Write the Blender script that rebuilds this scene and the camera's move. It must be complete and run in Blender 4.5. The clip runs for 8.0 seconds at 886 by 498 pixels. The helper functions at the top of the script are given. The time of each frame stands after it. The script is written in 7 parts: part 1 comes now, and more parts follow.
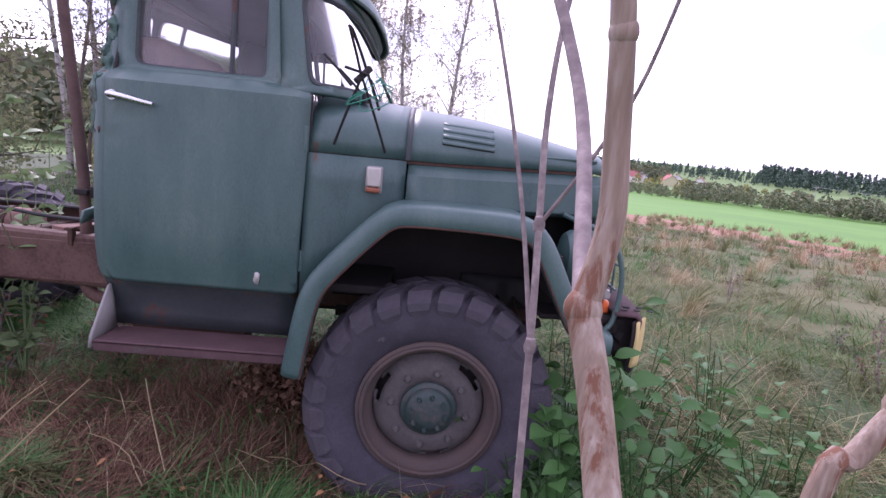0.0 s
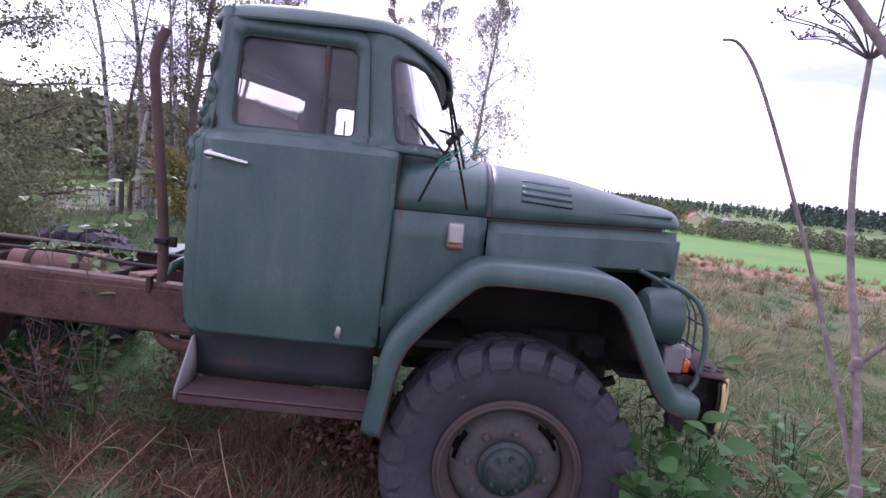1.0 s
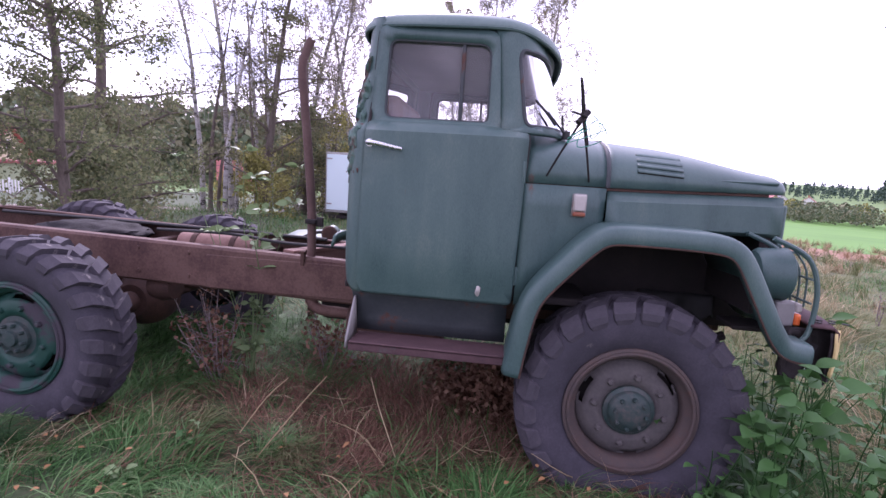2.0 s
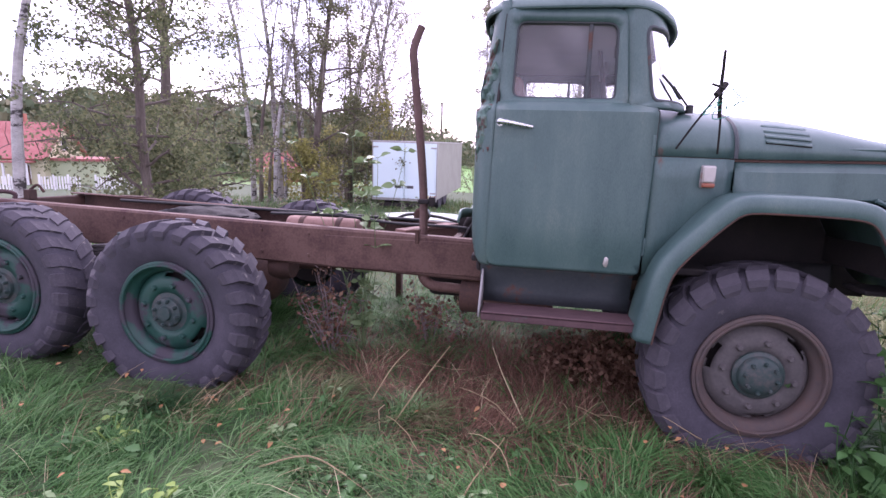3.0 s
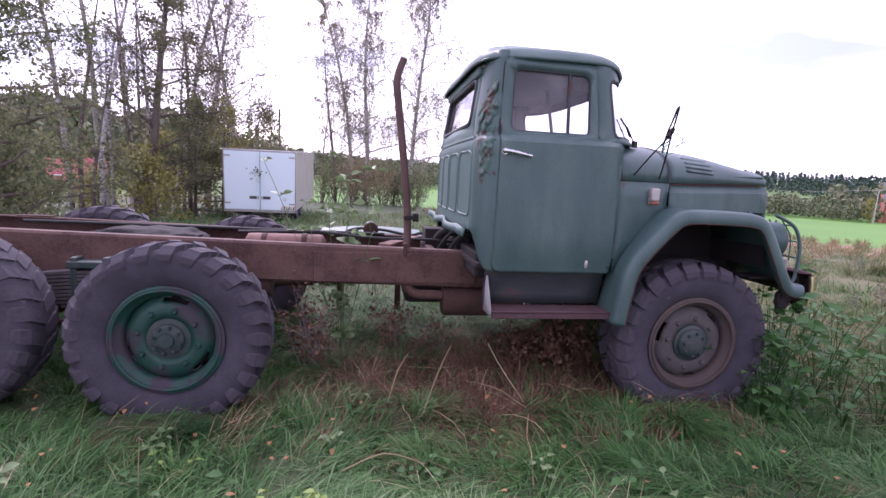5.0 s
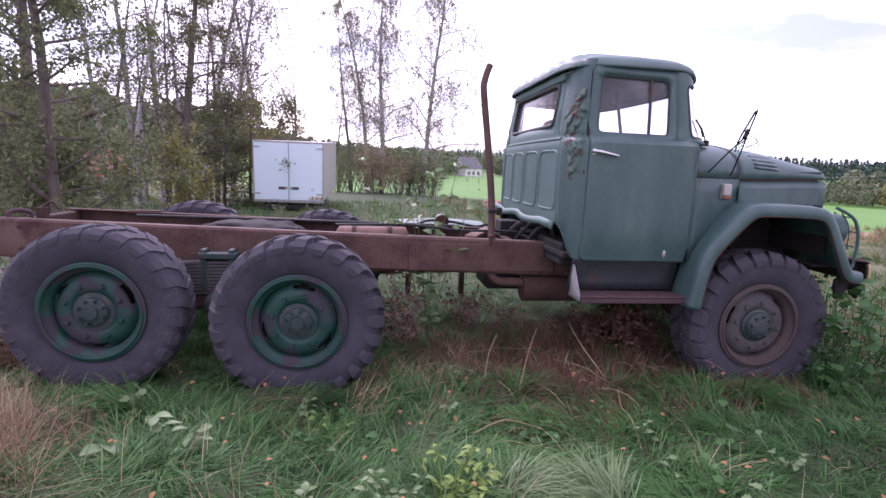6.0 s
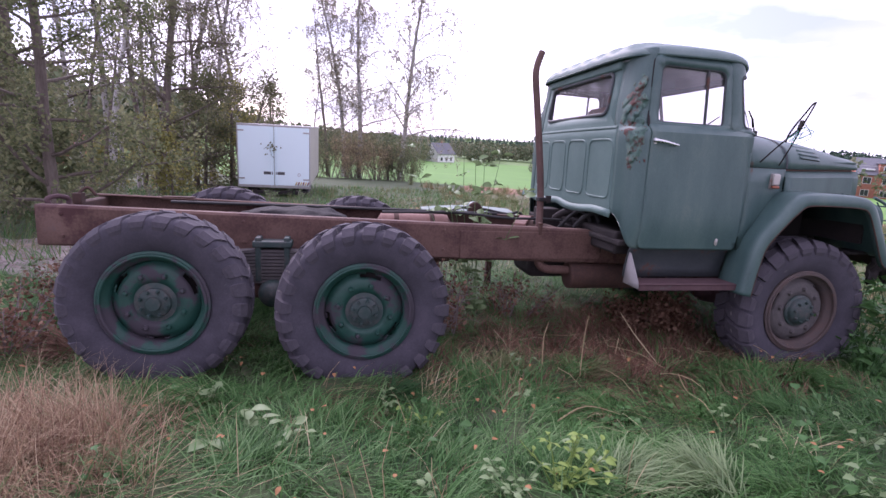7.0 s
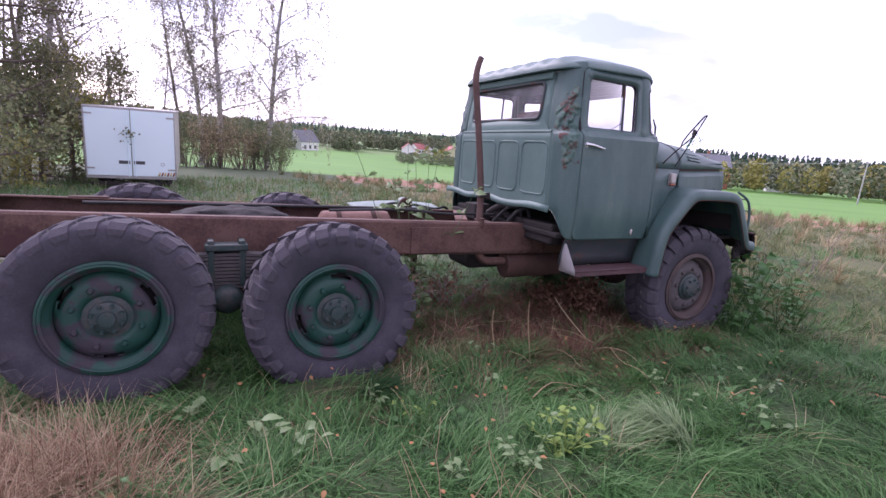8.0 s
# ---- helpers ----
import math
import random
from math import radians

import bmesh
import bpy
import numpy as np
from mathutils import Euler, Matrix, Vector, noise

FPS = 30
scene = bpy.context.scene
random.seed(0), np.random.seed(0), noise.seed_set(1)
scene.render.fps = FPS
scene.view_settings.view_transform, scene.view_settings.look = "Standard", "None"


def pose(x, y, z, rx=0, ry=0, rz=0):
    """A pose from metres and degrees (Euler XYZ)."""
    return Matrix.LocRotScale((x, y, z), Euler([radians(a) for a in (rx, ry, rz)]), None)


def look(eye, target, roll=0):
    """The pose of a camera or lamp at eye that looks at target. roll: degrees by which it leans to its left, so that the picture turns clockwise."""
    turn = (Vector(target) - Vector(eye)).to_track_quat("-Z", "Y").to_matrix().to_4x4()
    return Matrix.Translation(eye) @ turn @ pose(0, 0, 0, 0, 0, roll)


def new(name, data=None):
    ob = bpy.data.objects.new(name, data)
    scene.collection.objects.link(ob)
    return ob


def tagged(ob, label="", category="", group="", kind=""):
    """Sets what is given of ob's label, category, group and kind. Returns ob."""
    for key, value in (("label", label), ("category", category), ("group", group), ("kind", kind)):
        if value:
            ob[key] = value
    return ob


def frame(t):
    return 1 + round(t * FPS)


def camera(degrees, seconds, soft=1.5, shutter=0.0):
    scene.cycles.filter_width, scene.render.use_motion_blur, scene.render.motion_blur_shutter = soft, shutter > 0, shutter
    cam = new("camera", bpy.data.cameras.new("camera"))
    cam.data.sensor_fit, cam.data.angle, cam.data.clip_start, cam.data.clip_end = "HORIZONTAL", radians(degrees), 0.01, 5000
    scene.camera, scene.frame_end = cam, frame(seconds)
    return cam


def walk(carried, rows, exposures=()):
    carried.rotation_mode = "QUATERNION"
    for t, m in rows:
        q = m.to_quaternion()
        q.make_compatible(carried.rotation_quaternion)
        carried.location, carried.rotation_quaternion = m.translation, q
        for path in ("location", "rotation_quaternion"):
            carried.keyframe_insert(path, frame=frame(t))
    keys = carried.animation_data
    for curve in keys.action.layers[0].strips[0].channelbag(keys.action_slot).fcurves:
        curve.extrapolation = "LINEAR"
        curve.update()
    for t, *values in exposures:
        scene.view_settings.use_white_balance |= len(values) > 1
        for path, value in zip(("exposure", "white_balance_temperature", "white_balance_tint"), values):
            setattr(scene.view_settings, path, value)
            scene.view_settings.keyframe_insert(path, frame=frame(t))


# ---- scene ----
cam = camera(82.0, 8.0)
PATH = [
    (0, (-0.114, -2.008, 1.716), -3.03, -12.41, 5.68),
    (0.5, (-0.214, -1.979, 1.784), -2.32, -10.65, 6.86),
    (1, (-0.381, -1.996, 1.780), -0.30, -8.69, 5.88),
    (2.5, (-0.908, -2.558, 1.650), 8.96, -10.92, 2.49),
    (3, (-1.173, -2.599, 1.633), 9.99, -11.71, 1.74),
    (3.5, (-1.374, -2.673, 1.663), 8.40, -12.83, -0.14),
    (4, (-1.669, -2.884, 1.711), 0.39, -12.20, 0.72),
    (5.5, (-2.520, -3.078, 1.673), -9.34, -9.60, 3.04),
    (6, (-2.858, -3.239, 1.741), -7.93, -11.40, 2.57),
    (6.5, (-3.130, -3.212, 1.699), -4.28, -11.77, 2.73),
    (7, (-3.477, -3.122, 1.722), -11.30, -12.81, 3.26),
    (7.5, (-3.821, -3.097, 1.716), -18.82, -12.70, 3.67),
    (8, (-4.147, -3.048, 1.764), -26.51, -13.00, 4.76),
]


def heading(eye, yaw, pitch, roll):
    a, b = radians(yaw), radians(pitch)
    way = Vector((-math.sin(a) * math.cos(b), math.cos(a) * math.cos(b), math.sin(b)))
    return look(eye, Vector(eye) + way, roll)


walk(cam, [(t, heading(eye, yaw, pitch, roll)) for t, eye, yaw, pitch, roll in PATH], [(0.0, 0.74, 5850, 43), (1.0, 0.50, 5800, 43), (2.5, 1.02, 5850, 44), (3.0, 1.12, 5900, 44), (4.0, 0.98, 5900, 44), (5.5, 0.62, 5900, 42), (6.5, 0.62, 5900, 41), (8.0, 0.58, 5900, 40)])

# ---- sky and light: bright broken overcast, the sun veiled behind the trees ----
SUN_AZ, SUN_EL = -18.0, 38.0   # degrees from +y towards +x, and above the horizon
world = bpy.data.worlds.new("sky")
scene.world = world
world.use_nodes = True
wn, wl = world.node_tree.nodes, world.node_tree.links
wn.clear()
w_out = wn.new("ShaderNodeOutputWorld")
w_bg = wn.new("ShaderNodeBackground")
w_sky = wn.new("ShaderNodeTexSky")
w_sky.sky_type = "NISHITA"
w_sky.sun_disc = False
w_sky.sun_elevation = radians(SUN_EL)
w_sky.sun_rotation = radians(SUN_AZ)
w_gain = wn.new("ShaderNodeMixRGB")
w_gain.blend_type = "MULTIPLY"
w_gain.inputs[0].default_value = 1.0
w_gain.inputs[2].default_value = (0.12, 0.12, 0.12, 1)
w_co = wn.new("ShaderNodeTexCoord")
w_map = wn.new("ShaderNodeMapping")
w_map.inputs["Scale"].default_value = (2.2, 2.2, 7.0)
w_noise = wn.new("ShaderNodeTexNoise")
w_noise.inputs["Scale"].default_value = 1.1
w_noise.inputs["Detail"].default_value = 5.0
w_noise.inputs["Roughness"].default_value = 0.52
w_ramp = wn.new("ShaderNodeValToRGB")
w_ramp.color_ramp.elements[0].position = 0.36
w_ramp.color_ramp.elements[0].color = (0.45, 0.45, 0.45, 1)
w_ramp.color_ramp.elements[1].position = 0.56
w_cloud = wn.new("ShaderNodeMixRGB")
w_cloud.inputs[2].default_value = (1.16, 1.14, 1.17, 1)
w_noise2 = wn.new("ShaderNodeTexNoise")
w_noise2.inputs["Scale"].default_value = 1.7
w_noise2.inputs["Detail"].default_value = 6.0
w_grey = wn.new("ShaderNodeValToRGB")
w_grey.color_ramp.elements[0].position = 0.37
w_grey.color_ramp.elements[0].color = (0.56, 0.60, 0.68, 1)
w_grey.color_ramp.elements[1].position = 0.52
w_dot = wn.new("ShaderNodeVectorMath")
w_dot.operation = "DOT_PRODUCT"
w_dot.inputs[1].default_value = (math.sin(radians(SUN_AZ)) * math.cos(radians(SUN_EL)), math.cos(radians(SUN_AZ)) * math.cos(radians(SUN_EL)), math.sin(radians(SUN_EL)))
w_glow = wn.new("ShaderNodeMapRange")
w_glow.inputs["From Min"].default_value, w_glow.inputs["From Max"].default_value = 0.2, 1.0
w_glow.inputs["To Min"].default_value, w_glow.inputs["To Max"].default_value = 1.0, 1.7
w_veil = wn.new("ShaderNodeMixRGB")
w_veil.blend_type = "MULTIPLY"
w_veil.inputs[0].default_value = 1.0
w_mass = wn.new("ShaderNodeMixRGB")
w_mass.blend_type = "MULTIPLY"
w_mass.inputs[0].default_value = 1.0
wl.new(w_map.outputs["Vector"], w_noise2.inputs["Vector"])
wl.new(w_noise2.outputs["Fac"], w_grey.inputs["Fac"])
wl.new(w_co.outputs["Generated"], w_dot.inputs[0])
wl.new(w_dot.outputs["Value"], w_glow.inputs["Value"])
wl.new(w_cloud.outputs["Color"], w_mass.inputs[1])
wl.new(w_grey.outputs["Color"], w_mass.inputs[2])
wl.new(w_mass.outputs["Color"], w_veil.inputs[1])
wl.new(w_glow.outputs["Result"], w_veil.inputs[2])
wl.new(w_co.outputs["Generated"], w_map.inputs["Vector"])
wl.new(w_map.outputs["Vector"], w_noise.inputs["Vector"])
wl.new(w_noise.outputs["Fac"], w_ramp.inputs["Fac"])
wl.new(w_sky.outputs["Color"], w_gain.inputs[1])
wl.new(w_ramp.outputs["Color"], w_cloud.inputs[0])
wl.new(w_gain.outputs["Color"], w_cloud.inputs[1])
wl.new(w_veil.outputs["Color"], w_bg.inputs["Color"])
wl.new(w_bg.outputs["Background"], w_out.inputs["Surface"])
w_bg.inputs["Strength"].default_value = 1.0

sun = new("sun", bpy.data.lights.new("sun", "SUN"))
sun.data.energy = 1.8
sun.data.angle = radians(14)
sun.data.color = (1.0, 0.95, 0.88)
sa, se = radians(SUN_AZ), radians(SUN_EL)
sun.matrix_world = look((0, 0, 30), Vector((0, 0, 30)) - Vector((math.sin(sa) * math.cos(se), math.cos(sa) * math.cos(se), math.sin(se))))


# ---- materials ----
def material(name, stops, scale=6.0, rough=0.6, metal=0.0, bump=0.15, fine=60.0, detail=6.0, wear=None, wear_at=0.62, wear_scale=3.0, per="", sheen=0.0, stretch=None, rough_var=0.15, translucent=0.0, bump_dist=0.01):
    """A surface: colour stops over a coarse noise mixed with a fine one, optional worn patches, varied per island or object."""
    m = bpy.data.materials.new(name)
    m.use_nodes = True
    n, l = m.node_tree.nodes, m.node_tree.links
    b = n["Principled BSDF"]
    co = n.new("ShaderNodeTexCoord")
    src = co.outputs["Object"]
    if stretch:
        mp = n.new("ShaderNodeMapping")
        mp.inputs["Scale"].default_value = stretch
        l.new(src, mp.inputs["Vector"])
        src = mp.outputs["Vector"]
    a = n.new("ShaderNodeTexNoise")
    a.inputs["Scale"].default_value, a.inputs["Detail"].default_value, a.inputs["Roughness"].default_value = scale, detail, 0.62
    f = n.new("ShaderNodeTexNoise")
    f.inputs["Scale"].default_value, f.inputs["Detail"].default_value = fine, 4.0
    for q in (a, f):
        l.new(src, q.inputs["Vector"])
    mix = n.new("ShaderNodeMath")
    mix.operation = "MULTIPLY_ADD"
    mix.inputs[1].default_value = 0.35
    l.new(f.outputs["Fac"], mix.inputs[0])
    half = n.new("ShaderNodeMath")
    half.operation = "MULTIPLY"
    half.inputs[1].default_value = 0.65
    l.new(a.outputs["Fac"], half.inputs[0])
    l.new(half.outputs[0], mix.inputs[2])
    fac = mix.outputs[0]
    if per:
        if per == "island":
            g = n.new("ShaderNodeNewGeometry")
            rnd = g.outputs["Random Per Island"]
        else:
            g = n.new("ShaderNodeObjectInfo")
            rnd = g.outputs["Random"]
        mm = n.new("ShaderNodeMix")
        mm.data_type = "FLOAT"
        mm.inputs[0].default_value = 0.6
        l.new(fac, mm.inputs[2])
        l.new(rnd, mm.inputs[3])
        fac = mm.outputs[0]
    ramp = n.new("ShaderNodeValToRGB")
    el = ramp.color_ramp.elements
    lo, hi = (0.3, 0.7) if not per else (0.12, 0.88)
    for i, c in enumerate(stops):
        pos = lo + (hi - lo) * i / max(1, len(stops) - 1)
        e = el[i] if i < 2 else el.new(pos)
        e.position, e.color = pos, (*c, 1)
    l.new(fac, ramp.inputs["Fac"])
    colour = ramp.outputs["Color"]
    rr = n.new("ShaderNodeMath")
    rr.operation = "MULTIPLY_ADD"
    rr.inputs[1].default_value, rr.inputs[2].default_value = rough_var, rough - rough_var / 2
    l.new(f.outputs["Fac"], rr.inputs[0])
    rough_out = rr.outputs[0]
    if wear:
        v = n.new("ShaderNodeTexNoise")
        v.inputs["Scale"].default_value, v.inputs["Detail"].default_value, v.inputs["Roughness"].default_value = wear_scale, 9.0, 0.68
        l.new(src, v.inputs["Vector"])
        wr = n.new("ShaderNodeValToRGB")
        wr.color_ramp.elements[0].position, wr.color_ramp.elements[1].position = wear_at, wear_at + 0.05
        l.new(v.outputs["Fac"], wr.inputs["Fac"])
        mc = n.new("ShaderNodeMixRGB")
        mc.inputs[2].default_value = (*wear, 1)
        l.new(wr.outputs["Color"], mc.inputs[0])
        l.new(colour, mc.inputs[1])
        colour = mc.outputs["Color"]
        mr = n.new("ShaderNodeMixRGB")
        mr.inputs[2].default_value = (0.85, 0.85, 0.85, 1)
        l.new(wr.outputs["Color"], mr.inputs[0])
        l.new(rough_out, mr.inputs[1])
        rough_out = mr.outputs["Color"]
    l.new(colour, b.inputs["Base Color"])
    l.new(rough_out, b.inputs["Roughness"])
    b.inputs["Metallic"].default_value = metal
    if per == "island":
        b.inputs["Specular IOR Level"].default_value = 0.22
    if bump:
        bp = n.new("ShaderNodeBump")
        bp.inputs["Strength"].default_value, bp.inputs["Distance"].default_value = bump, bump_dist
        l.new(mix.outputs[0], bp.inputs["Height"])
        l.new(bp.outputs["Normal"], b.inputs["Normal"])
    if translucent:
        out = n["Material Output"]
        tr = n.new("ShaderNodeBsdfTranslucent")
        l.new(colour, tr.inputs["Color"])
        ms = n.new("ShaderNodeMixShader")
        ms.inputs[0].default_value = translucent
        l.new(b.outputs[0], ms.inputs[1])
        l.new(tr.outputs[0], ms.inputs[2])
        l.new(ms.outputs[0], out.inputs["Surface"])
    return m


def glass(name, tint, rough=0.03):
    m = bpy.data.materials.new(name)
    m.use_nodes = True
    n, l = m.node_tree.nodes, m.node_tree.links
    n.remove(n["Principled BSDF"])
    t = n.new("ShaderNodeBsdfTransparent")
    t.inputs["Color"].default_value = (*tint, 1)
    g = n.new("ShaderNodeBsdfGlossy")
    g.inputs["Roughness"].default_value = rough
    fr = n.new("ShaderNodeFresnel")
    fr.inputs["IOR"].default_value = 1.4
    no = n.new("ShaderNodeTexNoise")
    no.inputs["Scale"].default_value = 4.0
    no.inputs["Detail"].default_value = 7.0
    # lilac-grey diffuse layer: dust, plus the sky's reflection painted over the whole pane
    dirt_sheen = n.new("ShaderNodeBsdfDiffuse")
    dirt_sheen.inputs["Color"].default_value = (0.50, 0.47, 0.50, 1)
    rp = n.new("ShaderNodeValToRGB")
    rp.color_ramp.elements[0].position, rp.color_ramp.elements[1].position = 0.45, 0.8
    rp.color_ramp.elements[0].color = (0.13, 0.13, 0.13, 1)
    rp.color_ramp.elements[1].color = (0.30, 0.30, 0.30, 1)
    co = n.new("ShaderNodeTexCoord")
    l.new(co.outputs["Object"], no.inputs["Vector"])
    l.new(no.outputs["Fac"], rp.inputs["Fac"])
    a, b = n.new("ShaderNodeMixShader"), n.new("ShaderNodeMixShader")
    l.new(rp.outputs["Color"], a.inputs[0])
    l.new(t.outputs[0], a.inputs[1])
    l.new(dirt_sheen.outputs[0], a.inputs[2])
    l.new(fr.outputs[0], b.inputs[0])
    l.new(a.outputs[0], b.inputs[1])
    l.new(g.outputs[0], b.inputs[2])
    l.new(b.outputs[0], n["Material Output"].inputs["Surface"])
    return m


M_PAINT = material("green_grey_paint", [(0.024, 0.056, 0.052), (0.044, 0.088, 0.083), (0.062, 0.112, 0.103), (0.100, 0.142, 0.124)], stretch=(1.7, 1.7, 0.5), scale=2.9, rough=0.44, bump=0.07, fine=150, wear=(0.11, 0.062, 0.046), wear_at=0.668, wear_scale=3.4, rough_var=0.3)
M_PAINT_DUSTY = material("dusty_green_paint", [(0.062, 0.118, 0.107), (0.086, 0.150, 0.136), (0.120, 0.188, 0.169)], scale=3.0, rough=0.6, bump=0.08, fine=120, wear=(0.15, 0.085, 0.06), wear_at=0.70, wear_scale=3.5)
# paler than M_PAINT: light from above is put into the roof's colour
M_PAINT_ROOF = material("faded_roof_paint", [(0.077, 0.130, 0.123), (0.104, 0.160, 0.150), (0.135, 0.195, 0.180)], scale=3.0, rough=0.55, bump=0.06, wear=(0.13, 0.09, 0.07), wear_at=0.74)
M_SILL = material("dark_sill_paint", [(0.020, 0.026, 0.030), (0.034, 0.042, 0.046), (0.055, 0.060, 0.060)], scale=5, rough=0.62, wear=(0.085, 0.040, 0.030), wear_at=0.57, wear_scale=5)
M_PRIMER = material("flaking_primer", [(0.045, 0.105, 0.085), (0.045, 0.085, 0.078), (0.075, 0.145, 0.115), (0.070, 0.034, 0.028), (0.26, 0.26, 0.23)], scale=4.6, rough=0.75, bump=0.7, fine=45, wear=(0.085, 0.036, 0.030), wear_at=0.54, wear_scale=6)
M_RUST = material("rusty_frame_steel", [(0.036, 0.014, 0.013), (0.074, 0.036, 0.029), (0.122, 0.068, 0.052), (0.098, 0.064, 0.058)], scale=3.4, rough=0.8, bump=0.3, fine=70, wear=(0.058, 0.022, 0.021), wear_at=0.57, wear_scale=1.8)
M_RUST_DARK = material("dark_rusty_steel", [(0.03, 0.017, 0.014), (0.06, 0.03, 0.022), (0.10, 0.05, 0.035)], scale=6, rough=0.85, bump=0.4)
M_RUST_STEP = material("rusty_step_plate", [(0.048, 0.026, 0.029), (0.075, 0.039, 0.042), (0.097, 0.056, 0.059)], scale=7, rough=0.85, bump=0.3, wear=(0.07, 0.07, 0.065), wear_at=0.62)
M_RUST_PINK = material("weathered_red_lead_steel", [(0.143, 0.075, 0.060), (0.210, 0.116, 0.094), (0.255, 0.158, 0.131)], scale=7, rough=0.8, bump=0.3)
M_STACK = material("rusty_exhaust_steel", [(0.065, 0.034, 0.031), (0.10, 0.055, 0.046), (0.135, 0.082, 0.070)], scale=9, rough=0.75, bump=0.25)
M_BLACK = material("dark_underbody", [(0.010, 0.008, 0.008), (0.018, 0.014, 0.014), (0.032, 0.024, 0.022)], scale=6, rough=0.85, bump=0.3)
M_GREASE = material("oily_black_grease", [(0.008, 0.007, 0.008), (0.018, 0.017, 0.018), (0.035, 0.032, 0.035)], scale=16, rough=0.7, bump=0.8, fine=70)
M_TYRE = material("weathered_tyre_rubber", [(0.027, 0.025, 0.033), (0.045, 0.041, 0.054), (0.070, 0.060, 0.078)], scale=7, rough=0.88, bump=0.25, fine=90, wear=(0.16, 0.145, 0.135), wear_at=0.66, wear_scale=5)
M_LUG = material("dusty_tread_rubber", [(0.035, 0.032, 0.041), (0.055, 0.049, 0.061), (0.081, 0.072, 0.083)], scale=9, rough=0.9, bump=0.3, fine=90, wear=(0.17, 0.155, 0.15), wear_at=0.63, wear_scale=6)
M_RIM_RUST = material("rusty_wheel_rim", [(0.047, 0.038, 0.039), (0.072, 0.053, 0.048), (0.089, 0.053, 0.043)], scale=7, rough=0.8, bump=0.35, wear=(0.10, 0.045, 0.033), wear_at=0.62, wear_scale=4)
M_DISC_GREY = material("muddy_grey_wheel_disc", [(0.051, 0.046, 0.046), (0.081, 0.073, 0.072), (0.114, 0.102, 0.096)], scale=9, rough=0.85, bump=0.35)
M_RIM_GREEN = material("green_wheel_paint", [(0.005, 0.037, 0.028), (0.007, 0.052, 0.038), (0.013, 0.066, 0.049)], scale=8, rough=0.55, bump=0.2, wear=(0.045, 0.038, 0.048), wear_at=0.50, wear_scale=3.4)
M_HUB_GREEN = material("green_hub_paint", [(0.007, 0.034, 0.028), (0.025, 0.045, 0.042), (0.085, 0.072, 0.068)], scale=12, rough=0.6, bump=0.35)
M_CHROME = material("dull_chrome", [(0.55, 0.55, 0.56), (0.65, 0.65, 0.66)], scale=20, rough=0.28, metal=1.0, bump=0.05)
M_GREY_METAL = material("bare_grey_plate", [(0.198, 0.192, 0.186), (0.252, 0.240, 0.234)], scale=8, rough=0.6, bump=0.15, wear=(0.2, 0.11, 0.08), wear_at=0.62)
M_LAMP_WHITE = material("yellowed_lamp_lens", [(0.360, 0.331, 0.302), (0.446, 0.418, 0.389)], scale=20, rough=0.35, bump=0.1)
M_LAMP_RED = material("red_lamp_lens", [(0.210, 0.060, 0.028), (0.270, 0.084, 0.042)], scale=20, rough=0.3, bump=0.1)
M_AMBER = material("orange_lamp_lens", [(0.75, 0.13, 0.03), (0.85, 0.20, 0.05)], scale=20, rough=0.25, bump=0.05)
M_YELLOW = material("faded_yellow_paint", [(0.48, 0.36, 0.13), (0.60, 0.47, 0.20), (0.66, 0.55, 0.30)], scale=9, rough=0.65, bump=0.2, wear=(0.2, 0.12, 0.07), wear_at=0.66)
M_BLACK_RUBBER = material("black_rubber", [(0.015, 0.015, 0.016), (0.03, 0.03, 0.03)], scale=12, rough=0.7, bump=0.1)
M_WIRE_GREEN = material("green_wire", [(0.02, 0.22, 0.15), (0.03, 0.30, 0.20)], scale=20, rough=0.5, bump=0)
M_SEAT = material("brown_seat_vinyl", [(0.10, 0.05, 0.035), (0.17, 0.09, 0.06), (0.22, 0.12, 0.08)], scale=6, rough=0.6, bump=0.2)
M_CABIN = material("cabin_lining", [(0.209, 0.228, 0.228), (0.304, 0.323, 0.323)], scale=5, rough=0.8, bump=0.1)
M_GLASS = glass("dusty_window_glass", (0.93, 0.93, 0.95))
M_BOX = material("white_trailer_panel", [(0.728, 0.864, 0.900), (0.728, 0.864, 0.900), (0.728, 0.864, 0.900)], scale=1.5, rough=0.45, bump=0.04, wear=(0.48, 0.46, 0.42), wear_at=0.70, wear_scale=1.5)
# grubby, and darkened to olive so the side's shade is in the paint
M_BOX_SIDE = material("grubby_trailer_side", [(0.228, 0.228, 0.187), (0.300, 0.300, 0.250), (0.348, 0.348, 0.286)], scale=1.2, rough=0.6, bump=0.08, wear=(0.28, 0.29, 0.24), wear_at=0.60, wear_scale=1.2)
M_ALU = material("aluminium_trim", [(0.35, 0.34, 0.33), (0.5, 0.49, 0.48)], scale=9, rough=0.5, metal=0.6, bump=0.1)
M_DARKBAR = material("dark_marking", [(0.05, 0.05, 0.055), (0.09, 0.09, 0.09)], scale=10, rough=0.6, bump=0)
M_GREEN_SHEET = material("pale_green_sheet_metal", [(0.069, 0.124, 0.099), (0.105, 0.161, 0.133), (0.151, 0.192, 0.168)], scale=5, rough=0.5, bump=0.1, wear=(0.16, 0.10, 0.08), wear_at=0.66)
M_TURF = material("meadow_soil", [(0.018, 0.037, 0.011), (0.034, 0.061, 0.018), (0.052, 0.070, 0.028), (0.074, 0.078, 0.038)], scale=0.9, rough=0.95, bump=0.5, fine=18, bump_dist=0.04)
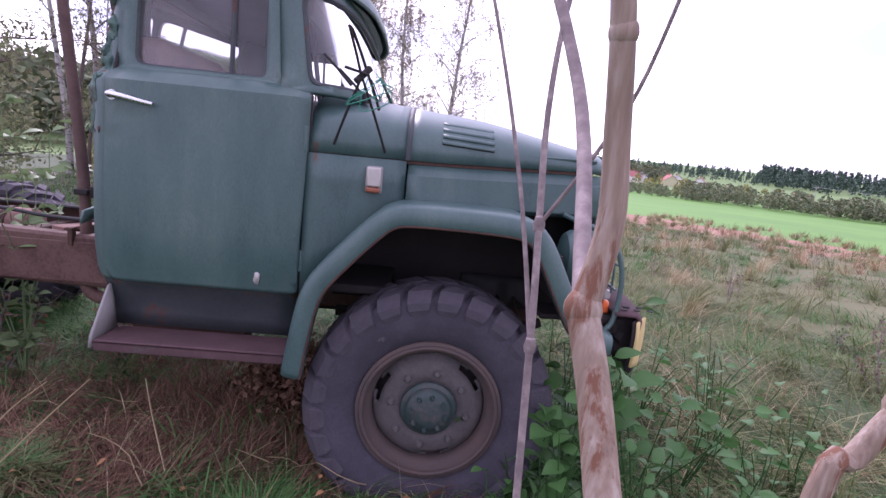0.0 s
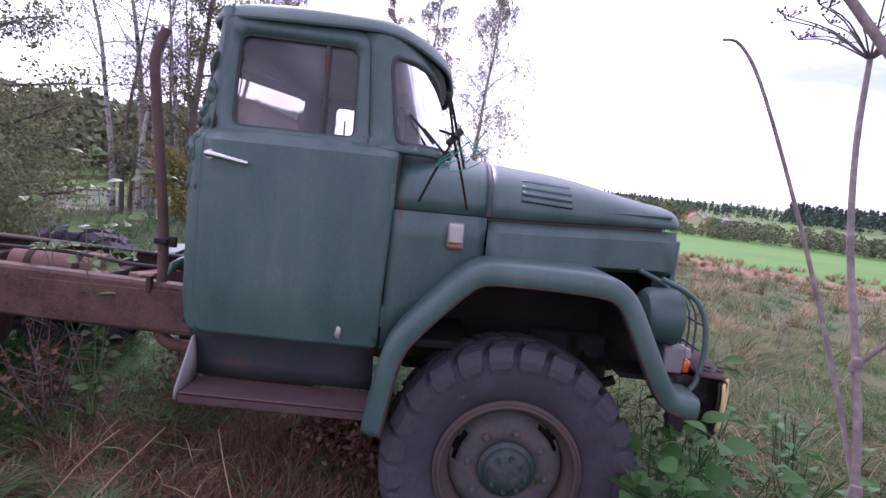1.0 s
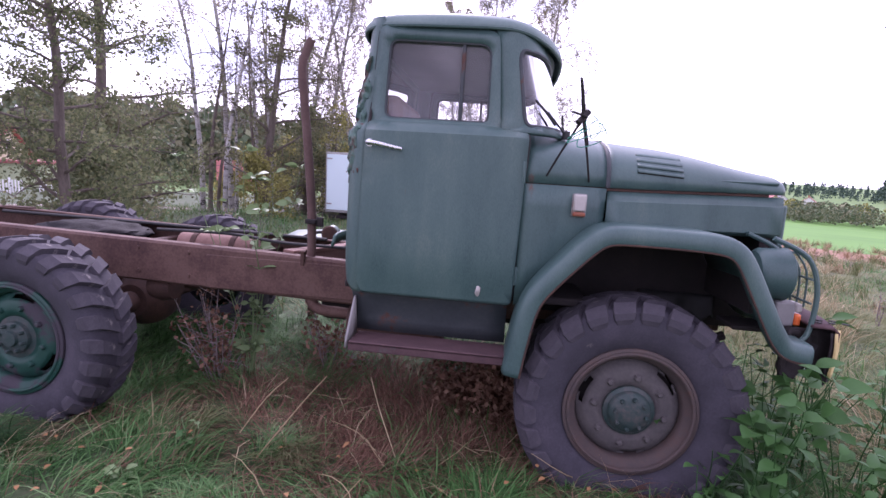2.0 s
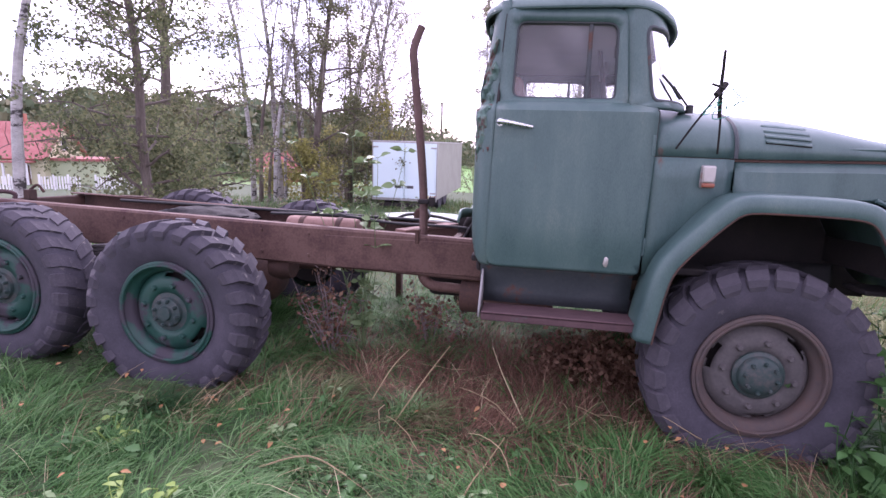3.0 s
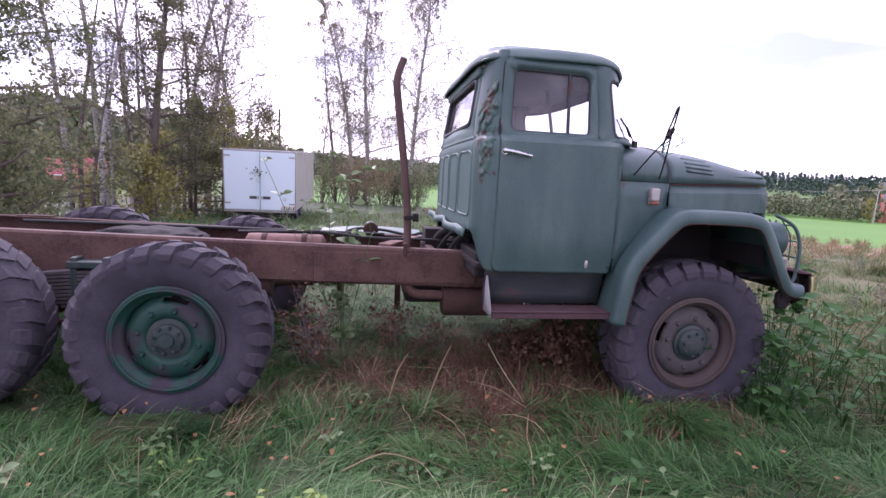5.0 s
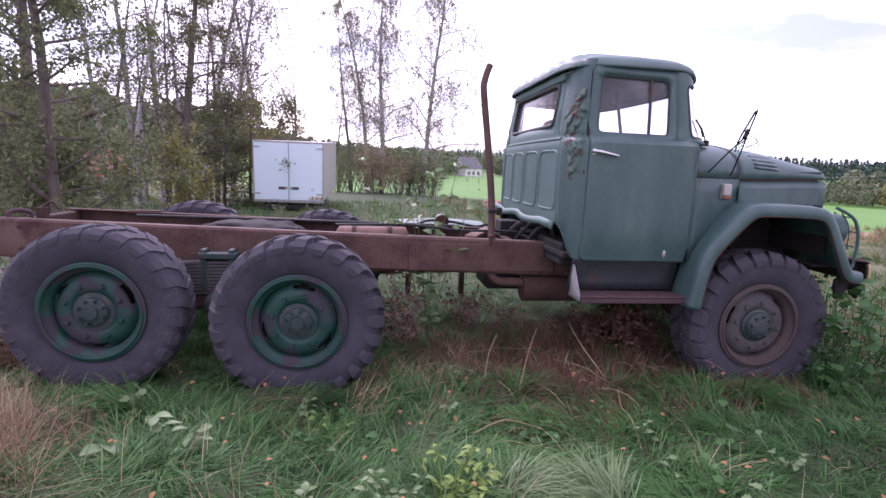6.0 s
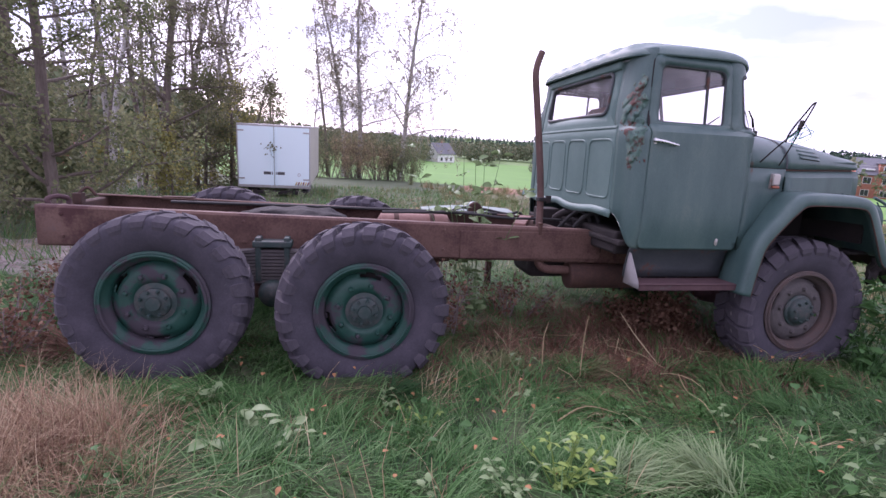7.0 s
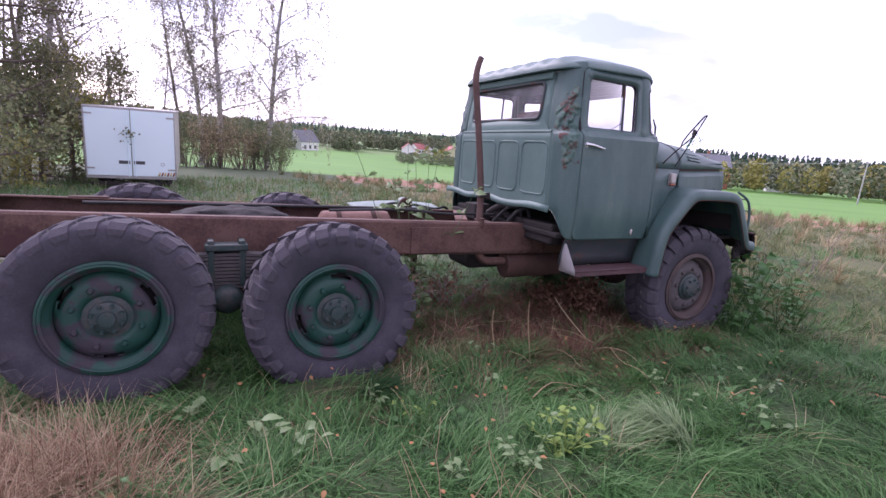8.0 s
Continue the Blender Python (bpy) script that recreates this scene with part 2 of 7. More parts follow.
M_GRASS = material("green_grass_blades", [(0.018, 0.070, 0.015), (0.038, 0.118, 0.025), (0.068, 0.178, 0.044), (0.105, 0.225, 0.068), (0.190, 0.290, 0.125)], scale=0.8, rough=0.62, bump=0, per="island", translucent=0.3)
# darker copy of the grass: shadow between the blades is put into its green
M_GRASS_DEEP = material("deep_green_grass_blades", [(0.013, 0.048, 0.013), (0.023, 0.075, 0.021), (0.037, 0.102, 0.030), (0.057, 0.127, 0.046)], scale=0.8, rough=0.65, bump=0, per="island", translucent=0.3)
M_STRAW = material("dry_straw_blades", [(0.186, 0.134, 0.068), (0.302, 0.231, 0.125), (0.418, 0.340, 0.193), (0.534, 0.474, 0.307)], scale=1.0, rough=0.7, bump=0, per="island", translucent=0.25)
M_MEADOWGRASS = material("olive_meadow_grass", [(0.072, 0.097, 0.031), (0.119, 0.139, 0.054), (0.180, 0.194, 0.086), (0.274, 0.287, 0.142)], scale=0.9, rough=0.75, bump=0, per="island", translucent=0.25)
M_DEAD = material("red_brown_dead_grass", [(0.072, 0.036, 0.022), (0.133, 0.069, 0.044), (0.199, 0.111, 0.072), (0.287, 0.188, 0.122)], scale=1.0, rough=0.8, bump=0, per="island", translucent=0.2)
M_PINKGRASS = material("pinkish_dry_grass", [(0.200, 0.123, 0.073), (0.308, 0.205, 0.124), (0.418, 0.307, 0.193), (0.498, 0.419, 0.265)], scale=1.0, rough=0.75, bump=0, per="island", translucent=0.25)
M_LEAF = material("green_weed_leaf", [(0.022, 0.076, 0.020), (0.045, 0.129, 0.033), (0.076, 0.176, 0.051), (0.137, 0.234, 0.066)], scale=6, rough=0.5, bump=0.1, per="island", translucent=0.3)
M_LEAF_PALE = material("pale_green_leaf", [(0.11, 0.18, 0.075), (0.17, 0.25, 0.11), (0.25, 0.32, 0.16)], scale=8, rough=0.5, bump=0.1, per="island", translucent=0.25)
M_LEAF_YELLOW = material("yellow_green_leaf", [(0.128, 0.210, 0.047), (0.216, 0.314, 0.075), (0.320, 0.402, 0.131)], scale=8, rough=0.5, bump=0.1, per="island", translucent=0.3)
M_LEAF_FALLEN = material("fallen_orange_leaf", [(0.20, 0.09, 0.04), (0.30, 0.16, 0.07), (0.42, 0.32, 0.17)], scale=8, rough=0.7, bump=0.1, per="island")
M_STALK = material("dry_weed_stalk", [(0.120, 0.080, 0.057), (0.248, 0.180, 0.132), (0.423, 0.360, 0.310)], scale=95, rough=0.75, bump=0.5, fine=420, stretch=(1, 1, 0.10), wear=(0.16, 0.07, 0.04), wear_at=0.56, wear_scale=70, bump_dist=0.002)
M_STALK_THIN = material("grey_weed_stem", [(0.10, 0.075, 0.075), (0.19, 0.15, 0.145), (0.32, 0.27, 0.25)], scale=80, rough=0.8, bump=0.2)
# lighter than the bark itself, haze over the trunks is in the colour
M_BARK = material("dark_bark", [(0.068, 0.053, 0.045), (0.128, 0.102, 0.087), (0.195, 0.165, 0.143)], scale=9, rough=0.9, bump=0.6, stretch=(1, 1, 0.25))
M_BIRCH = material("birch_bark", [(0.20, 0.185, 0.175), (0.40, 0.385, 0.37), (0.56, 0.54, 0.52)], scale=5, rough=0.8, bump=0.2, stretch=(1, 1, 2.0), wear=(0.045, 0.04, 0.038), wear_at=0.54, wear_scale=2.6)
M_CROWN = material("dull_green_foliage", [(0.070, 0.090, 0.045), (0.126, 0.151, 0.073), (0.196, 0.218, 0.109), (0.301, 0.297, 0.154)], scale=1.2, rough=0.65, bump=0, per="island", translucent=0.45)
# dark and birch leaves: stops raised, bright haze painted into the foliage
M_CROWN_DARK = material("dark_foliage", [(0.088, 0.092, 0.050), (0.148, 0.150, 0.080), (0.220, 0.215, 0.118)], scale=1.2, rough=0.65, bump=0, per="island", translucent=0.45)
M_CROWN_BIRCH = material("thin_autumn_birch_foliage", [(0.150, 0.134, 0.092), (0.255, 0.224, 0.150), (0.389, 0.345, 0.239)], scale=1.2, rough=0.6, bump=0, per="island", translucent=0.4)
M_CROWN_YELLOW = material("yellowing_foliage", [(0.159, 0.159, 0.048), (0.270, 0.262, 0.079), (0.381, 0.349, 0.127)], scale=1.2, rough=0.6, bump=0, per="island", translucent=0.35)
M_SCRUB = material("brown_scrub", [(0.249, 0.193, 0.126), (0.397, 0.305, 0.193), (0.348, 0.348, 0.172)], scale=1.2, rough=0.8, bump=0, per="island", translucent=0.25)
# aerial haze is painted into these stops: lighter and bluer than the trees
M_FOREST = material("far_forest", [(0.053, 0.088, 0.072), (0.079, 0.126, 0.097), (0.124, 0.172, 0.119)], scale=0.05, rough=0.9, bump=0, per="island")
M_FOREST_MIX = material("far_mixed_trees", [(0.099, 0.139, 0.081), (0.156, 0.188, 0.110), (0.263, 0.237, 0.144)], scale=0.08, rough=0.9, bump=0, per="island")

M_GREASE.node_tree.nodes["Principled BSDF"].inputs["Specular IOR Level"].default_value = 0.1
for m in (M_GRASS, M_GRASS_DEEP, M_STRAW, M_DEAD, M_PINKGRASS, M_MEADOWGRASS, M_LEAF, M_LEAF_PALE, M_CROWN, M_CROWN_DARK):
    m.node_tree.nodes["Principled BSDF"].inputs["Specular IOR Level"].default_value = 0.3


# ---- builders ----
WORLD_OF = {}


def thing(name, at, label, category, group="", kind=""):
    ob = new(name)
    ob.empty_display_size = 0.2
    ob.matrix_basis = Matrix.Translation(at)
    WORLD_OF[ob.name] = Matrix.Translation(at)
    return tagged(ob, label, category, group, kind)


def part(name, bm, mat, parent=None, label="", smooth=True, bevel=0.0, solid=0.0, segments=2, recalc=True):
    """Links a bmesh, whose coordinates are the world's, as one mesh object under a thing or a part."""
    if recalc and bm.faces:
        bmesh.ops.recalc_face_normals(bm, faces=bm.faces[:])
    me = bpy.data.meshes.new(name)
    bm.to_mesh(me)
    bm.free()
    if smooth:
        me.polygons.foreach_set("use_smooth", [True] * len(me.polygons))
        me.set_sharp_from_angle(angle=radians(38))
    for one in mat if isinstance(mat, (list, tuple)) else (mat,):
        me.materials.append(one)
    ob = new(name, me)
    WORLD_OF[ob.name] = Matrix.Identity(4)
    if parent is not None:
        ob.parent = parent
        ob.matrix_parent_inverse = WORLD_OF[parent.name].inverted()
    if solid:
        mod = ob.modifiers.new("thickness", "SOLIDIFY")
        mod.thickness, mod.offset = solid, 0.0
    if bevel:
        mod = ob.modifiers.new("edges", "BEVEL")
        mod.width, mod.segments, mod.limit_method, mod.angle_limit = bevel, segments, "ANGLE", radians(40)
    if label:
        tagged(ob, label)
    return ob


def box(bm, x0, x1, y0, y1, z0, z1):
    r = bmesh.ops.create_cube(bm, size=1.0)
    for v in r["verts"]:
        v.co = Vector(((x0 + x1) / 2 + v.co.x * (x1 - x0), (y0 + y1) / 2 + v.co.y * (y1 - y0), (z0 + z1) / 2 + v.co.z * (z1 - z0)))
    return r["verts"]


def blocks(*dims):
    bm = bmesh.new()
    for d in dims:
        box(bm, *d)
    return bm


def turned(bm, verts, m):
    bmesh.ops.transform(bm, matrix=m, verts=verts)


def spline(points, steps=6):
    """Points of a smooth curve through the given ones."""
    p = [Vector(q) for q in points]
    if len(p) < 3:
        return p
    out = []
    for i in range(len(p) - 1):
        a, b, c, d = p[max(i - 1, 0)], p[i], p[i + 1], p[min(i + 2, len(p) - 1)]
        for k in range(steps):
            t = k / steps
            out.append(0.5 * ((2 * b) + (c - a) * t + (2 * a - 5 * b + 4 * c - d) * t * t + (3 * b - a - 3 * c + d) * t ** 3))
    out.append(p[-1])
    return out


def tube(bm, points, r0, r1=None, sides=8, caps=True):
    """A round rod along points, tapering from r0 to r1."""
    r1 = r0 if r1 is None else r1
    pts = [Vector(p) for p in points]
    rings, side = [], None
    for i, p in enumerate(pts):
        way = (pts[min(i + 1, len(pts) - 1)] - pts[max(i - 1, 0)]).normalized()
        if side is None:
            side = way.orthogonal().normalized()
        side = (side - way * side.dot(way)).normalized()
        up = way.cross(side)
        r = r0 + (r1 - r0) * i / max(1, len(pts) - 1)
        rings.append([bm.verts.new(p + (side * math.cos(a) + up * math.sin(a)) * r) for a in [2 * math.pi * k / sides for k in range(sides)]])
    for a, b in zip(rings, rings[1:]):
        for k in range(sides):
            bm.faces.new((a[k], a[(k + 1) % sides], b[(k + 1) % sides], b[k]))
    if caps:
        bm.faces.new(rings[0][::-1])
        bm.faces.new(rings[-1])
    return [v for r in rings for v in r]


def rod(points, r0, r1=None, sides=8):
    bm = bmesh.new()
    tube(bm, points, r0, r1, sides)
    return bm


def lathe(bm, profile, centre, sides=40, axis="y", caps=True):
    """Turns (radius, offset along the axis) points about an axis through centre."""
    c, rings = Vector(centre), []
    for r, o in profile:
        ring = []
        for k in range(sides):
            a = 2 * math.pi * k / sides
            u, v = r * math.cos(a), r * math.sin(a)
            ring.append(bm.verts.new(c + (Vector((u, o, v)) if axis == "y" else Vector((o, u, v)) if axis == "x" else Vector((u, v, o)))))
        rings.append(ring)
    for a, b in zip(rings, rings[1:]):
        for k in range(sides):
            bm.faces.new((a[k], a[(k + 1) % sides], b[(k + 1) % sides], b[k]))
    if caps and profile[0][0] > 1e-4:
        bm.faces.new(rings[0])
    if caps and profile[-1][0] > 1e-4:
        bm.faces.new(rings[-1])
    bmesh.ops.remove_doubles(bm, verts=[v for r in rings for v in r], dist=1e-5)


def turned_part(profile, centre, sides=40, axis="y", caps=True):
    bm = bmesh.new()
    lathe(bm, profile, centre, sides, axis, caps)
    return bm


def grid(rows):
    """A sheet through rows of points."""
    bm = bmesh.new()
    vs = [[bm.verts.new(p) for p in r] for r in rows]
    for a, b in zip(vs, vs[1:]):
        for k in range(len(a) - 1):
            bm.faces.new((a[k], a[k + 1], b[k + 1], b[k]))
    return bm


def rounded(points, radius, steps=4):
    """A closed outline with its corners rounded; radius may differ from corner to corner."""
    out, n = [], len(points)
    for i, p in enumerate(points):
        p = Vector(p)
        a, b = Vector(points[i - 1]) - p, Vector(points[(i + 1) % n]) - p
        r = radius[i] if isinstance(radius, (list, tuple)) else radius
        r = min(r, a.length * 0.48, b.length * 0.48)
        q0, q1 = p + a.normalized() * r, p + b.normalized() * r
        for k in range(steps + 1):
            t = k / steps
            out.append(q0 * (1 - t) ** 2 + p * 2 * t * (1 - t) + q1 * t * t)
    return out


def plate(outline, holes=(), place=lambda u, v: (u, 0, v), cuts=()):
    """A flat outline in u, v with holes, cut along v = cuts, then put in place by a function of u and v."""
    bm = bmesh.new()
    edges = []
    for loop in (outline, *holes):
        vs = [bm.verts.new((p[0], 0, p[1])) for p in loop]
        edges += [bm.edges.new((vs[i], vs[(i + 1) % len(vs)])) for i in range(len(vs))]
    bmesh.ops.triangle_fill(bm, use_beauty=True, edges=edges, normal=(0, -1, 0))
    for axis, value in cuts:
        co, no = ((0, 0, value), (0, 0, 1)) if axis == "v" else ((value, 0, 0), (1, 0, 0))
        bmesh.ops.bisect_plane(bm, geom=bm.verts[:] + bm.edges[:] + bm.faces[:], plane_co=co, plane_no=no, dist=1e-5)
    for v in bm.verts:
        v.co = Vector(place(v.co.x, v.co.z))
    return bm


# ---- the truck: a bare six-wheel chassis with its cab ----
YC = 1.08          # its middle line
TRUCK_AT = (-2.2, YC, 0.0)
truck = thing("truck_chassis", TRUCK_AT, "abandoned green-grey army truck, bare rusty chassis and cab in long grass", "truck")
# it stands on falling ground and leans a little away from the path
HINGE = Vector((0.0, 0.6, 1.05))
STANCE = Matrix.Translation((0.0802, 0.0648, -0.0075)) @ Matrix.Scale(1.0164, 4) @ Matrix.Translation(HINGE) @ Matrix.Rotation(radians(-2.5), 4, "X") @ Matrix.Translation(-HINGE)
truck.matrix_basis = STANCE @ Matrix.Translation(TRUCK_AT)


def near(w):
    return YC - w


def rail_top(x):
    return 1.0 + (-1.6 - x) * 0.024


def smoothstep(a, b, x):
    t = min(1.0, max(0.0, (x - a) / (b - a)))
    return t * t * (3 - 2 * t)


def half_width(x, z):
    """Half the cab's width at x along it and height z."""
    w = 1.0 + 0.03 * smoothstep(0.92, 1.15, z) - 0.012 * smoothstep(1.2, 1.7, z)
    w -= 0.072 * smoothstep(1.765, 1.825, z)
    w -= 0.032 * max(0.0, min(1.0, (z - 1.80) / 0.47))
    w -= 0.14 * smoothstep(-0.72, -0.10, x)
    return w


# wheels
TYRE_R = 0.520


def tyre_mesh(cx, cy, cz):
    R = TYRE_R
    prof = [(0.297, -0.100), (0.325, -0.128), (0.37, -0.150), (0.42, -0.164), (0.46, -0.165), (0.49, -0.158), (0.508, -0.145), (R, -0.11), (R + 0.005, 0.0), (R, 0.11), (0.508, 0.145), (0.49, 0.158), (0.46, 0.165), (0.42, 0.164), (0.37, 0.150), (0.325, 0.128), (0.297, 0.100)]
    return turned_part(prof, (cx, cy, cz), 64, caps=False)


def cleat_mesh(side, depth, broad=1.0):
    """One tread cleat about the wheel's centre: from the middle it slants to the shoulder and folds down the sidewall."""
    bm = bmesh.new()
    prev = None
    for o, lag, r, h, hw in ((0.008, 0.0, TYRE_R - 0.004, depth, 0.062), (0.07, 0.06, TYRE_R - 0.004, depth, 0.068), (0.128, 0.11, TYRE_R - 0.012, depth, 0.076), (0.158, 0.128, 0.488, depth * 0.9, 0.078), (0.166, 0.134, 0.462, depth * 0.5, 0.072), (0.165, 0.137, 0.444, 0.002, 0.058)):
        ring = []
        hw *= broad
        for da, top in ((-hw, 0), (-hw * 0.86, 1), (hw * 0.86, 1), (hw, 0)):
            if o < 0.15:
                rr, oo = (r + h if top else r - 0.012), o
            else:
                rr, oo = r + (h * 0.45 if top else 0), o + (h * 0.55 if top else -0.008)
            ring.append(bm.verts.new((rr * math.cos(lag + da), side * oo, rr * math.sin(lag + da))))
        if prev:
            for i in range(3):
                bm.faces.new((prev[i], prev[i + 1], ring[i + 1], ring[i]))
        else:
            bm.faces.new(ring)
        prev = ring
    bm.faces.new(prev[::-1])
    bmesh.ops.recalc_face_normals(bm, faces=bm.faces[:])
    me = bpy.data.meshes.new("tread_cleat")
    bm.to_mesh(me)
    bm.free()
    me.materials.append(M_LUG)
    return me


CLEATS = {(s_, d): cleat_mesh(s_, d, b) for s_ in (-1, 1) for d, b in ((0.040, 1.05), (0.036, 1.42), (0.020, 1.2))}


def wheel(cx, cy, cz, out, rim_mat, disc_mat, hub_mat, label, front=False, spin=0.0, hub_out=0.13, depth=0.040):
    s = out
    rim = [(0.285, s * -0.11), (0.302, s * -0.10), (0.302, s * 0.105), (0.318, s * 0.124), (0.317, s * 0.136), (0.304, s * 0.141), (0.292, s * 0.130), (0.284, s * 0.116), (0.262, s * 0.104), (0.250, s * 0.078), (0.246, s * -0.1)]
    w = part("wheel", turned_part(rim, (cx, cy, cz), 48, caps=False), rim_mat, truck, label)
    part("tyre", tyre_mesh(cx, cy, cz), M_TYRE, w, "weathered purple-grey rubber tyre")
    count = 25
    for side_ in (-1, 1):
        for k in range(count):
            lug = new("tread_cleat", CLEATS[side_, depth])
            lug.parent = w
            a = 2 * math.pi * (k + (0.5 if side_ > 0 else 0)) / count + spin
            lug.matrix_basis = Matrix.Translation((cx, cy, cz)) @ Matrix.Rotation(a, 4, "Y")
    lock = [(0.292 + 0.010 * math.cos(a), s * 0.138 + 0.010 * math.sin(a)) for a in [2 * math.pi * k / 8 for k in range(9)]]
    part("lock_ring", turned_part(lock, (cx, cy, cz), 48, caps=False), rim_mat, w)
    # dished disc with hand holes
    disc = bmesh.new()
    ring_n = 72
    radii, offs = [0.247, 0.236, 0.216, 0.195, 0.16, 0.12], [0.050, 0.062, 0.084, 0.094, 0.097, 0.093]
    rings = [[disc.verts.new((cx + r * math.cos(2 * math.pi * k / ring_n + spin), cy + s * o, cz + r * math.sin(2 * math.pi * k / ring_n + spin))) for k in range(ring_n)] for r, o in zip(radii, offs)]
    for i in range(len(radii) - 1):
        for k in range(ring_n):
            if i == 1 and (k % 24) < 7 or i == 0 and (k % 24) in (2, 3, 4):
                continue
            disc.faces.new((rings[i][k], rings[i][(k + 1) % ring_n], rings[i + 1][(k + 1) % ring_n], rings[i + 1][k]))
    part("wheel_disc", disc, disc_mat, w, solid=0.012)
    part("brake_drum", turned_part([(0.24, s * -0.10), (0.24, s * 0.005), (0.0, s * 0.008)], (cx, cy, cz), 32), M_BLACK, w)
    if front:
        prof = [(0.128, s * 0.08), (0.122, s * 0.11), (0.105, s * 0.118), (0.102, s * 0.132), (0.092, s * hub_out), (0.05, s * (hub_out + 0.012)), (0.0, s * (hub_out + 0.014))]
    else:
        prof = [(0.135, s * 0.08), (0.13, s * 0.098), (0.092, s * 0.102), (0.088, s * 0.122), (0.07, s * hub_out), (0.045, s * (hub_out + 0.004)), (0.04, s * (hub_out + 0.02)), (0.0, s * (hub_out + 0.022))]
    part("hub", turned_part(prof, (cx, cy, cz), 24), hub_mat, w, "dark green hub")
    for ring_r, n, off, size in ((0.168, 8, 0.10, 0.018), (0.075, 8, hub_out + 0.002, 0.011)):
        for k in range(n):
            a = 2 * math.pi * (k + 0.3) / n + spin
            b = turned_part([(size, s * (off - 0.02)), (size, s * (off + 0.014)), (size * 0.6, s * (off + 0.022)), (0.0, s * (off + 0.022))], (cx + ring_r * math.cos(a), cy, cz + ring_r * math.sin(a)), 6)
            part("wheel_nut", b, hub_mat if ring_r < 0.1 else disc_mat, w)
    return w


WHEEL_F, WHEEL_M, WHEEL_R = (-0.079, 0.12, 0.501), (-3.366, 0.109, 0.538), (-4.599, 0.135, 0.597)
wheel(*WHEEL_F, -1, M_RIM_RUST, M_DISC_GREY, M_HUB_GREEN, "cleated tyre on a rusty rim with a green hub", True, 0.4, 0.145, 0.036)
wheel(*WHEEL_M, -1, M_RIM_GREEN, M_RIM_GREEN, M_HUB_GREEN, "cleated tyre on a scuffed green rim", False, 1.1)
wheel(*WHEEL_R, -1, M_RIM_GREEN, M_RIM_GREEN, M_HUB_GREEN, "worn smooth tyre on a dark green rim", False, 0.2, 0.13, 0.020)
wheel(WHEEL_F[0], 2 * YC - 0.12, 0.501, 1, M_RIM_RUST, M_DISC_GREY, M_HUB_GREEN, "cleated tyre on a rusty rim", True, 0.0)
wheel(WHEEL_M[0], 2 * YC - 0.11, 0.545, 1, M_RIM_GREEN, M_RIM_GREEN, M_HUB_GREEN, "cleated tyre with pale dusty tread", False, 0.7)
wheel(WHEEL_R[0], 2 * YC - 0.13, 0.597, 1, M_RIM_GREEN, M_RIM_GREEN, M_HUB_GREEN, "cleated tyre with pale dusty tread", False, 1.7)

# frame: two channel rails and cross members
RAIL_X0, RAIL_X1 = -5.50, 0.50


def rail(yo, inward, x0=RAIL_X0, x1=RAIL_X1):
    rows = []
    xs = [x0 + (x1 - x0) * k / 24 for k in range(25)]
    for x in xs:
        zt, d = rail_top(x), 0.265 - 0.05 * smoothstep(-1.2, -0.2, x)
        f = inward * 0.085
        rows.append([(x, yo + f, zt), (x, yo + inward * 0.012, zt + 0.001), (x, yo, zt - 0.012), (x, yo, zt - d + 0.012), (x, yo + inward * 0.012, zt - d), (x, yo + f, zt - d)])
    return grid(rows)


frame_near = part("frame_rail", rail(0.625, 1), M_RUST, truck, "rusty brown channel-section side rail", solid=0.009)
frame_far = part("frame_rail", rail(2 * YC - 0.625, -1), M_RUST, truck, "rusty brown channel-section side rail", solid=0.009)
for x, w_, deep in ((-5.44, 0.07, 0.2), (-4.45, 0.08, 0.15), (-3.4, 0.08, 0.15), (-2.55, 0.09, 0.16), (-1.75, 0.06, 0.12), (-0.6, 0.1, 0.14), (0.5, 0.1, 0.16)):
    z = rail_top(x) - 0.015
    z -= 0.07 if -4.6 < x < -2.0 else 0.0
    part("cross_member", blocks((x - w_ / 2, x + w_ / 2, 0.645, 2 * YC - 0.645, z - deep, z)), M_RUST_DARK, truck, bevel=0.012)
bm = bmesh.new()
for a, b in (((-2.12, 0.72, rail_top(-2) + 0.012), (-1.86, 1.28, rail_top(-2) + 0.012)),):
    d = Vector(b) - Vector(a)
    v = box(bm, 0, d.length, -0.05, 0.05, -0.012, 0.012)
    turned(bm, v, Matrix.Translation(a) @ Matrix.Rotation(math.atan2(d.y, d.x), 4, "Z"))
part("gusset_plate", bm, M_RUST_PINK, truck, "diagonal pinkish rusty bracket", bevel=0.004)
for x in (-5.35, -4.8, -4.2, -3.75, -3.1, -2.75, -2.3, -1.72):
    for dz in (0.05, 0.2):
        part("rivet", turned_part([(0.014, 0.0), (0.012, -0.008), (0.0, -0.011)], (x, 0.6215, rail_top(x) - dz), 8), M_RUST, frame_near)
part("rail_splice_plate", blocks((-2.62, -1.45, 0.6085, 0.6185, rail_top(-2) - 0.245, rail_top(-2) - 0.03)), M_RUST, frame_near, bevel=0.004)
bm = blocks((-1.99, -1.965, 0.60, 0.635, rail_top(-2) - 0.05, rail_top(-2) + 0.035))
box(bm, -1.995, -1.96, 0.595, 0.64, rail_top(-2) + 0.03, rail_top(-2) + 0.045)
part("rail_bolt", bm, M_RUST_DARK, frame_near, bevel=0.004)
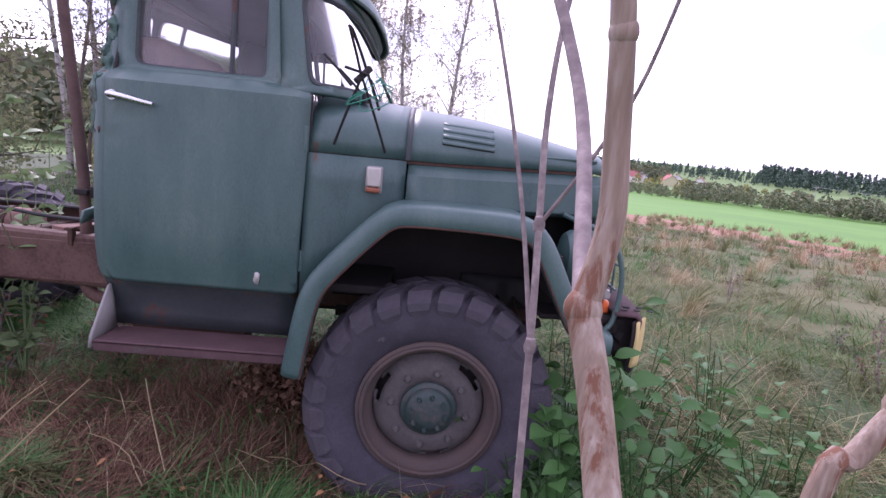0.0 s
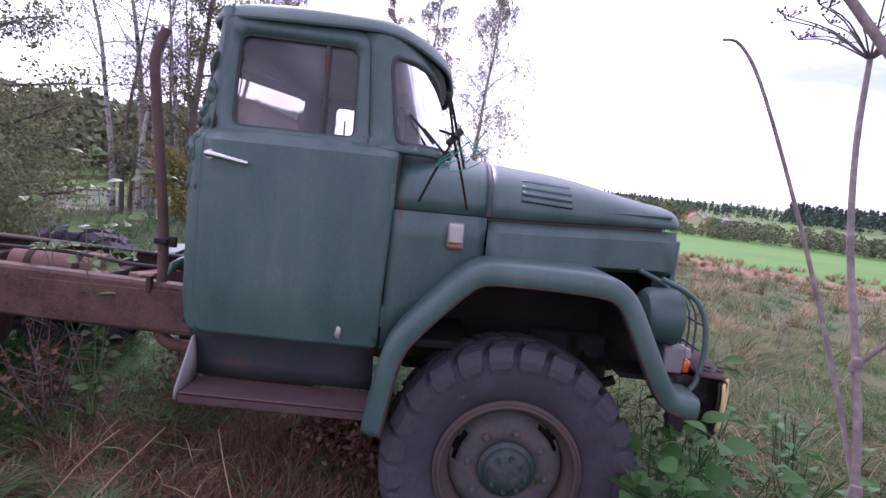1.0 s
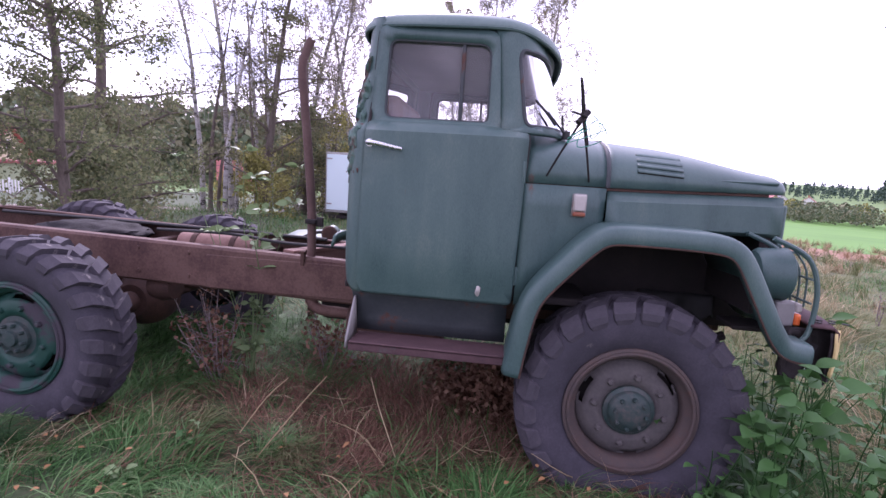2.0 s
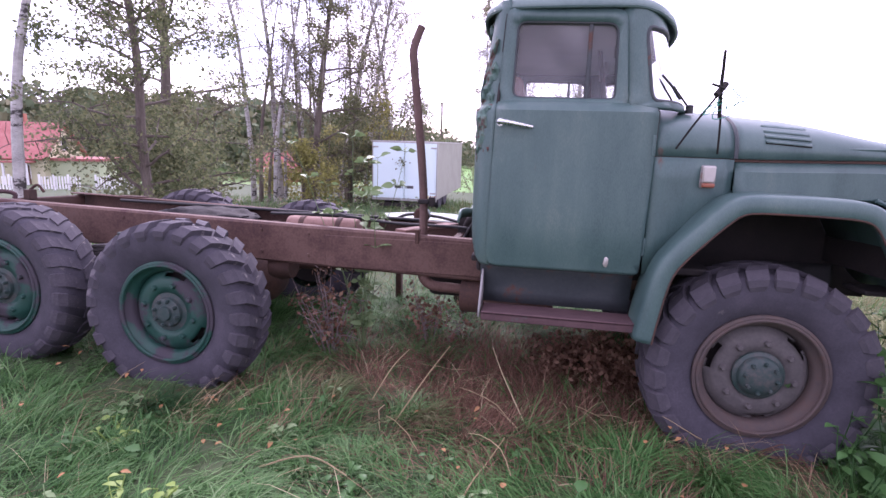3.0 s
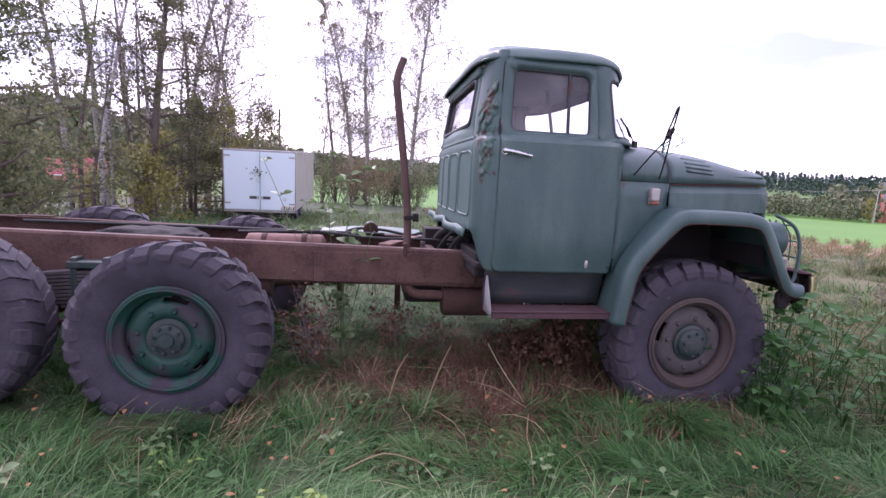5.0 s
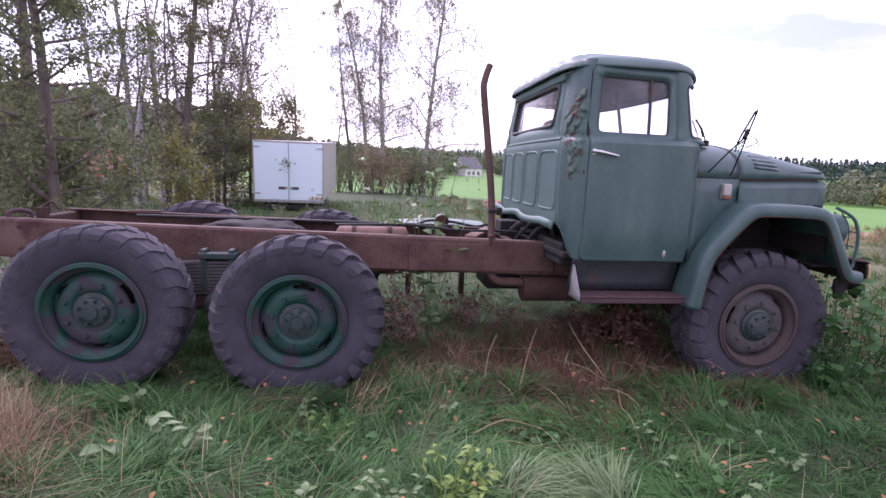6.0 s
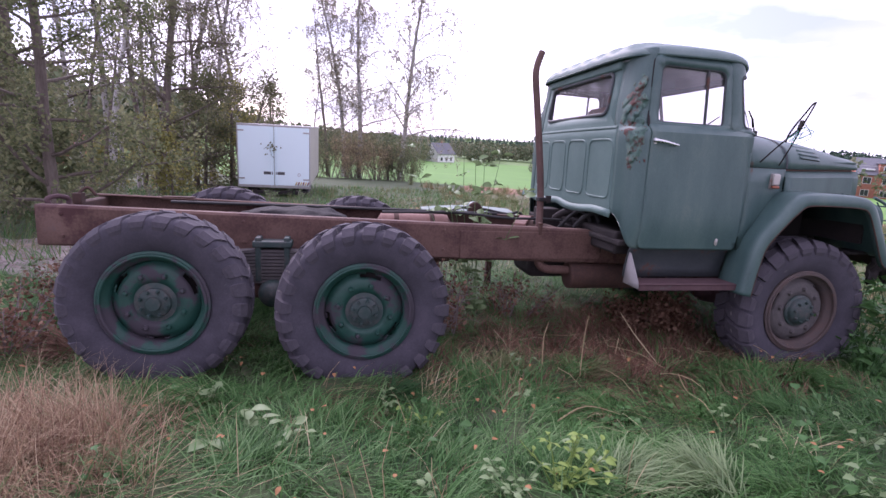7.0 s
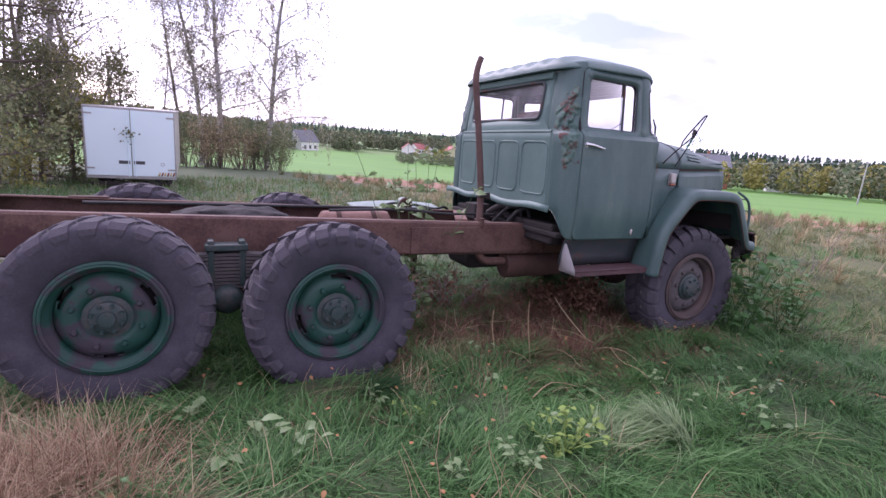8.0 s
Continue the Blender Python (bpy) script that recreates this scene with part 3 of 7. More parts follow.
part("tow_hook", rod(spline([(-5.46, 0.72, 1.085), (-5.47, 0.72, 1.125), (-5.44, 0.78, 1.14), (-5.40, 0.84, 1.12), (-5.40, 0.84, 1.08)], 5), 0.017), M_RUST_STEP, truck, "small rusty metal lug on the rail end")
bm = blocks((-5.42, -5.36, 0.93, 1.0, 1.07, 1.15))
tube(bm, spline([(-5.39, 0.96, 1.14), (-5.34, 0.99, 1.19), (-5.29, 1.0, 1.13)], 4), 0.012)
part("spring_clip", bm, M_RUST_DARK, truck, bevel=0.006)
# bumper stop plate on the far rail and the oily rear casing
part("rail_stiffener", blocks((-5.0, -4.75, 2 * YC - 0.70, 2 * YC - 0.62, 1.06, 1.095)), M_RUST_DARK, truck, bevel=0.006)
bm = bmesh.new()
bmesh.ops.create_icosphere(bm, subdivisions=4, radius=1.0)
for v in bm.verts:
    n_ = noise.noise(v.co * 3.1) * 0.12 + noise.noise(v.co * 9) * 0.05
    v.co = Vector((-3.9 + v.co.x * 0.42 * (1 + n_), YC + 0.12 + v.co.y * 0.34 * (1 + n_), 0.985 + v.co.z * 0.075 * (1 + 2.5 * n_)))
part("axle_casing", bm, M_GREASE, truck, "black oily casing between the rails")

# rear bogie
for x, z, y in ((WHEEL_M[0], 0.54, 0), (WHEEL_R[0], 0.597, 0)):
    bm = rod([(x, 0.2, z), (x, 2 * YC - 0.2, z)], 0.075, sides=16)
    lathe(bm, [(0.0, -0.21), (0.12, -0.19), (0.2, -0.09), (0.215, 0.0), (0.2, 0.09), (0.12, 0.19), (0.0, 0.21)], (x, YC, z), 20)
    part("axle", bm, M_RUST_DARK, truck)
XB = (WHEEL_M[0] + WHEEL_R[0]) / 2
for yy, sgn in ((0.49, -1), (2 * YC - 0.49, 1)):
    bogie = part("spring_saddle", blocks((XB - 0.13, XB + 0.13, yy - 0.06, yy + 0.06, 0.86, 0.905), (XB - 0.115, XB - 0.075, yy - 0.05, yy + 0.05, 0.62, 0.93), (XB + 0.075, XB + 0.115, yy - 0.05, yy + 0.05, 0.62, 0.93)), M_HUB_GREEN, truck, "green spring clamp", bevel=0.008)
    for k in range(10):
        ln = 0.58 - 0.045 * k
        z0 = 0.845 - 0.024 * k
        rows = []
        for i in range(13):
            u = -1 + i / 6
            zz = z0 - 0.07 * u * u * (ln / 0.58) ** 2
            rows.append([(XB + u * ln, yy - 0.045, zz), (XB + u * ln, yy + 0.045, zz), (XB + u * ln, yy + 0.045, zz - 0.018), (XB + u * ln, yy - 0.045, zz - 0.018), (XB + u * ln, yy - 0.045, zz)])
        part("spring_leaf", grid(rows), M_DISC_GREY, bogie)
    part("balance_hub", turned_part([(0.0, sgn * 0.12), (0.05, sgn * 0.118), (0.085, sgn * 0.09), (0.10, sgn * 0.04), (0.105, sgn * -0.05), (0.08, sgn * -0.3)], (XB, yy, 0.535), 24), M_HUB_GREEN, truck, "round green balance hub")
    part("spring_bracket", blocks((XB - 0.17, XB + 0.17, yy - 0.03, yy + 0.05, 0.50, 0.60)), M_RUST_DARK, bogie, bevel=0.015)
# drive shafts and torque rods
part("drive_shaft", rod([(-4.45, YC, 0.66), (-3.5, YC, 0.66)], 0.04, sides=12), M_RUST_DARK, truck)
part("drive_shaft", rod([(-3.2, YC, 0.66), (-1.4, YC - 0.05, 0.74)], 0.042, sides=12), M_RUST_DARK, truck)
for yy in (0.7, 2 * YC - 0.7):
    part("torque_rod", rod([(-4.5, yy, 0.42), (XB, yy, 0.47), (-3.4, yy, 0.40)], 0.025), M_RUST_DARK, truck)
part("brake_chamber", turned_part([(0.0, -0.09), (0.09, -0.08), (0.11, 0.0), (0.09, 0.08), (0.0, 0.09)], (-3.0, 0.75, 0.72), 20, "x"), M_RUST_DARK, truck)
part("brake_chamber", turned_part([(0.0, -0.09), (0.09, -0.08), (0.11, 0.0), (0.09, 0.08), (0.0, 0.09)], (-2.9, 1.4, 0.72), 20, "x"), M_RUST_DARK, truck)
# air tank with straps between the rails
tank = part("air_tank", turned_part([(0.0, -0.32), (0.06, -0.315), (0.10, -0.29), (0.105, -0.26), (0.105, 0.26), (0.10, 0.29), (0.06, 0.315), (0.0, 0.32)], (-2.90, 1.24, 0.925), 28, "x"), M_RUST_PINK, truck, "pinkish rusty air tank with steel straps")
for dx in (-0.16, 0.15):
    part("strap", turned_part([(0.104, -0.02), (0.112, -0.02), (0.112, 0.02), (0.104, 0.02)], (-2.90 + dx, 1.24, 0.925), 28, "x"), M_RUST_DARK, tank)
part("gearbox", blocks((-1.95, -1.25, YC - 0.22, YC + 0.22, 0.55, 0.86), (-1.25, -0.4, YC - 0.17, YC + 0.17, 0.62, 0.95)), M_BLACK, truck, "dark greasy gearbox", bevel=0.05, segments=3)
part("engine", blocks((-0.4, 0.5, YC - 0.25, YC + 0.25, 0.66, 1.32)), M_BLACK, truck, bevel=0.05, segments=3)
bm = rod([(WHEEL_F[0], 0.2, 0.501), (WHEEL_F[0], 2 * YC - 0.2, 0.501)], 0.085, sides=16)
lathe(bm, [(0.0, -0.21), (0.12, -0.19), (0.2, -0.09), (0.215, 0.0), (0.2, 0.09), (0.12, 0.19), (0.0, 0.21)], (WHEEL_F[0], YC - 0.1, 0.501), 20)
part("front_axle", bm, M_RUST_STEP, truck, "red-brown rusty front axle")
bm = rod([(-0.6, 0.66, 0.73), (0.5, 0.66, 0.71)], 0.05, sides=8)
part("front_spring", bm, M_BLACK, truck)
part("air_hose", rod(spline([(-3.2, 0.95, 1.07), (-2.6, 0.86, 1.09), (-2.2, 0.84, 1.06), (-1.75, 0.9, 1.05), (-1.5, 0.95, 1.02)], 6), 0.011), M_BLACK_RUBBER, truck)
part("air_hose", rod(spline([(-4.9, 1.38, 1.06), (-4.0, 1.43, 1.05), (-3.0, 1.42, 1.04), (-2.1, 1.4, 1.03)], 6), 0.013), M_BLACK_RUBBER, truck)
part("air_hose", rod(spline([(-1.62, 0.78, 1.0), (-1.56, 0.72, 1.10), (-1.47, 0.7, 1.12), (-1.42, 0.7, 0.98), (-1.44, 0.66, 0.82)], 6), 0.016), M_BLACK_RUBBER, truck)
part("air_hose", rod(spline([(-1.7, 0.9, 0.98), (-1.6, 0.8, 1.13), (-1.5, 0.76, 1.09), (-1.45, 0.8, 0.92)], 6), 0.014), M_BLACK_RUBBER, truck)
bm = blocks((-1.60, -1.42, 0.62, 0.74, 0.80, 0.93), (-1.57, -1.46, 0.78, 0.98, 1.0, 1.07))
part("cab_mount", bm, M_BLACK, truck, bevel=0.02)
bm = blocks((-1.78, -1.60, 1.1, 1.3, 0.95, 1.12))
tube(bm, spline([(-1.7, 1.0, 1.05), (-1.65, 0.9, 1.12), (-1.55, 0.9, 1.1)], 4), 0.03)
part("gear_linkage", bm, M_BLACK, truck, bevel=0.03)

# exhaust: stack behind the cab, elbow and silencer under the step
part("exhaust_pipe", rod(spline([(-1.955, 0.70, 0.96), (-1.965, 0.705, 1.3), (-2.01, 0.72, 1.72), (-2.058, 0.735, 2.10), (-2.066, 0.74, 2.20), (-2.05, 0.75, 2.28), (-2.02, 0.76, 2.36)], 5), 0.028, 0.026, 14), M_STACK, truck, "tall rusty exhaust pipe with a bent tip")
part("stack_clamp", blocks((-1.99, -1.92, 0.655, 0.73, 1.22, 1.25), (-1.925, -1.88, 0.675, 0.70, 1.205, 1.265)), M_BLACK, truck, bevel=0.006)
part("exhaust_elbow", rod(spline([(-1.955, 0.70, 0.96), (-1.95, 0.69, 0.80), (-1.945, 0.68, 0.73), (-1.91, 0.68, 0.685), (-1.85, 0.68, 0.665), (-1.75, 0.69, 0.66), (-1.6, 0.69, 0.65)], 6), 0.035, 0.035, 14), M_RUST, truck, "rusty exhaust elbow")
part("silencer", turned_part([(0.0, -0.31), (0.10, -0.31), (0.112, -0.30), (0.112, 0.29), (0.10, 0.30), (0.0, 0.30)], (-1.37, 0.70, 0.615), 28, "x"), M_RUST_DARK, truck, "dark red-brown rusty silencer drum")

# ---- cab ----
CUTS = [("v", z) for z in (0.97, 1.02, 1.1, 1.2, 1.35, 1.5, 1.65, 1.74, 1.765, 1.79, 1.815, 1.84, 1.95, 2.05, 2.15)]


def side(sign, inset=0.0):
    """Puts (x, z) on the cab's side; sign -1 is the side that faces -y."""
    return lambda x, z: (x, YC + sign * (half_width(x, z) - inset), z)


WINDOW = rounded([(-1.385, 1.836), (-0.862, 1.833), (-0.868, 2.212), (-1.375, 2.224)], [0.05, 0.035, 0.06, 0.05])
DOOR = rounded([(-1.475, 0.955), (-0.685, 0.955), (-0.66, 1.785), (-0.80, 1.80), (-0.835, 2.276), (-1.43, 2.288), (-1.455, 1.80)], [0.07, 0.03, 0.02, 0.08, 0.06, 0.05, 0.3])


def inner(outline, by):
    c = sum((Vector(p) for p in outline), Vector((0, 0))) / len(outline)
    return [c + (Vector(p) - c) * (1 - by / max(0.05, (Vector(p) - c).length)) for p in outline]


for sign, who in ((-1, "green-grey cab door with a chrome handle"), (1, "green-grey cab door")):
    door = part("door", plate(DOOR, [WINDOW], side(sign, -0.002), CUTS), M_PAINT, truck, who, solid=0.022)
    gap = [Vector(side(sign, 0.004)(p[0], p[1])) for p in DOOR]
    part("door_gap", rod([q for p in zip(gap, gap[1:] + gap[:1]) for q in (p[0], (p[0] + p[1]) / 2)] + gap[:1], 0.0085, sides=6), M_BLACK, door)
    # rubber round the window, its divider and panes
    loop = [Vector(side(sign, 0.0)(p[0], p[1])) for p in WINDOW]
    part("window_seal", rod(loop + loop[:2], 0.011, sides=6), M_SILL, door)
    part("window_divider", rod([side(sign, 0.004)(-1.005, 1.834), side(sign, 0.004)(-1.005, 2.23)], 0.011, sides=6), M_SILL, door)
    pane = part("window_pane", plate(inner(WINDOW, 0.004), (), side(sign, 0.012), [("v", 1.95), ("v", 2.05), ("v", 2.15)]), M_GLASS, door)
    # handle
    w0 = half_width(-1.4, 1.72) + 0.004
    bm = bmesh.new()
    tube(bm, spline([(-1.435, YC + sign * w0, 1.706), (-1.43, YC + sign * (w0 + 0.03), 1.708), (-1.38, YC + sign * (w0 + 0.04), 1.702), (-1.31, YC + sign * (w0 + 0.036), 1.690), (-1.265, YC + sign * (w0 + 0.028), 1.683)], 5), 0.015, 0.009, 10)
    lathe(bm, [(0.022, 0.0), (0.02, sign * 0.012), (0.0, sign * 0.014)], (-1.43, YC + sign * w0, 1.706), 12)
    part("door_handle", bm, M_CHROME, door, "dull chrome door handle")
    for z0, z1 in ((1.555, 1.66), (1.06, 1.15)):
        xx = -0.665
        ww = half_width(xx, z0) + 0.004
        bm = rod([(xx - 0.008, YC + sign * ww, z0), (xx - 0.008, YC + sign * ww, z1)], 0.012, sides=8)
        box(bm, xx - 0.045, xx - 0.005, YC + sign * ww - 0.004, YC + sign * ww + 0.004, z0 + 0.008, z1 - 0.008)
        part("hinge", bm, M_PAINT, door, bevel=0.002)
# a worn bare mark low on the near door
bm = bmesh.new()
for k in range(9):
    a = 2 * math.pi * k / 9
    bm.verts.new((-0.85 + 0.016 * math.cos(a) * (1.0 if k % 2 else 0.7), near(half_width(-0.8, 1.03) + 0.0155), 1.015 + 0.028 * math.sin(a)))
bm.faces.new(bm.verts[:])
part("paint_chip", bm, M_LAMP_WHITE, truck, "pale chip in the paint", solid=0.003)

# body: rear corners and back wall, sills, pillars
LEVELS = [0.955, 0.975, 1.0, 1.05, 1.12, 1.25, 1.4, 1.55, 1.70, 1.76, 1.785, 1.805, 1.83, 1.9, 2.0, 2.1, 2.2, 2.28, 2.33]


def back_x(w, z):
    x = -1.60 + 0.03 * smoothstep(1.0, 0.93, z)
    x += 0.055 * smoothstep(1.80, 2.33, z) + 0.018 * smoothstep(1.775, 1.80, z)
    x += 0.03 * (abs(w) / 0.8) ** 2
    return x


CORNER = 0.25


def corner_point(sign, z, a):
    """a from 0 (door edge) to 1 (back wall's edge) round the cab's rear corner."""
    wd = half_width(-1.5, z)
    door_x = -1.455 + 0.045 * smoothstep(1.70, 2.27, z)
    flat_w = wd - CORNER
    bx = back_x(flat_w, z)
    t = a * math.pi / 2
    return (bx + (door_x - bx) * (1 - math.sin(t) ** 0.85), YC + sign * (flat_w + CORNER * math.cos(t) ** 0.85), z)


for sign in (-1, 1):
    rows = []
    for z in LEVELS:
        rows.append([corner_point(sign, max(z, 0.955 + 0.235 * smoothstep(0.2, 1.0, k / 12)), k / 12) for k in range(13)])
    part("rear_corner", grid(rows), M_PAINT, truck, solid=0.01)
    # flaked, dented upper corner
    rows = []
    for i in range(61):
        z = 1.50 + 0.66 * i / 60
        row = []
        for k in range(37):
            u = k / 36
            a = 0.10 + 0.80 * u
            p = Vector(corner_point(sign, z, a))
            d = Vector((p.x + 1.35, p.y - YC, 0)).normalized()
            blob = 1.0 - math.hypot((u - 0.55) / 0.50, (z - 1.84) / 0.33) + 0.55 * noise.noise(Vector((u * 4.0, z * 13, 3.0))) + 0.25 * noise.noise(Vector((u * 11, z * 34, 5.0)))
            edge = min(1.0, max(0.0, blob * 3))
            dent = noise.noise(Vector((p.x * 9, p.y * 9, z * 11))) * 0.06 + noise.noise(Vector((p.x * 26, p.y * 26, z * 30))) * 0.022
            row.append(p + d * (0.0065 + edge * abs(dent)) if edge > 0 else p - d * 0.006)
        rows.append(row)
    part("dented_corner", grid(rows), M_PRIMER if sign < 0 else M_PAINT, truck, "dented corner with flaking green and red paint" if sign < 0 else "")

BW = rounded([(-0.575, 1.905), (0.575, 1.905), (0.56, 2.205), (-0.56, 2.205)], 0.06)


def back_edge(z):
    return half_width(-1.5, z) - CORNER


BACK_LEVELS = [1.19] + [z for z in LEVELS if z > 1.2]
outline = [(back_edge(z), z) for z in BACK_LEVELS] + [(-back_edge(z), z) for z in BACK_LEVELS[::-1]]
part("back_wall", plate(outline, [BW], lambda w, z: (back_x(w, z), YC + w, z), CUTS + [("u", w) for w in (-0.75, -0.6, -0.3, 0, 0.3, 0.6, 0.75)]), M_PAINT_DUSTY, truck, "dusty green cab back wall with a small window", solid=0.01)
loop = [Vector((back_x(p[0], p[1]) - 0.004, YC + p[0], p[1])) for p in BW]
part("window_seal", rod(loop + loop[:2], 0.016, sides=8), M_SILL, truck)
part("rear_window_pane", plate(inner(BW, 0.004), (), lambda w, z: (back_x(w, z) + 0.012, YC + w, z)), M_GLASS, truck)
# pressed ribs of the back wall
for w0, w1 in ((-0.74, -0.40), (-0.35, -0.03), (0.03, 0.35), (0.40, 0.74)):
    loop = [Vector((back_x(p[0], p[1]) - 0.002, YC + p[0], p[1])) for p in rounded([(w0, 1.285), (w1, 1.285), (w1, 1.715), (w0, 1.715)], 0.07)]
    part("pressed_rib", rod(loop + loop[:2], 0.009, sides=6), M_PAINT_DUSTY, truck)
bm = bmesh.new()
tube(bm, [(back_x(w, 1.80) - 0.004, YC + w, 1.80) for w in [-0.75 + 0.1 * k for k in range(16)]], 0.014, sides=8)
part("waist_bead", bm, M_PAINT_DUSTY, truck)
# loose trim strip and lower flange, hanging bent
pts = [(-1.635 - 0.015 * math.sin(k * 1.1), YC - 0.9 + 0.1 * k, 1.215 + 0.012 * math.sin(k * 0.8)) for k in range(19)]
bm = bmesh.new()
for p, q in zip(pts, pts[1:]):
    vs = [bm.verts.new(c) for c in (p, q, (q[0] - 0.012, q[1], q[2] - 0.055), (p[0] - 0.012, p[1], p[2] - 0.055))]
    bm.faces.new(vs)
bmesh.ops.remove_doubles(bm, verts=bm.verts[:], dist=1e-4)
part("back_flange", bm, M_PAINT_DUSTY, truck, "bent pale strip along the foot of the cab back", solid=0.012)
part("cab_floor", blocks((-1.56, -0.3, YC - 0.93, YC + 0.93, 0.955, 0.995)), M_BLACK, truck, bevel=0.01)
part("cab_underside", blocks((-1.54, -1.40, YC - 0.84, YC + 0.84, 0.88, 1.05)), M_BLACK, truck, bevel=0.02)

for sign in (-1, 1):
    # rear body sill and door sill, dark
    y_in, y_out = YC + sign * 0.90, YC + sign * 0.955
    sill = grid([[(-1.50 + 0.80 * k / 8, YC + sign * 0.985, 0.958), (-1.50 + 0.80 * k / 8, YC + sign * 0.965, 0.93), (-1.50 + 0.80 * k / 8, YC + sign * 0.93, 0.80), (-1.50 + 0.80 * k / 8, YC + sign * 0.925, 0.735)] for k in range(9)])
    part("step_back", sill, M_SILL, truck, solid=0.008)
    yo = YC + sign * 1.115
    step = part("step", blocks((-1.475, -0.66, min(YC + sign * 0.92, yo), max(YC + sign * 0.92, yo), 0.706, 0.722), (-1.475, -0.66, min(yo, yo - sign * 0.01), max(yo, yo - sign * 0.01), 0.675, 0.724)), M_RUST_STEP, truck, "rusty brown running board", bevel=0.005)
    rise = 0.0
    tri_ = bmesh.new()
    vs = [tri_.verts.new((-1.486, YC + sign * w, z)) for w, z in ((0.955, 0.93), (0.925, 0.69), (1.12, 0.69), (1.11, 0.735), (0.985, 0.915))]
    tri_.faces.new(vs)
    part("end_plate", tri_, M_GREY_METAL, step, "bare grey end plate", solid=0.01)

# windscreen surround: one shell from door edge to door edge round the front of the cab


def screen(a, z):
    """a from -1 (near door) to 1 (far door) round the front, at height z."""
    t = (z - 1.80) / 0.47
    ex, cx = -0.795 - 0.058 * t, -0.42 - 0.15 * t
    we = half_width(-0.82, z)
    th = a * math.pi / 2
    sn, cs = abs(math.sin(th)) ** 0.62, max(0.0, math.cos(th)) ** 0.62
    return Vector((ex + (cx - ex) * cs, YC + math.copysign(we * sn, a), z))


def screen_in(a, z, by):
    p = screen(a, z)
    c = Vector((-1.1, YC, z))
    return p + (c - p).normalized() * by


ACUTS = [("u", -1 + k / 16) for k in range(1, 32)] + [("v", z) for z in (1.85, 1.92, 2.0, 2.08, 2.15, 2.2)]
OPEN = rounded([(-0.905, 1.832), (0.905, 1.832), (0.885, 2.195), (-0.885, 2.195)], [0.055, 0.055, 0.07, 0.07], 6)
part("windscreen_surround", plate([(-1.0, 1.795), (1.0, 1.795), (1.0, 2.285), (-1.0, 2.285)], [OPEN], lambda a, z: screen(a, z), ACUTS), M_PAINT, truck, "green-grey windscreen frame", solid=0.018)
fine = [Vector(p) for q in zip(OPEN, OPEN[1:] + OPEN[:1]) for p in [Vector(q[0]).lerp(Vector(q[1]), k / 12) for k in range(12 if (Vector(q[1]) - Vector(q[0])).length > 0.3 else 1)]]
loop = [screen(p[0], p[1]) for p in fine]
part("windscreen_seal", rod(loop + loop[:2], 0.013, sides=8), M_SILL, truck)
part("windscreen", plate(OPEN, (), lambda a, z: screen_in(a, z, 0.006), ACUTS), M_GLASS, truck, "curved dusty windscreen")

# roof: crowned sheet with shallow ribs and a peak over the windscreen
HALF_ROOF = [(-1.570, 0.0), (-1.573, 0.46), (-1.562, 0.68), (-1.520, 0.82), (-1.43, 0.905), (-1.28, 0.932), (-1.05, 0.938), (-0.88, 0.934), (-0.76, 0.912), (-0.655, 0.855), (-0.56, 0.70), (-0.497, 0.44), (-0.477, 0.0)]


def roof_edge(x):
    return 2.300 - 0.045 * smoothstep(-0.82, -0.52, x) ** 1.2


half = spline([(x, w, 0) for x, w in HALF_ROOF], 16)
outline = [(p.x, YC - p.y) for p in half] + [(p.x, YC + p.y) for p in half[::-1][1:-1]]
ROOF_C = Vector((-1.06, YC))
rows = []
for r in (0.0, 0.12, 0.25, 0.38, 0.5, 0.6, 0.7, 0.78, 0.85, 0.90, 0.94, 0.97, 0.99, 1.0, 1.002):
    row = []
    for x, y in outline + outline[:1]:
        px, py = ROOF_C.x + (x - ROOF_C.x) * r, ROOF_C.y + (y - ROOF_C.y) * r
        ze = roof_edge(x)
        top = 2.418 - 0.03 * smoothstep(-1.0, -0.5, px)
        z = ze + (top - ze) * max(0.0, 1 - min(1.0, r) ** 4.2) ** 0.55
        if r > 1.001:
            z = ze - 0.018
        b = (py - YC) / 0.92
        z += 0.012 * math.cos(b * 8.0 * math.pi) * smoothstep(1.0, 0.93, r) * smoothstep(-0.85, -1.1, px)
        row.append((px, py, z))
    rows.append(row)
bm = grid(rows)
bmesh.ops.remove_doubles(bm, verts=bm.verts[:], dist=1e-4)
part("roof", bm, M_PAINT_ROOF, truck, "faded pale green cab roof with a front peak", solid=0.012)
gutter = [Vector((x, y, roof_edge(x) - 0.012)) for x, y in outline]
part("drip_rail", rod(gutter + gutter[:1], 0.010, sides=6), M_PAINT, truck)
bm = bmesh.new()
bm.faces.new([bm.verts.new((ROOF_C.x + (x - ROOF_C.x) * 0.94, ROOF_C.y + (y - ROOF_C.y) * 0.94, 2.27 if x < -0.78 else roof_edge(x) - 0.012)) for x, y in outline])
bmesh.ops.triangulate(bm, faces=bm.faces[:])
part("headlining", bm, M_CABIN, truck, solid=0.008)
part("roof_header", blocks((-1.545, -1.50, YC - 0.66, YC + 0.66, 2.215, 2.28)), M_PAINT_DUSTY, truck, bevel=0.015)
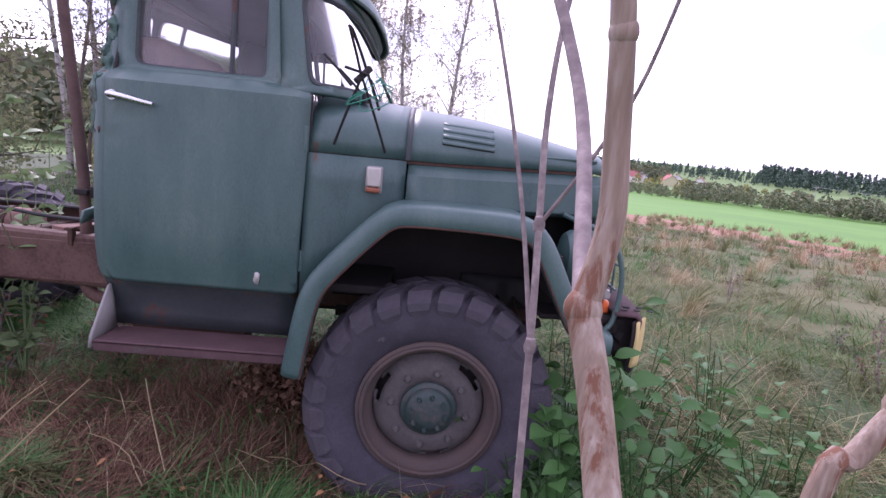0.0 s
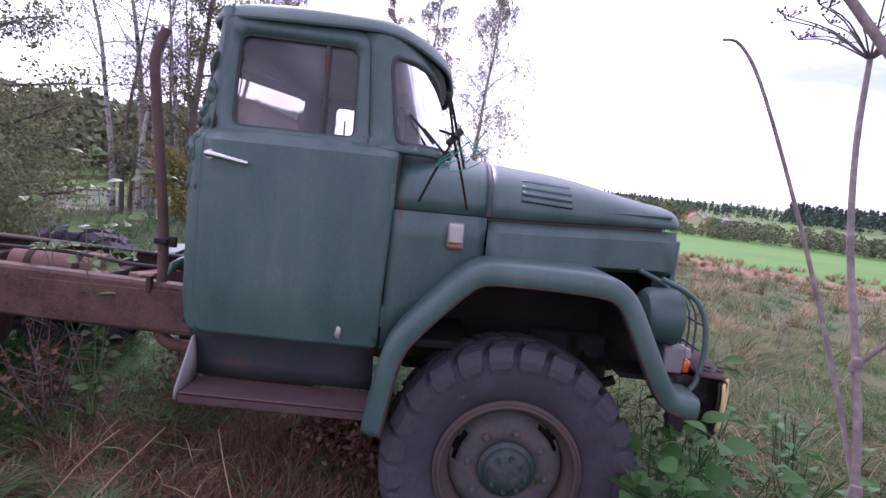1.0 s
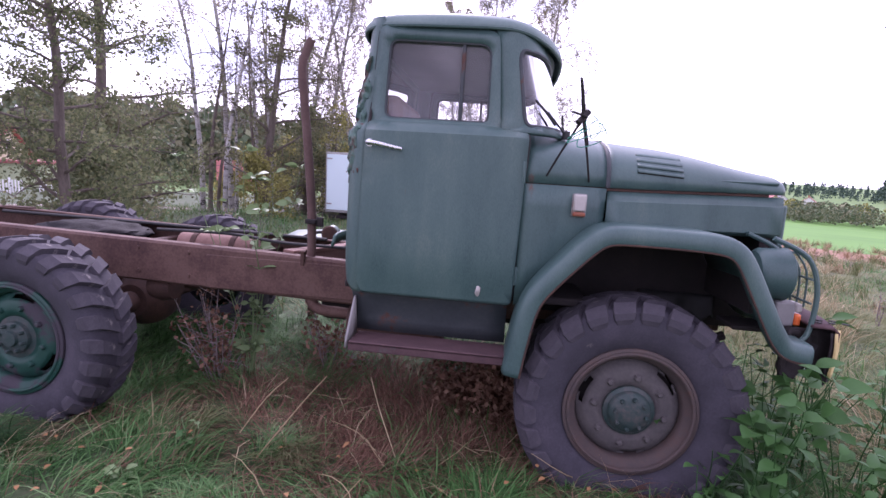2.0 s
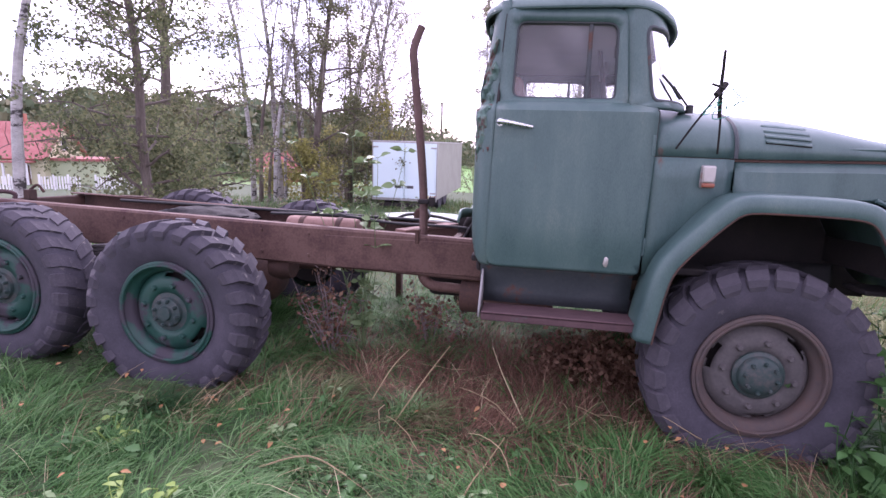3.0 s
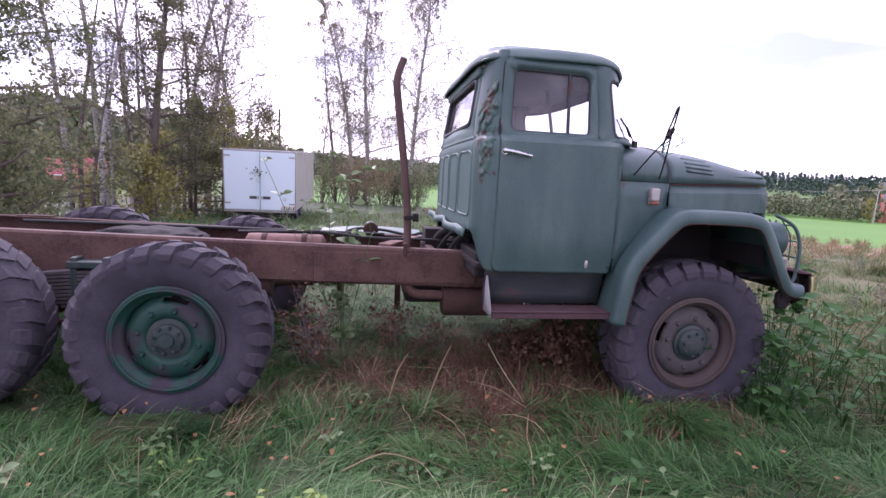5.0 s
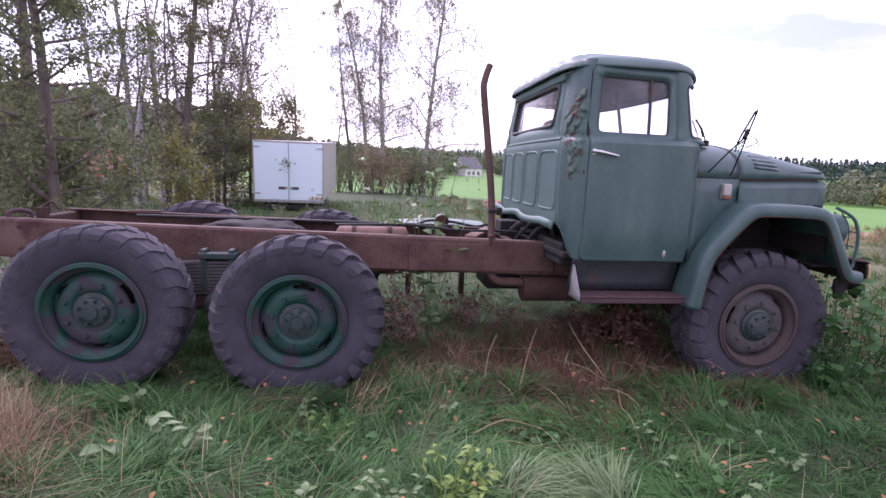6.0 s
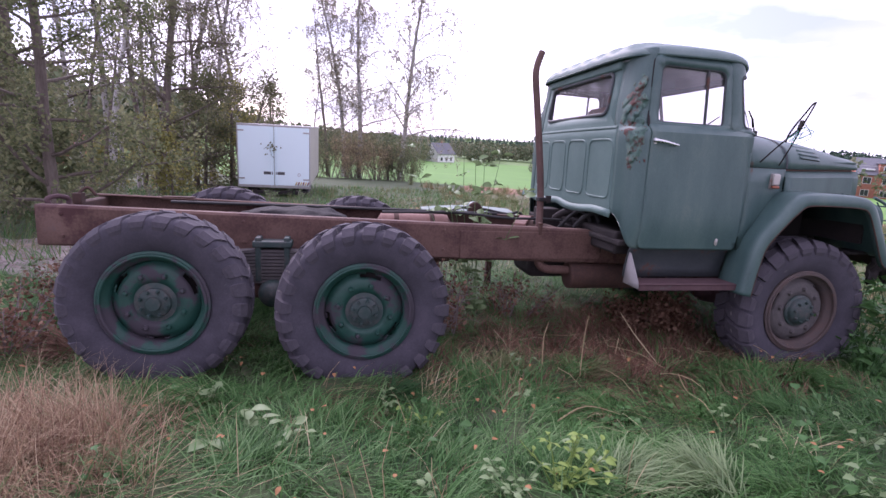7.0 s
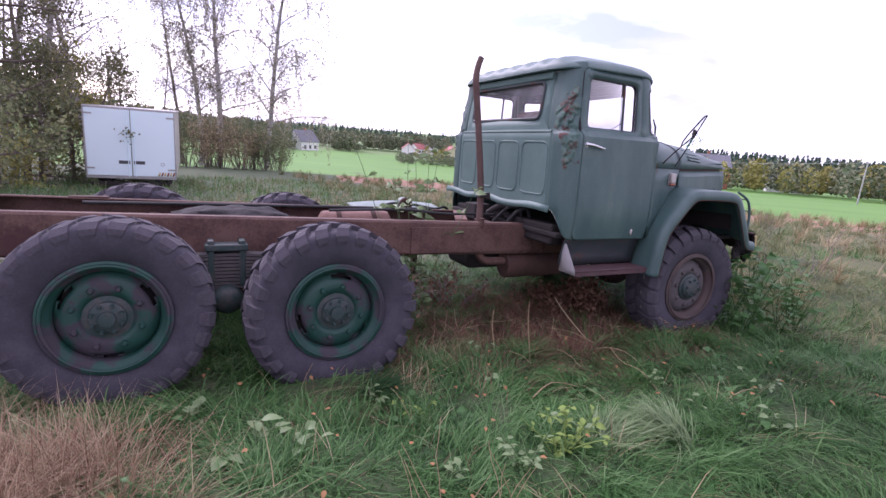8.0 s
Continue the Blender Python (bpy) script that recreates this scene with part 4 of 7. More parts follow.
for a0 in (-0.52, 0.16):
    out = Vector((0.03, 0, 0.012))
    p0, p1 = screen(a0, 1.80) + out, screen(a0 - 0.22, 1.90) + out
    bm = rod([p0, p1], 0.006, 0.005, 6)
    tube(bm, [screen(a0 - 0.12, 1.848) + out * 0.7, screen(a0 - 0.22, 1.90) + out * 0.8, screen(a0 - 0.31, 1.955) + out * 0.7], 0.008, 0.006, 6)
    lathe(bm, [(0.02, -0.02), (0.02, 0.02), (0.0, 0.025)], p0, 10, "z")
    part("wiper", bm, M_BLACK_RUBBER, truck, "black wiper arm")

# cowl, bonnet and engine sides


def nose_section(x):
    """Half width at the seam, seam height, crown height of the bonnet at x."""
    w = half_width(-0.62, 1.55) - 0.085 * smoothstep(-0.66, -0.20, x) - 0.25 * smoothstep(-0.35, 0.82, x)
    seam = 1.562 + 0.020 * smoothstep(-0.3, 0.7, x)
    crown = 1.845 - 0.045 * smoothstep(-0.6, 0.2, x) - 0.115 * smoothstep(0.0, 0.8, x)
    return w, seam, crown


def bonnet_row(x, x_at=None, shrink=1.0):
    w, s_, c = nose_section(x)
    row = []
    for k in range(25):
        a = math.pi * k / 24
        cw = math.copysign(abs(math.cos(a)) ** 0.62, math.cos(a))
        row.append((x if x_at is None else x_at, YC - w * cw * shrink, s_ + (c - s_) * shrink * math.sin(a) ** 0.72))
    return row


NOSE = 0.70
rows = [bonnet_row(-0.262 + (NOSE - 0.06 + 0.262) * k / 20) for k in range(21)]
for d, sh in ((0.02, 0.985), (0.045, 0.94), (0.062, 0.85), (0.07, 0.70), (0.074, 0.4)):
    rows.append(bonnet_row(NOSE - 0.06, NOSE - 0.06 + d, sh))
bonnet = part("bonnet", grid(rows), M_PAINT, truck, "rounded green-grey bonnet with side louvres", solid=0.01)
part("bonnet_bead", rod([bonnet_row(-0.262)[k] for k in range(25)], 0.013, sides=6), M_SILL, bonnet)
for s_ in (-1, 1):
    crease = [Vector((x, YC + s_ * (nose_section(x)[0] * 0.965 + 0.014), nose_section(x)[1] + 0.055)) for x in [-0.25 + 0.059 * k for k in range(16)]]
    part("pressed_crease", rod(crease, 0.009, sides=6), M_PAINT, bonnet)
    for k in range(4):
        z = 1.735 - 0.027 * k
        pts = []
        for j in range(7):
            x = -0.118 + 0.235 * j / 6
            w, sm, cr = nose_section(x)
            f = max(0.0, min(1.0, (z - 0.012 * j / 6 - sm) / (cr - sm)))
            a = math.asin(min(1, f ** (1 / 0.72)))
            pts.append((x, YC + s_ * (w * math.cos(a) ** 0.62 + 0.004), z - 0.012 * j / 6))
        bm = bmesh.new()
        for p, q in zip(pts, pts[1:]):
            vs = [bm.verts.new(c) for c in ((p[0], p[1], p[2] + 0.008), (q[0], q[1], q[2] + 0.008), (q[0], q[1] + s_ * 0.013, q[2] - 0.007), (p[0], p[1] + s_ * 0.013, p[2] - 0.007))]
            bm.faces.new(vs)
        bmesh.ops.remove_doubles(bm, verts=bm.verts[:], dist=1e-4)
        part("louvre", bm, M_PAINT, bonnet, solid=0.003)
        bm = bmesh.new()
        for p, q in zip(pts, pts[1:]):
            vs = [bm.verts.new(c) for c in ((p[0], p[1] + s_ * 0.0085, p[2] - 0.0065), (q[0], q[1] + s_ * 0.0085, q[2] - 0.0065), (q[0], q[1] + s_ * 0.004, q[2] - 0.016), (p[0], p[1] + s_ * 0.004, p[2] - 0.016))]
            bm.faces.new(vs)
        bmesh.ops.remove_doubles(bm, verts=bm.verts[:], dist=1e-4)
        part("louvre_slot", bm, M_BLACK, bonnet)



def wing_z(x):
    """Height just under the wing's rear slope at x."""
    return min(1.29, 0.96 + 1.06 * max(0.0, x + 0.665))


# cowl top: between windscreen and bonnet
rows = []
for k in range(9):
    x = -0.665 + 0.398 * k / 8
    rows.append(bonnet_row(x))
part("cowl", grid(rows), M_PAINT, truck, "green-grey scuttle in front of the windscreen", solid=0.01)
for s_ in (-1, 1):
    # scuttle side below the seam, down to the wing
    rows = []
    for k in range(9):
        x = -0.672 + 0.405 * k / 8
        w, sm, _ = nose_section(x)
        rows.append([(x, YC + s_ * (w + 0.003 * (k < 8)), sm - 0.004), (x, YC + s_ * (half_width(x, 1.45) * 0.4 + w * 0.6), 1.45), (x, YC + s_ * (half_width(x, 1.3) * 0.6 + w * 0.4), 1.30), (x, YC + s_ * (half_width(x, 1.2) * 0.8 + w * 0.2), 0.5 * (1.30 + wing_z(x))), (x, YC + s_ * half_width(x, 1.1), wing_z(x))])
    part("scuttle_side", grid(rows), M_PAINT, truck, solid=0.012)
    # engine side panel under the bonnet
    rows = []
    for k in range(13):
        x = -0.258 + (NOSE - 0.03 + 0.258) * k / 12
        w, sm, _ = nose_section(min(x, NOSE - 0.06))
        low = 1.362
        rows.append([(x, YC + s_ * (w - 0.012), sm - 0.014), (x, YC + s_ * (w - 0.004), sm - 0.055), (x, YC + s_ * (w + 0.006), sm - 0.065), (x, YC + s_ * (w + 0.008), low + 0.02), (x, YC + s_ * (w - 0.01), low)])
    part("engine_side_panel", grid(rows), M_PAINT, truck, solid=0.01)
    part("seam_gap", rod([(x, YC + s_ * (nose_section(min(x, NOSE - 0.06))[0] - 0.01), nose_section(min(x, NOSE - 0.06))[1] - 0.007) for x in [-0.66 + 0.096 * k for k in range(14)]], 0.010, sides=6), M_RUST_DARK, truck)
    # inner wheel-house wall, near-black so the arch's shade is in its colour
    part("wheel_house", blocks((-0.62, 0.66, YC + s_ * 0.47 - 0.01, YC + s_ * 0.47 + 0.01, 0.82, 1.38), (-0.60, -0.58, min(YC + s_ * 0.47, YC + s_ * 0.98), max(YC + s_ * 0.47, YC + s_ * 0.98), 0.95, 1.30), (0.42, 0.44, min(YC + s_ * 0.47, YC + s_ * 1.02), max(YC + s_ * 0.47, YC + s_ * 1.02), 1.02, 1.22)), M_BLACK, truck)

# grille and radiator front
wN, sN, _ = nose_section(NOSE - 0.06)
grille = part("grille", blocks((NOSE - 0.03, NOSE, YC - wN + 0.03, YC + wN - 0.03, 1.0, 1.03), (NOSE - 0.03, NOSE, YC - wN + 0.03, YC + wN - 0.03, 1.49, 1.53), (NOSE - 0.03, NOSE, YC - wN + 0.01, YC - wN + 0.06, 1.0, 1.53), (NOSE - 0.03, NOSE, YC + wN - 0.06, YC + wN - 0.01, 1.0, 1.53)), M_PAINT, truck, "green radiator grille", bevel=0.01)
for k in range(11):
    y = YC - wN + 0.09 + (2 * wN - 0.18) * k / 10
    part("grille_bar", blocks((NOSE - 0.025, NOSE - 0.003, y - 0.012, y + 0.012, 1.02, 1.50)), M_PAINT, grille, bevel=0.004)
part("radiator", blocks((NOSE - 0.11, NOSE - 0.06, YC - wN + 0.02, YC + wN - 0.02, 0.95, 1.52)), M_BLACK, truck)

# front wings: a broad sheet with a rolled lip
WING = [(-0.70, 0.655), (-0.685, 0.76), (-0.655, 0.93), (-0.625, 1.03), (-0.575, 1.11), (-0.475, 1.225), (-0.385, 1.318), (-0.325, 1.365), (-0.25, 1.388), (-0.10, 1.392), (0.10, 1.388), (0.21, 1.38), (0.28, 1.36), (0.335, 1.315), (0.385, 1.235), (0.44, 1.13), (0.50, 1.02), (0.545, 0.955), (0.585, 0.925), (0.66, 0.915)]
for s_ in (-1, 1):
    pts = spline([(x, 0, z) for x, z in WING], 3)
    rows = []
    for i, p in enumerate(pts):
        way = (pts[min(i + 1, len(pts) - 1)] - pts[max(i - 1, 0)]).normalized()
        up = Vector((-way.z, 0, way.x))
        u = i / (len(pts) - 1)
        w_in = 0.50 + 0.42 * smoothstep(0.38, 0.16, u) + 0.12 * smoothstep(0.75, 1.0, u)
        row = []
        for w, h in ((w_in, 0.0), (0.80 if w_in < 0.75 else w_in + 0.03, 0.004), (1.115, 0.004), (1.153, 0.0), (1.170, -0.012), (1.177, -0.035), (1.177, -0.066), (1.171, -0.078), (1.145, -0.082)):
            w -= 0.03 * smoothstep(0.78, 1.0, u)
            q = p + up * h
            row.append((q.x, YC + s_ * w, q.z))
        rows.append(row)
    part("front_wing", grid(rows), M_PAINT, truck, "green-grey angular front wing with a rolled lip", solid=0.008)
    lip = [Vector((p.x, YC + s_ * (1.175 - 0.03 * smoothstep(0.78, 1.0, i / (len(pts) - 1))), p.z)) + Vector((-(pts[min(i + 1, len(pts) - 1)] - pts[max(i - 1, 0)]).normalized().z, 0, (pts[min(i + 1, len(pts) - 1)] - pts[max(i - 1, 0)]).normalized().x)) * -0.079 for i, p in enumerate(pts)]
    part("rusted_lip", rod(lip, 0.0055, sides=6), M_RUST_DARK, truck)
    # headlamp can with a cage
    lx, ly, lz = 0.33, YC + s_ * 0.88, 1.20
    lamp = part("headlamp", turned_part([(0.05, 0.13), (0.105, 0.145), (0.122, 0.17), (0.125, 0.27), (0.13, 0.285), (0.118, 0.295)], (lx, ly, lz), 28, "x"), M_PAINT, truck, "green headlamp can behind a wire cage")
    part("headlamp_lens", turned_part([(0.115, 0.285), (0.09, 0.305), (0.05, 0.318), (0.0, 0.322)], (lx, ly, lz), 24, "x"), M_LAMP_WHITE, lamp)
    bm = bmesh.new()
    for dy in (-0.13, 0.13):
        tube(bm, spline([(lx + 0.16, ly + dy, lz + 0.18), (lx + 0.32, ly + dy, lz + 0.10), (lx + 0.38, ly + dy, lz - 0.05), (lx + 0.37, ly + dy, lz - 0.24), (lx + 0.33, ly + dy, lz - 0.30)], 5), 0.012, sides=8)
    for dz in (0.11, 0.0, -0.11):
        tube(bm, [(lx + 0.36 - 0.4 * max(0, dz) , ly - 0.13, lz + dz), (lx + 0.375 - 0.4 * max(0, dz), ly + 0.13, lz + dz)], 0.006, sides=6)
    for dy in (-0.06, 0.0, 0.06):
        tube(bm, spline([(lx + 0.28, ly + dy, lz + 0.14), (lx + 0.36, ly + dy, lz + 0.03), (lx + 0.37, ly + dy, lz - 0.14)], 4), 0.005, sides=6)
    part("lamp_cage", bm, M_PAINT, lamp, "bent green lamp guard")
    sig = part("indicator", blocks((lx + 0.25, lx + 0.34, ly - 0.06, ly + 0.05, lz - 0.245, lz - 0.125)), M_GREY_METAL, truck, bevel=0.01)
    part("indicator_lens", blocks((lx + 0.342, lx + 0.375, ly - 0.055, ly + 0.045, lz - 0.24, lz - 0.18)), M_AMBER, sig, bevel=0.01)
    part("indicator_lens", blocks((lx + 0.342, lx + 0.375, ly - 0.055, ly + 0.045, lz - 0.175, lz - 0.13)), M_LAMP_WHITE, sig, bevel=0.01)
    part("lamp_bracket", blocks((lx + 0.05, lx + 0.36, ly - 0.10, ly + 0.10, lz - 0.275, lz - 0.25)), M_BLACK, truck, bevel=0.008)

# bumper: rusty holed channel, front tow hooks, ragged yellow corner
bm = grid([[(0.70, y, 0.99), (0.90 - 0.06 * abs((y - YC) / 0.9) ** 4, y, 0.985), (0.92 - 0.06 * abs((y - YC) / 0.9) ** 4, y, 0.965), (0.91 - 0.06 * abs((y - YC) / 0.9) ** 4, y, 0.80)] for y in [YC - 1.04 + 2.08 * k / 20 for k in range(21)]])
bumper = part("bumper", bm, M_RUST_STEP, truck, "bent rusty front bumper", solid=0.012)
for k in range(5):
    part("bolt_hole", turned_part([(0.016, 0.0), (0.016, 0.003), (0.0, 0.003)], (0.76 + 0.03 * k, YC - 0.97 + 0.05 * (k % 2), 0.996), 10, "z"), M_BLACK, bumper)
for off, mat, lab in ((0.0, M_YELLOW, "torn yellow bumper end"), (0.016, M_BLACK, "")):
    bm = grid([[(0.79 + 0.075 * u - 0.8 * off, YC - 1.06 + 0.10 * u - 0.010 * math.sin(5 * v) + 0.6 * off, 0.965 - 0.25 * v - 0.03 * u * v) for u in (0.0, 0.25, 0.5, 0.75, 1.0)] for v in [k / 12 for k in range(11)]])
    part("bumper_end", bm, mat, bumper, lab, solid=0.010)
bm = grid([[(0.62 + 0.22 * u + 0.03 * noise.noise(Vector((u * 4, v * 5, 1))), YC - 0.96 + 0.05 * noise.noise(Vector((u * 5, v * 4, 7))), 0.96 - (0.22 + 0.06 * math.sin(9 * u)) * v) for u in [k / 12 for k in range(13)]] for v in [k / 8 for k in range(9)]])
part("torn_bracket", bm, M_BLACK, truck, "ragged dark bumper bracket", solid=0.02)
part("steering_rod", rod(spline([(0.45, 0.35, 0.83), (0.3, 0.34, 0.78), (0.1, 0.34, 0.75)], 4), 0.025), M_BLACK, truck)
bm = grid([[(0.06 + 0.40 * u, 0.58 - 0.03 * v + 0.015 * math.sin(11 * u), 1.0 - (0.10 + 0.05 * abs(math.sin(13 * u)) + 0.03 * noise.noise(Vector((u * 9, 0, 3)))) * v) for u in [k / 40 for k in range(41)]] for v in (0, 0.3, 0.6, 0.85, 1.0)])
part("torn_mud_flap", bm, M_BLACK_RUBBER, truck, "ragged dark rubber under the wing", solid=0.012)

# marker lamp on the scuttle side
ml = part("marker_lamp", blocks((-0.430, -0.360, near(half_width(-0.4, 1.45) * 0.4 + nose_section(-0.4)[0] * 0.6) - 0.03, near(0.85), 1.412, 1.525)), M_GREY_METAL, truck, "small white and red marker lamp", bevel=0.008)
yl = near(half_width(-0.4, 1.45) * 0.4 + nose_section(-0.4)[0] * 0.6) - 0.03
part("marker_lens", blocks((-0.425, -0.365, yl - 0.018, yl - 0.001, 1.440, 1.521)), M_LAMP_WHITE, ml, bevel=0.008)
part("marker_lens", blocks((-0.425, -0.365, yl - 0.02, yl - 0.001, 1.416, 1.437)), M_LAMP_RED, ml, bevel=0.006)

# mirror arm: bent rods and green wire
J = Vector((-0.445, -0.11, 1.85))
TIP = Vector((-0.483, -0.224, 1.994))
bm = rod(spline([(-0.564, 0.075, 1.60), (-0.51, -0.01, 1.72), J], 4), 0.0052)
tube(bm, spline([(-0.358, 0.12, 1.585), (-0.40, 0.0, 1.72), J, (-0.463, -0.165, 1.92), TIP], 5), 0.0052)
tube(bm, spline([TIP, (-0.474, -0.19, 1.985), (-0.452, -0.12, 1.93), (-0.43, -0.04, 1.865), (-0.405, 0.03, 1.80), (-0.39, 0.06, 1.75)], 5), 0.006)
tube(bm, spline([(-0.50, -0.16, 1.87), J + Vector((0.01, 0, 0.01)), (-0.425, -0.06, 1.86)], 4), 0.0055)
tube(bm, [J + Vector((-0.02, 0.0, -0.02)), J + Vector((0.025, 0.03, 0.035))], 0.014, sides=8)
mirror = part("mirror_arm", bm, M_BLACK, truck, "bent black mirror arm without its glass")
bm = bmesh.new()
for k in range(4):
    a = J + Vector((random.uniform(-0.03, 0.05), random.uniform(-0.02, 0.03), random.uniform(-0.06, 0.0)))
    b = J + Vector((random.uniform(-0.12, 0.12), random.uniform(-0.01, 0.07), random.uniform(-0.14, -0.05)))
    c = J + Vector((random.uniform(0.04, 0.13), random.uniform(0.0, 0.05), random.uniform(-0.07, 0.0)))
    tube(bm, spline([a, b, c, a + Vector((0.03, 0, 0.02))], 5), 0.0023, sides=5)
part("green_wire", bm, M_WIRE_GREEN, mirror, "loops of green wire")

# inside the cab
seat = part("seat", blocks((-1.42, -0.98, YC - 0.78, YC + 0.78, 1.22, 1.40)), M_SEAT, truck, "worn brown bench seat", bevel=0.05, segments=3)
bm = blocks((-1.52, -1.33, YC - 0.80, YC - 0.12, 1.38, 1.98), (-1.52, -1.40, YC + 0.05, YC + 0.78, 1.38, 1.92))
part("backrest", bm, M_SEAT, seat, bevel=0.05, segments=3)
part("dashboard", blocks((-0.86, -0.60, YC - 0.84, YC + 0.84, 1.55, 1.78)), M_CABIN, truck, bevel=0.04, segments=3)
ring = [Vector((-0.92, YC + 0.42, 1.80)) + Matrix.Rotation(radians(-55), 3, "Y") @ Vector((0.21 * math.cos(a), 0.21 * math.sin(a), 0)) for a in [2 * math.pi * k / 28 for k in range(30)]]
bm = rod(ring, 0.013, sides=8)
tube(bm, [(-0.92, YC + 0.42, 1.80), (-0.70, YC + 0.42, 1.62)], 0.02)
for k in (0, 10, 19):
    tube(bm, [(-0.92, YC + 0.42, 1.80), ring[k]], 0.009)
part("steering_wheel", bm, M_BLACK_RUBBER, truck, "black steering wheel")
for y0 in (YC - 0.62, YC + 0.2):
    part("sun_visor", blocks((-0.80, -0.76, y0, y0 + 0.4, 2.17, 2.27)), M_CABIN, truck, bevel=0.02)
part("interior_rod", rod([(-0.80, YC - 0.15, 1.80), (-0.88, YC - 0.12, 2.28)], 0.014), M_SILL, truck)

# ---- ground ----


def ground_z(x, y):
    """Height of the land: level by the truck, falling away to the north, rising again to wooded ridges."""
    d = math.hypot(x + 2, y)
    fall = 0.068 * max(0.0, y - 2.0) + (0.022 * max(x, 0.0) + 0.045 * max(0.0, -x - 8)) * smoothstep(8, 30, d)
    low = 13.5
    z = -low * math.tanh(fall / low) if fall > 0 else -0.25 * fall
    z += 5.0 * smoothstep(300, 620, d) * smoothstep(-50, 60, y)
    z += 15.0 * math.exp(-(((x + 130) / 80) ** 2 + ((y - 190) / 110) ** 2))
    z += 0.17 * smoothstep(0.1, -1.7, y) * smoothstep(30, 8, d)
    near_ = smoothstep(30, 6, d)
    z += near_ * (0.05 * noise.noise(Vector((x * 0.45, y * 0.45, 2.0))) + 0.02 * noise.noise(Vector((x * 1.7, y * 1.7, 5.0))))
    z += 0.11 * noise.noise(Vector((x * 0.9, y * 0.9, 8.0))) * smoothstep(0.9, 2.5, x) * smoothstep(40, 12, d)
    z += 0.10 * smoothstep(1.4, 0.2, math.hypot((x + 4.6) * 0.8, y + 1.0))
    for wx, wy in ((WHEEL_F[0], 0.15), (WHEEL_M[0], 0.13), (WHEEL_R[0], 0.2)):
        z += 0.05 * math.exp(-(((x - wx) / 0.5) ** 2 + ((y - wy + 0.25) / 0.3) ** 2))
    return z + 0.02


M_FIELD = material("green_crop_field", [(0.057, 0.157, 0.016), (0.080, 0.205, 0.021), (0.102, 0.236, 0.030)], scale=0.06, rough=0.9, bump=0.0, fine=1.2)
M_MEADOW = material("autumn_meadow", [(0.051, 0.066, 0.020), (0.081, 0.090, 0.033), (0.108, 0.109, 0.045), (0.060, 0.086, 0.024)], scale=0.35, rough=0.95, bump=0.6, fine=5.0, bump_dist=0.1)
M_REDMEADOW = material("reddish_stubble_band", [(0.187, 0.100, 0.059), (0.253, 0.133, 0.085), (0.308, 0.171, 0.114)], scale=0.3, rough=0.95, bump=0.5, fine=4.0, bump_dist=0.1)
M_GRAVEL = material("gravel_track", [(0.15, 0.12, 0.11), (0.24, 0.20, 0.185), (0.34, 0.30, 0.28)], scale=3.0, rough=0.95, bump=0.7, fine=26.0, bump_dist=0.03)
M_HILL = material("far_grassland", [(0.080, 0.142, 0.040), (0.112, 0.190, 0.052), (0.136, 0.190, 0.068)], scale=0.03, rough=0.95, bump=0.0, fine=0.5)


def zone(x, y):
    d, az = math.hypot(x + 2.5, y + 3), math.degrees(math.atan2(x + 2.5, y + 3))
    w = 3.0 * noise.noise(Vector((x * 0.05, y * 0.05, 0)))
    if d > 250:
        return 5
    if az > -14:
        edge = 42 - 10 * smoothstep(15, 55, az) + w
        if d > edge:
            return 1 if az < 105 else 5
        if d > edge - 12 - w and az > 12:
            return 3
        return 2 if d > 9 and az > 14 else 0
    if d > 60:
        return 5
    if abs((x + 9.5) * 0.5 + (y - 5.0)) < 0.9 and x < -6.2:
        return 4
    if d > 20 and x < -8.5 and abs(y - 0.35 * x - 24) < 2.2:
        return 4
    return 0


verts, faces, mats = [], [], []
radii = [0.0] + [0.35 * 1.062 ** k for k in range(1, 137)]
seg = 144
for r in radii:
    for k in range(seg):
        a = 2 * math.pi * k / seg
        x, y = -2.2 + r * math.sin(a), 0.5 + r * math.cos(a)
        verts.append((x, y, ground_z(x, y)))
for i in range(len(radii) - 1):
    for k in range(seg):
        a, b = i * seg + k, i * seg + (k + 1) % seg
        faces.append((a, b, b + seg, a + seg))
        c = [sum(verts[q][j] for q in (a, b, b + seg, a + seg)) / 4 for j in (0, 1)]
        mats.append(zone(*c))
me = bpy.data.meshes.new("ground")
me.from_pydata(verts, [], faces)
for m in (M_TURF, M_FIELD, M_MEADOW, M_REDMEADOW, M_GRAVEL, M_HILL):
    me.materials.append(m)
me.polygons.foreach_set("material_index", mats)
me.polygons.foreach_set("use_smooth", [True] * len(faces))
me.validate()
tagged(new("ground", me), "sloping autumn meadow with a green field beyond", "ground", kind="structure")

# ---- grass and weeds ----
rng = np.random.default_rng(7)
_gx, _gy = np.meshgrid(np.arange(-40, 60, 0.5), np.arange(-12, 40, 0.5))
_gz = np.array([[ground_z(x, y) for x, y in zip(r, q)] for r, q in zip(_gx, _gy)])


def ground_at(x, y):
    """The land's height at arrays of places, from a half-metre table."""
    u, v = np.clip((x + 40) / 0.5, 0, _gx.shape[1] - 1.001), np.clip((y + 12) / 0.5, 0, _gx.shape[0] - 1.001)
    i, j = u.astype(int), v.astype(int)
    f, g = u - i, v - j
    return (_gz[j, i] * (1 - f) + _gz[j, i + 1] * f) * (1 - g) + (_gz[j + 1, i] * (1 - f) + _gz[j + 1, i + 1] * f) * g


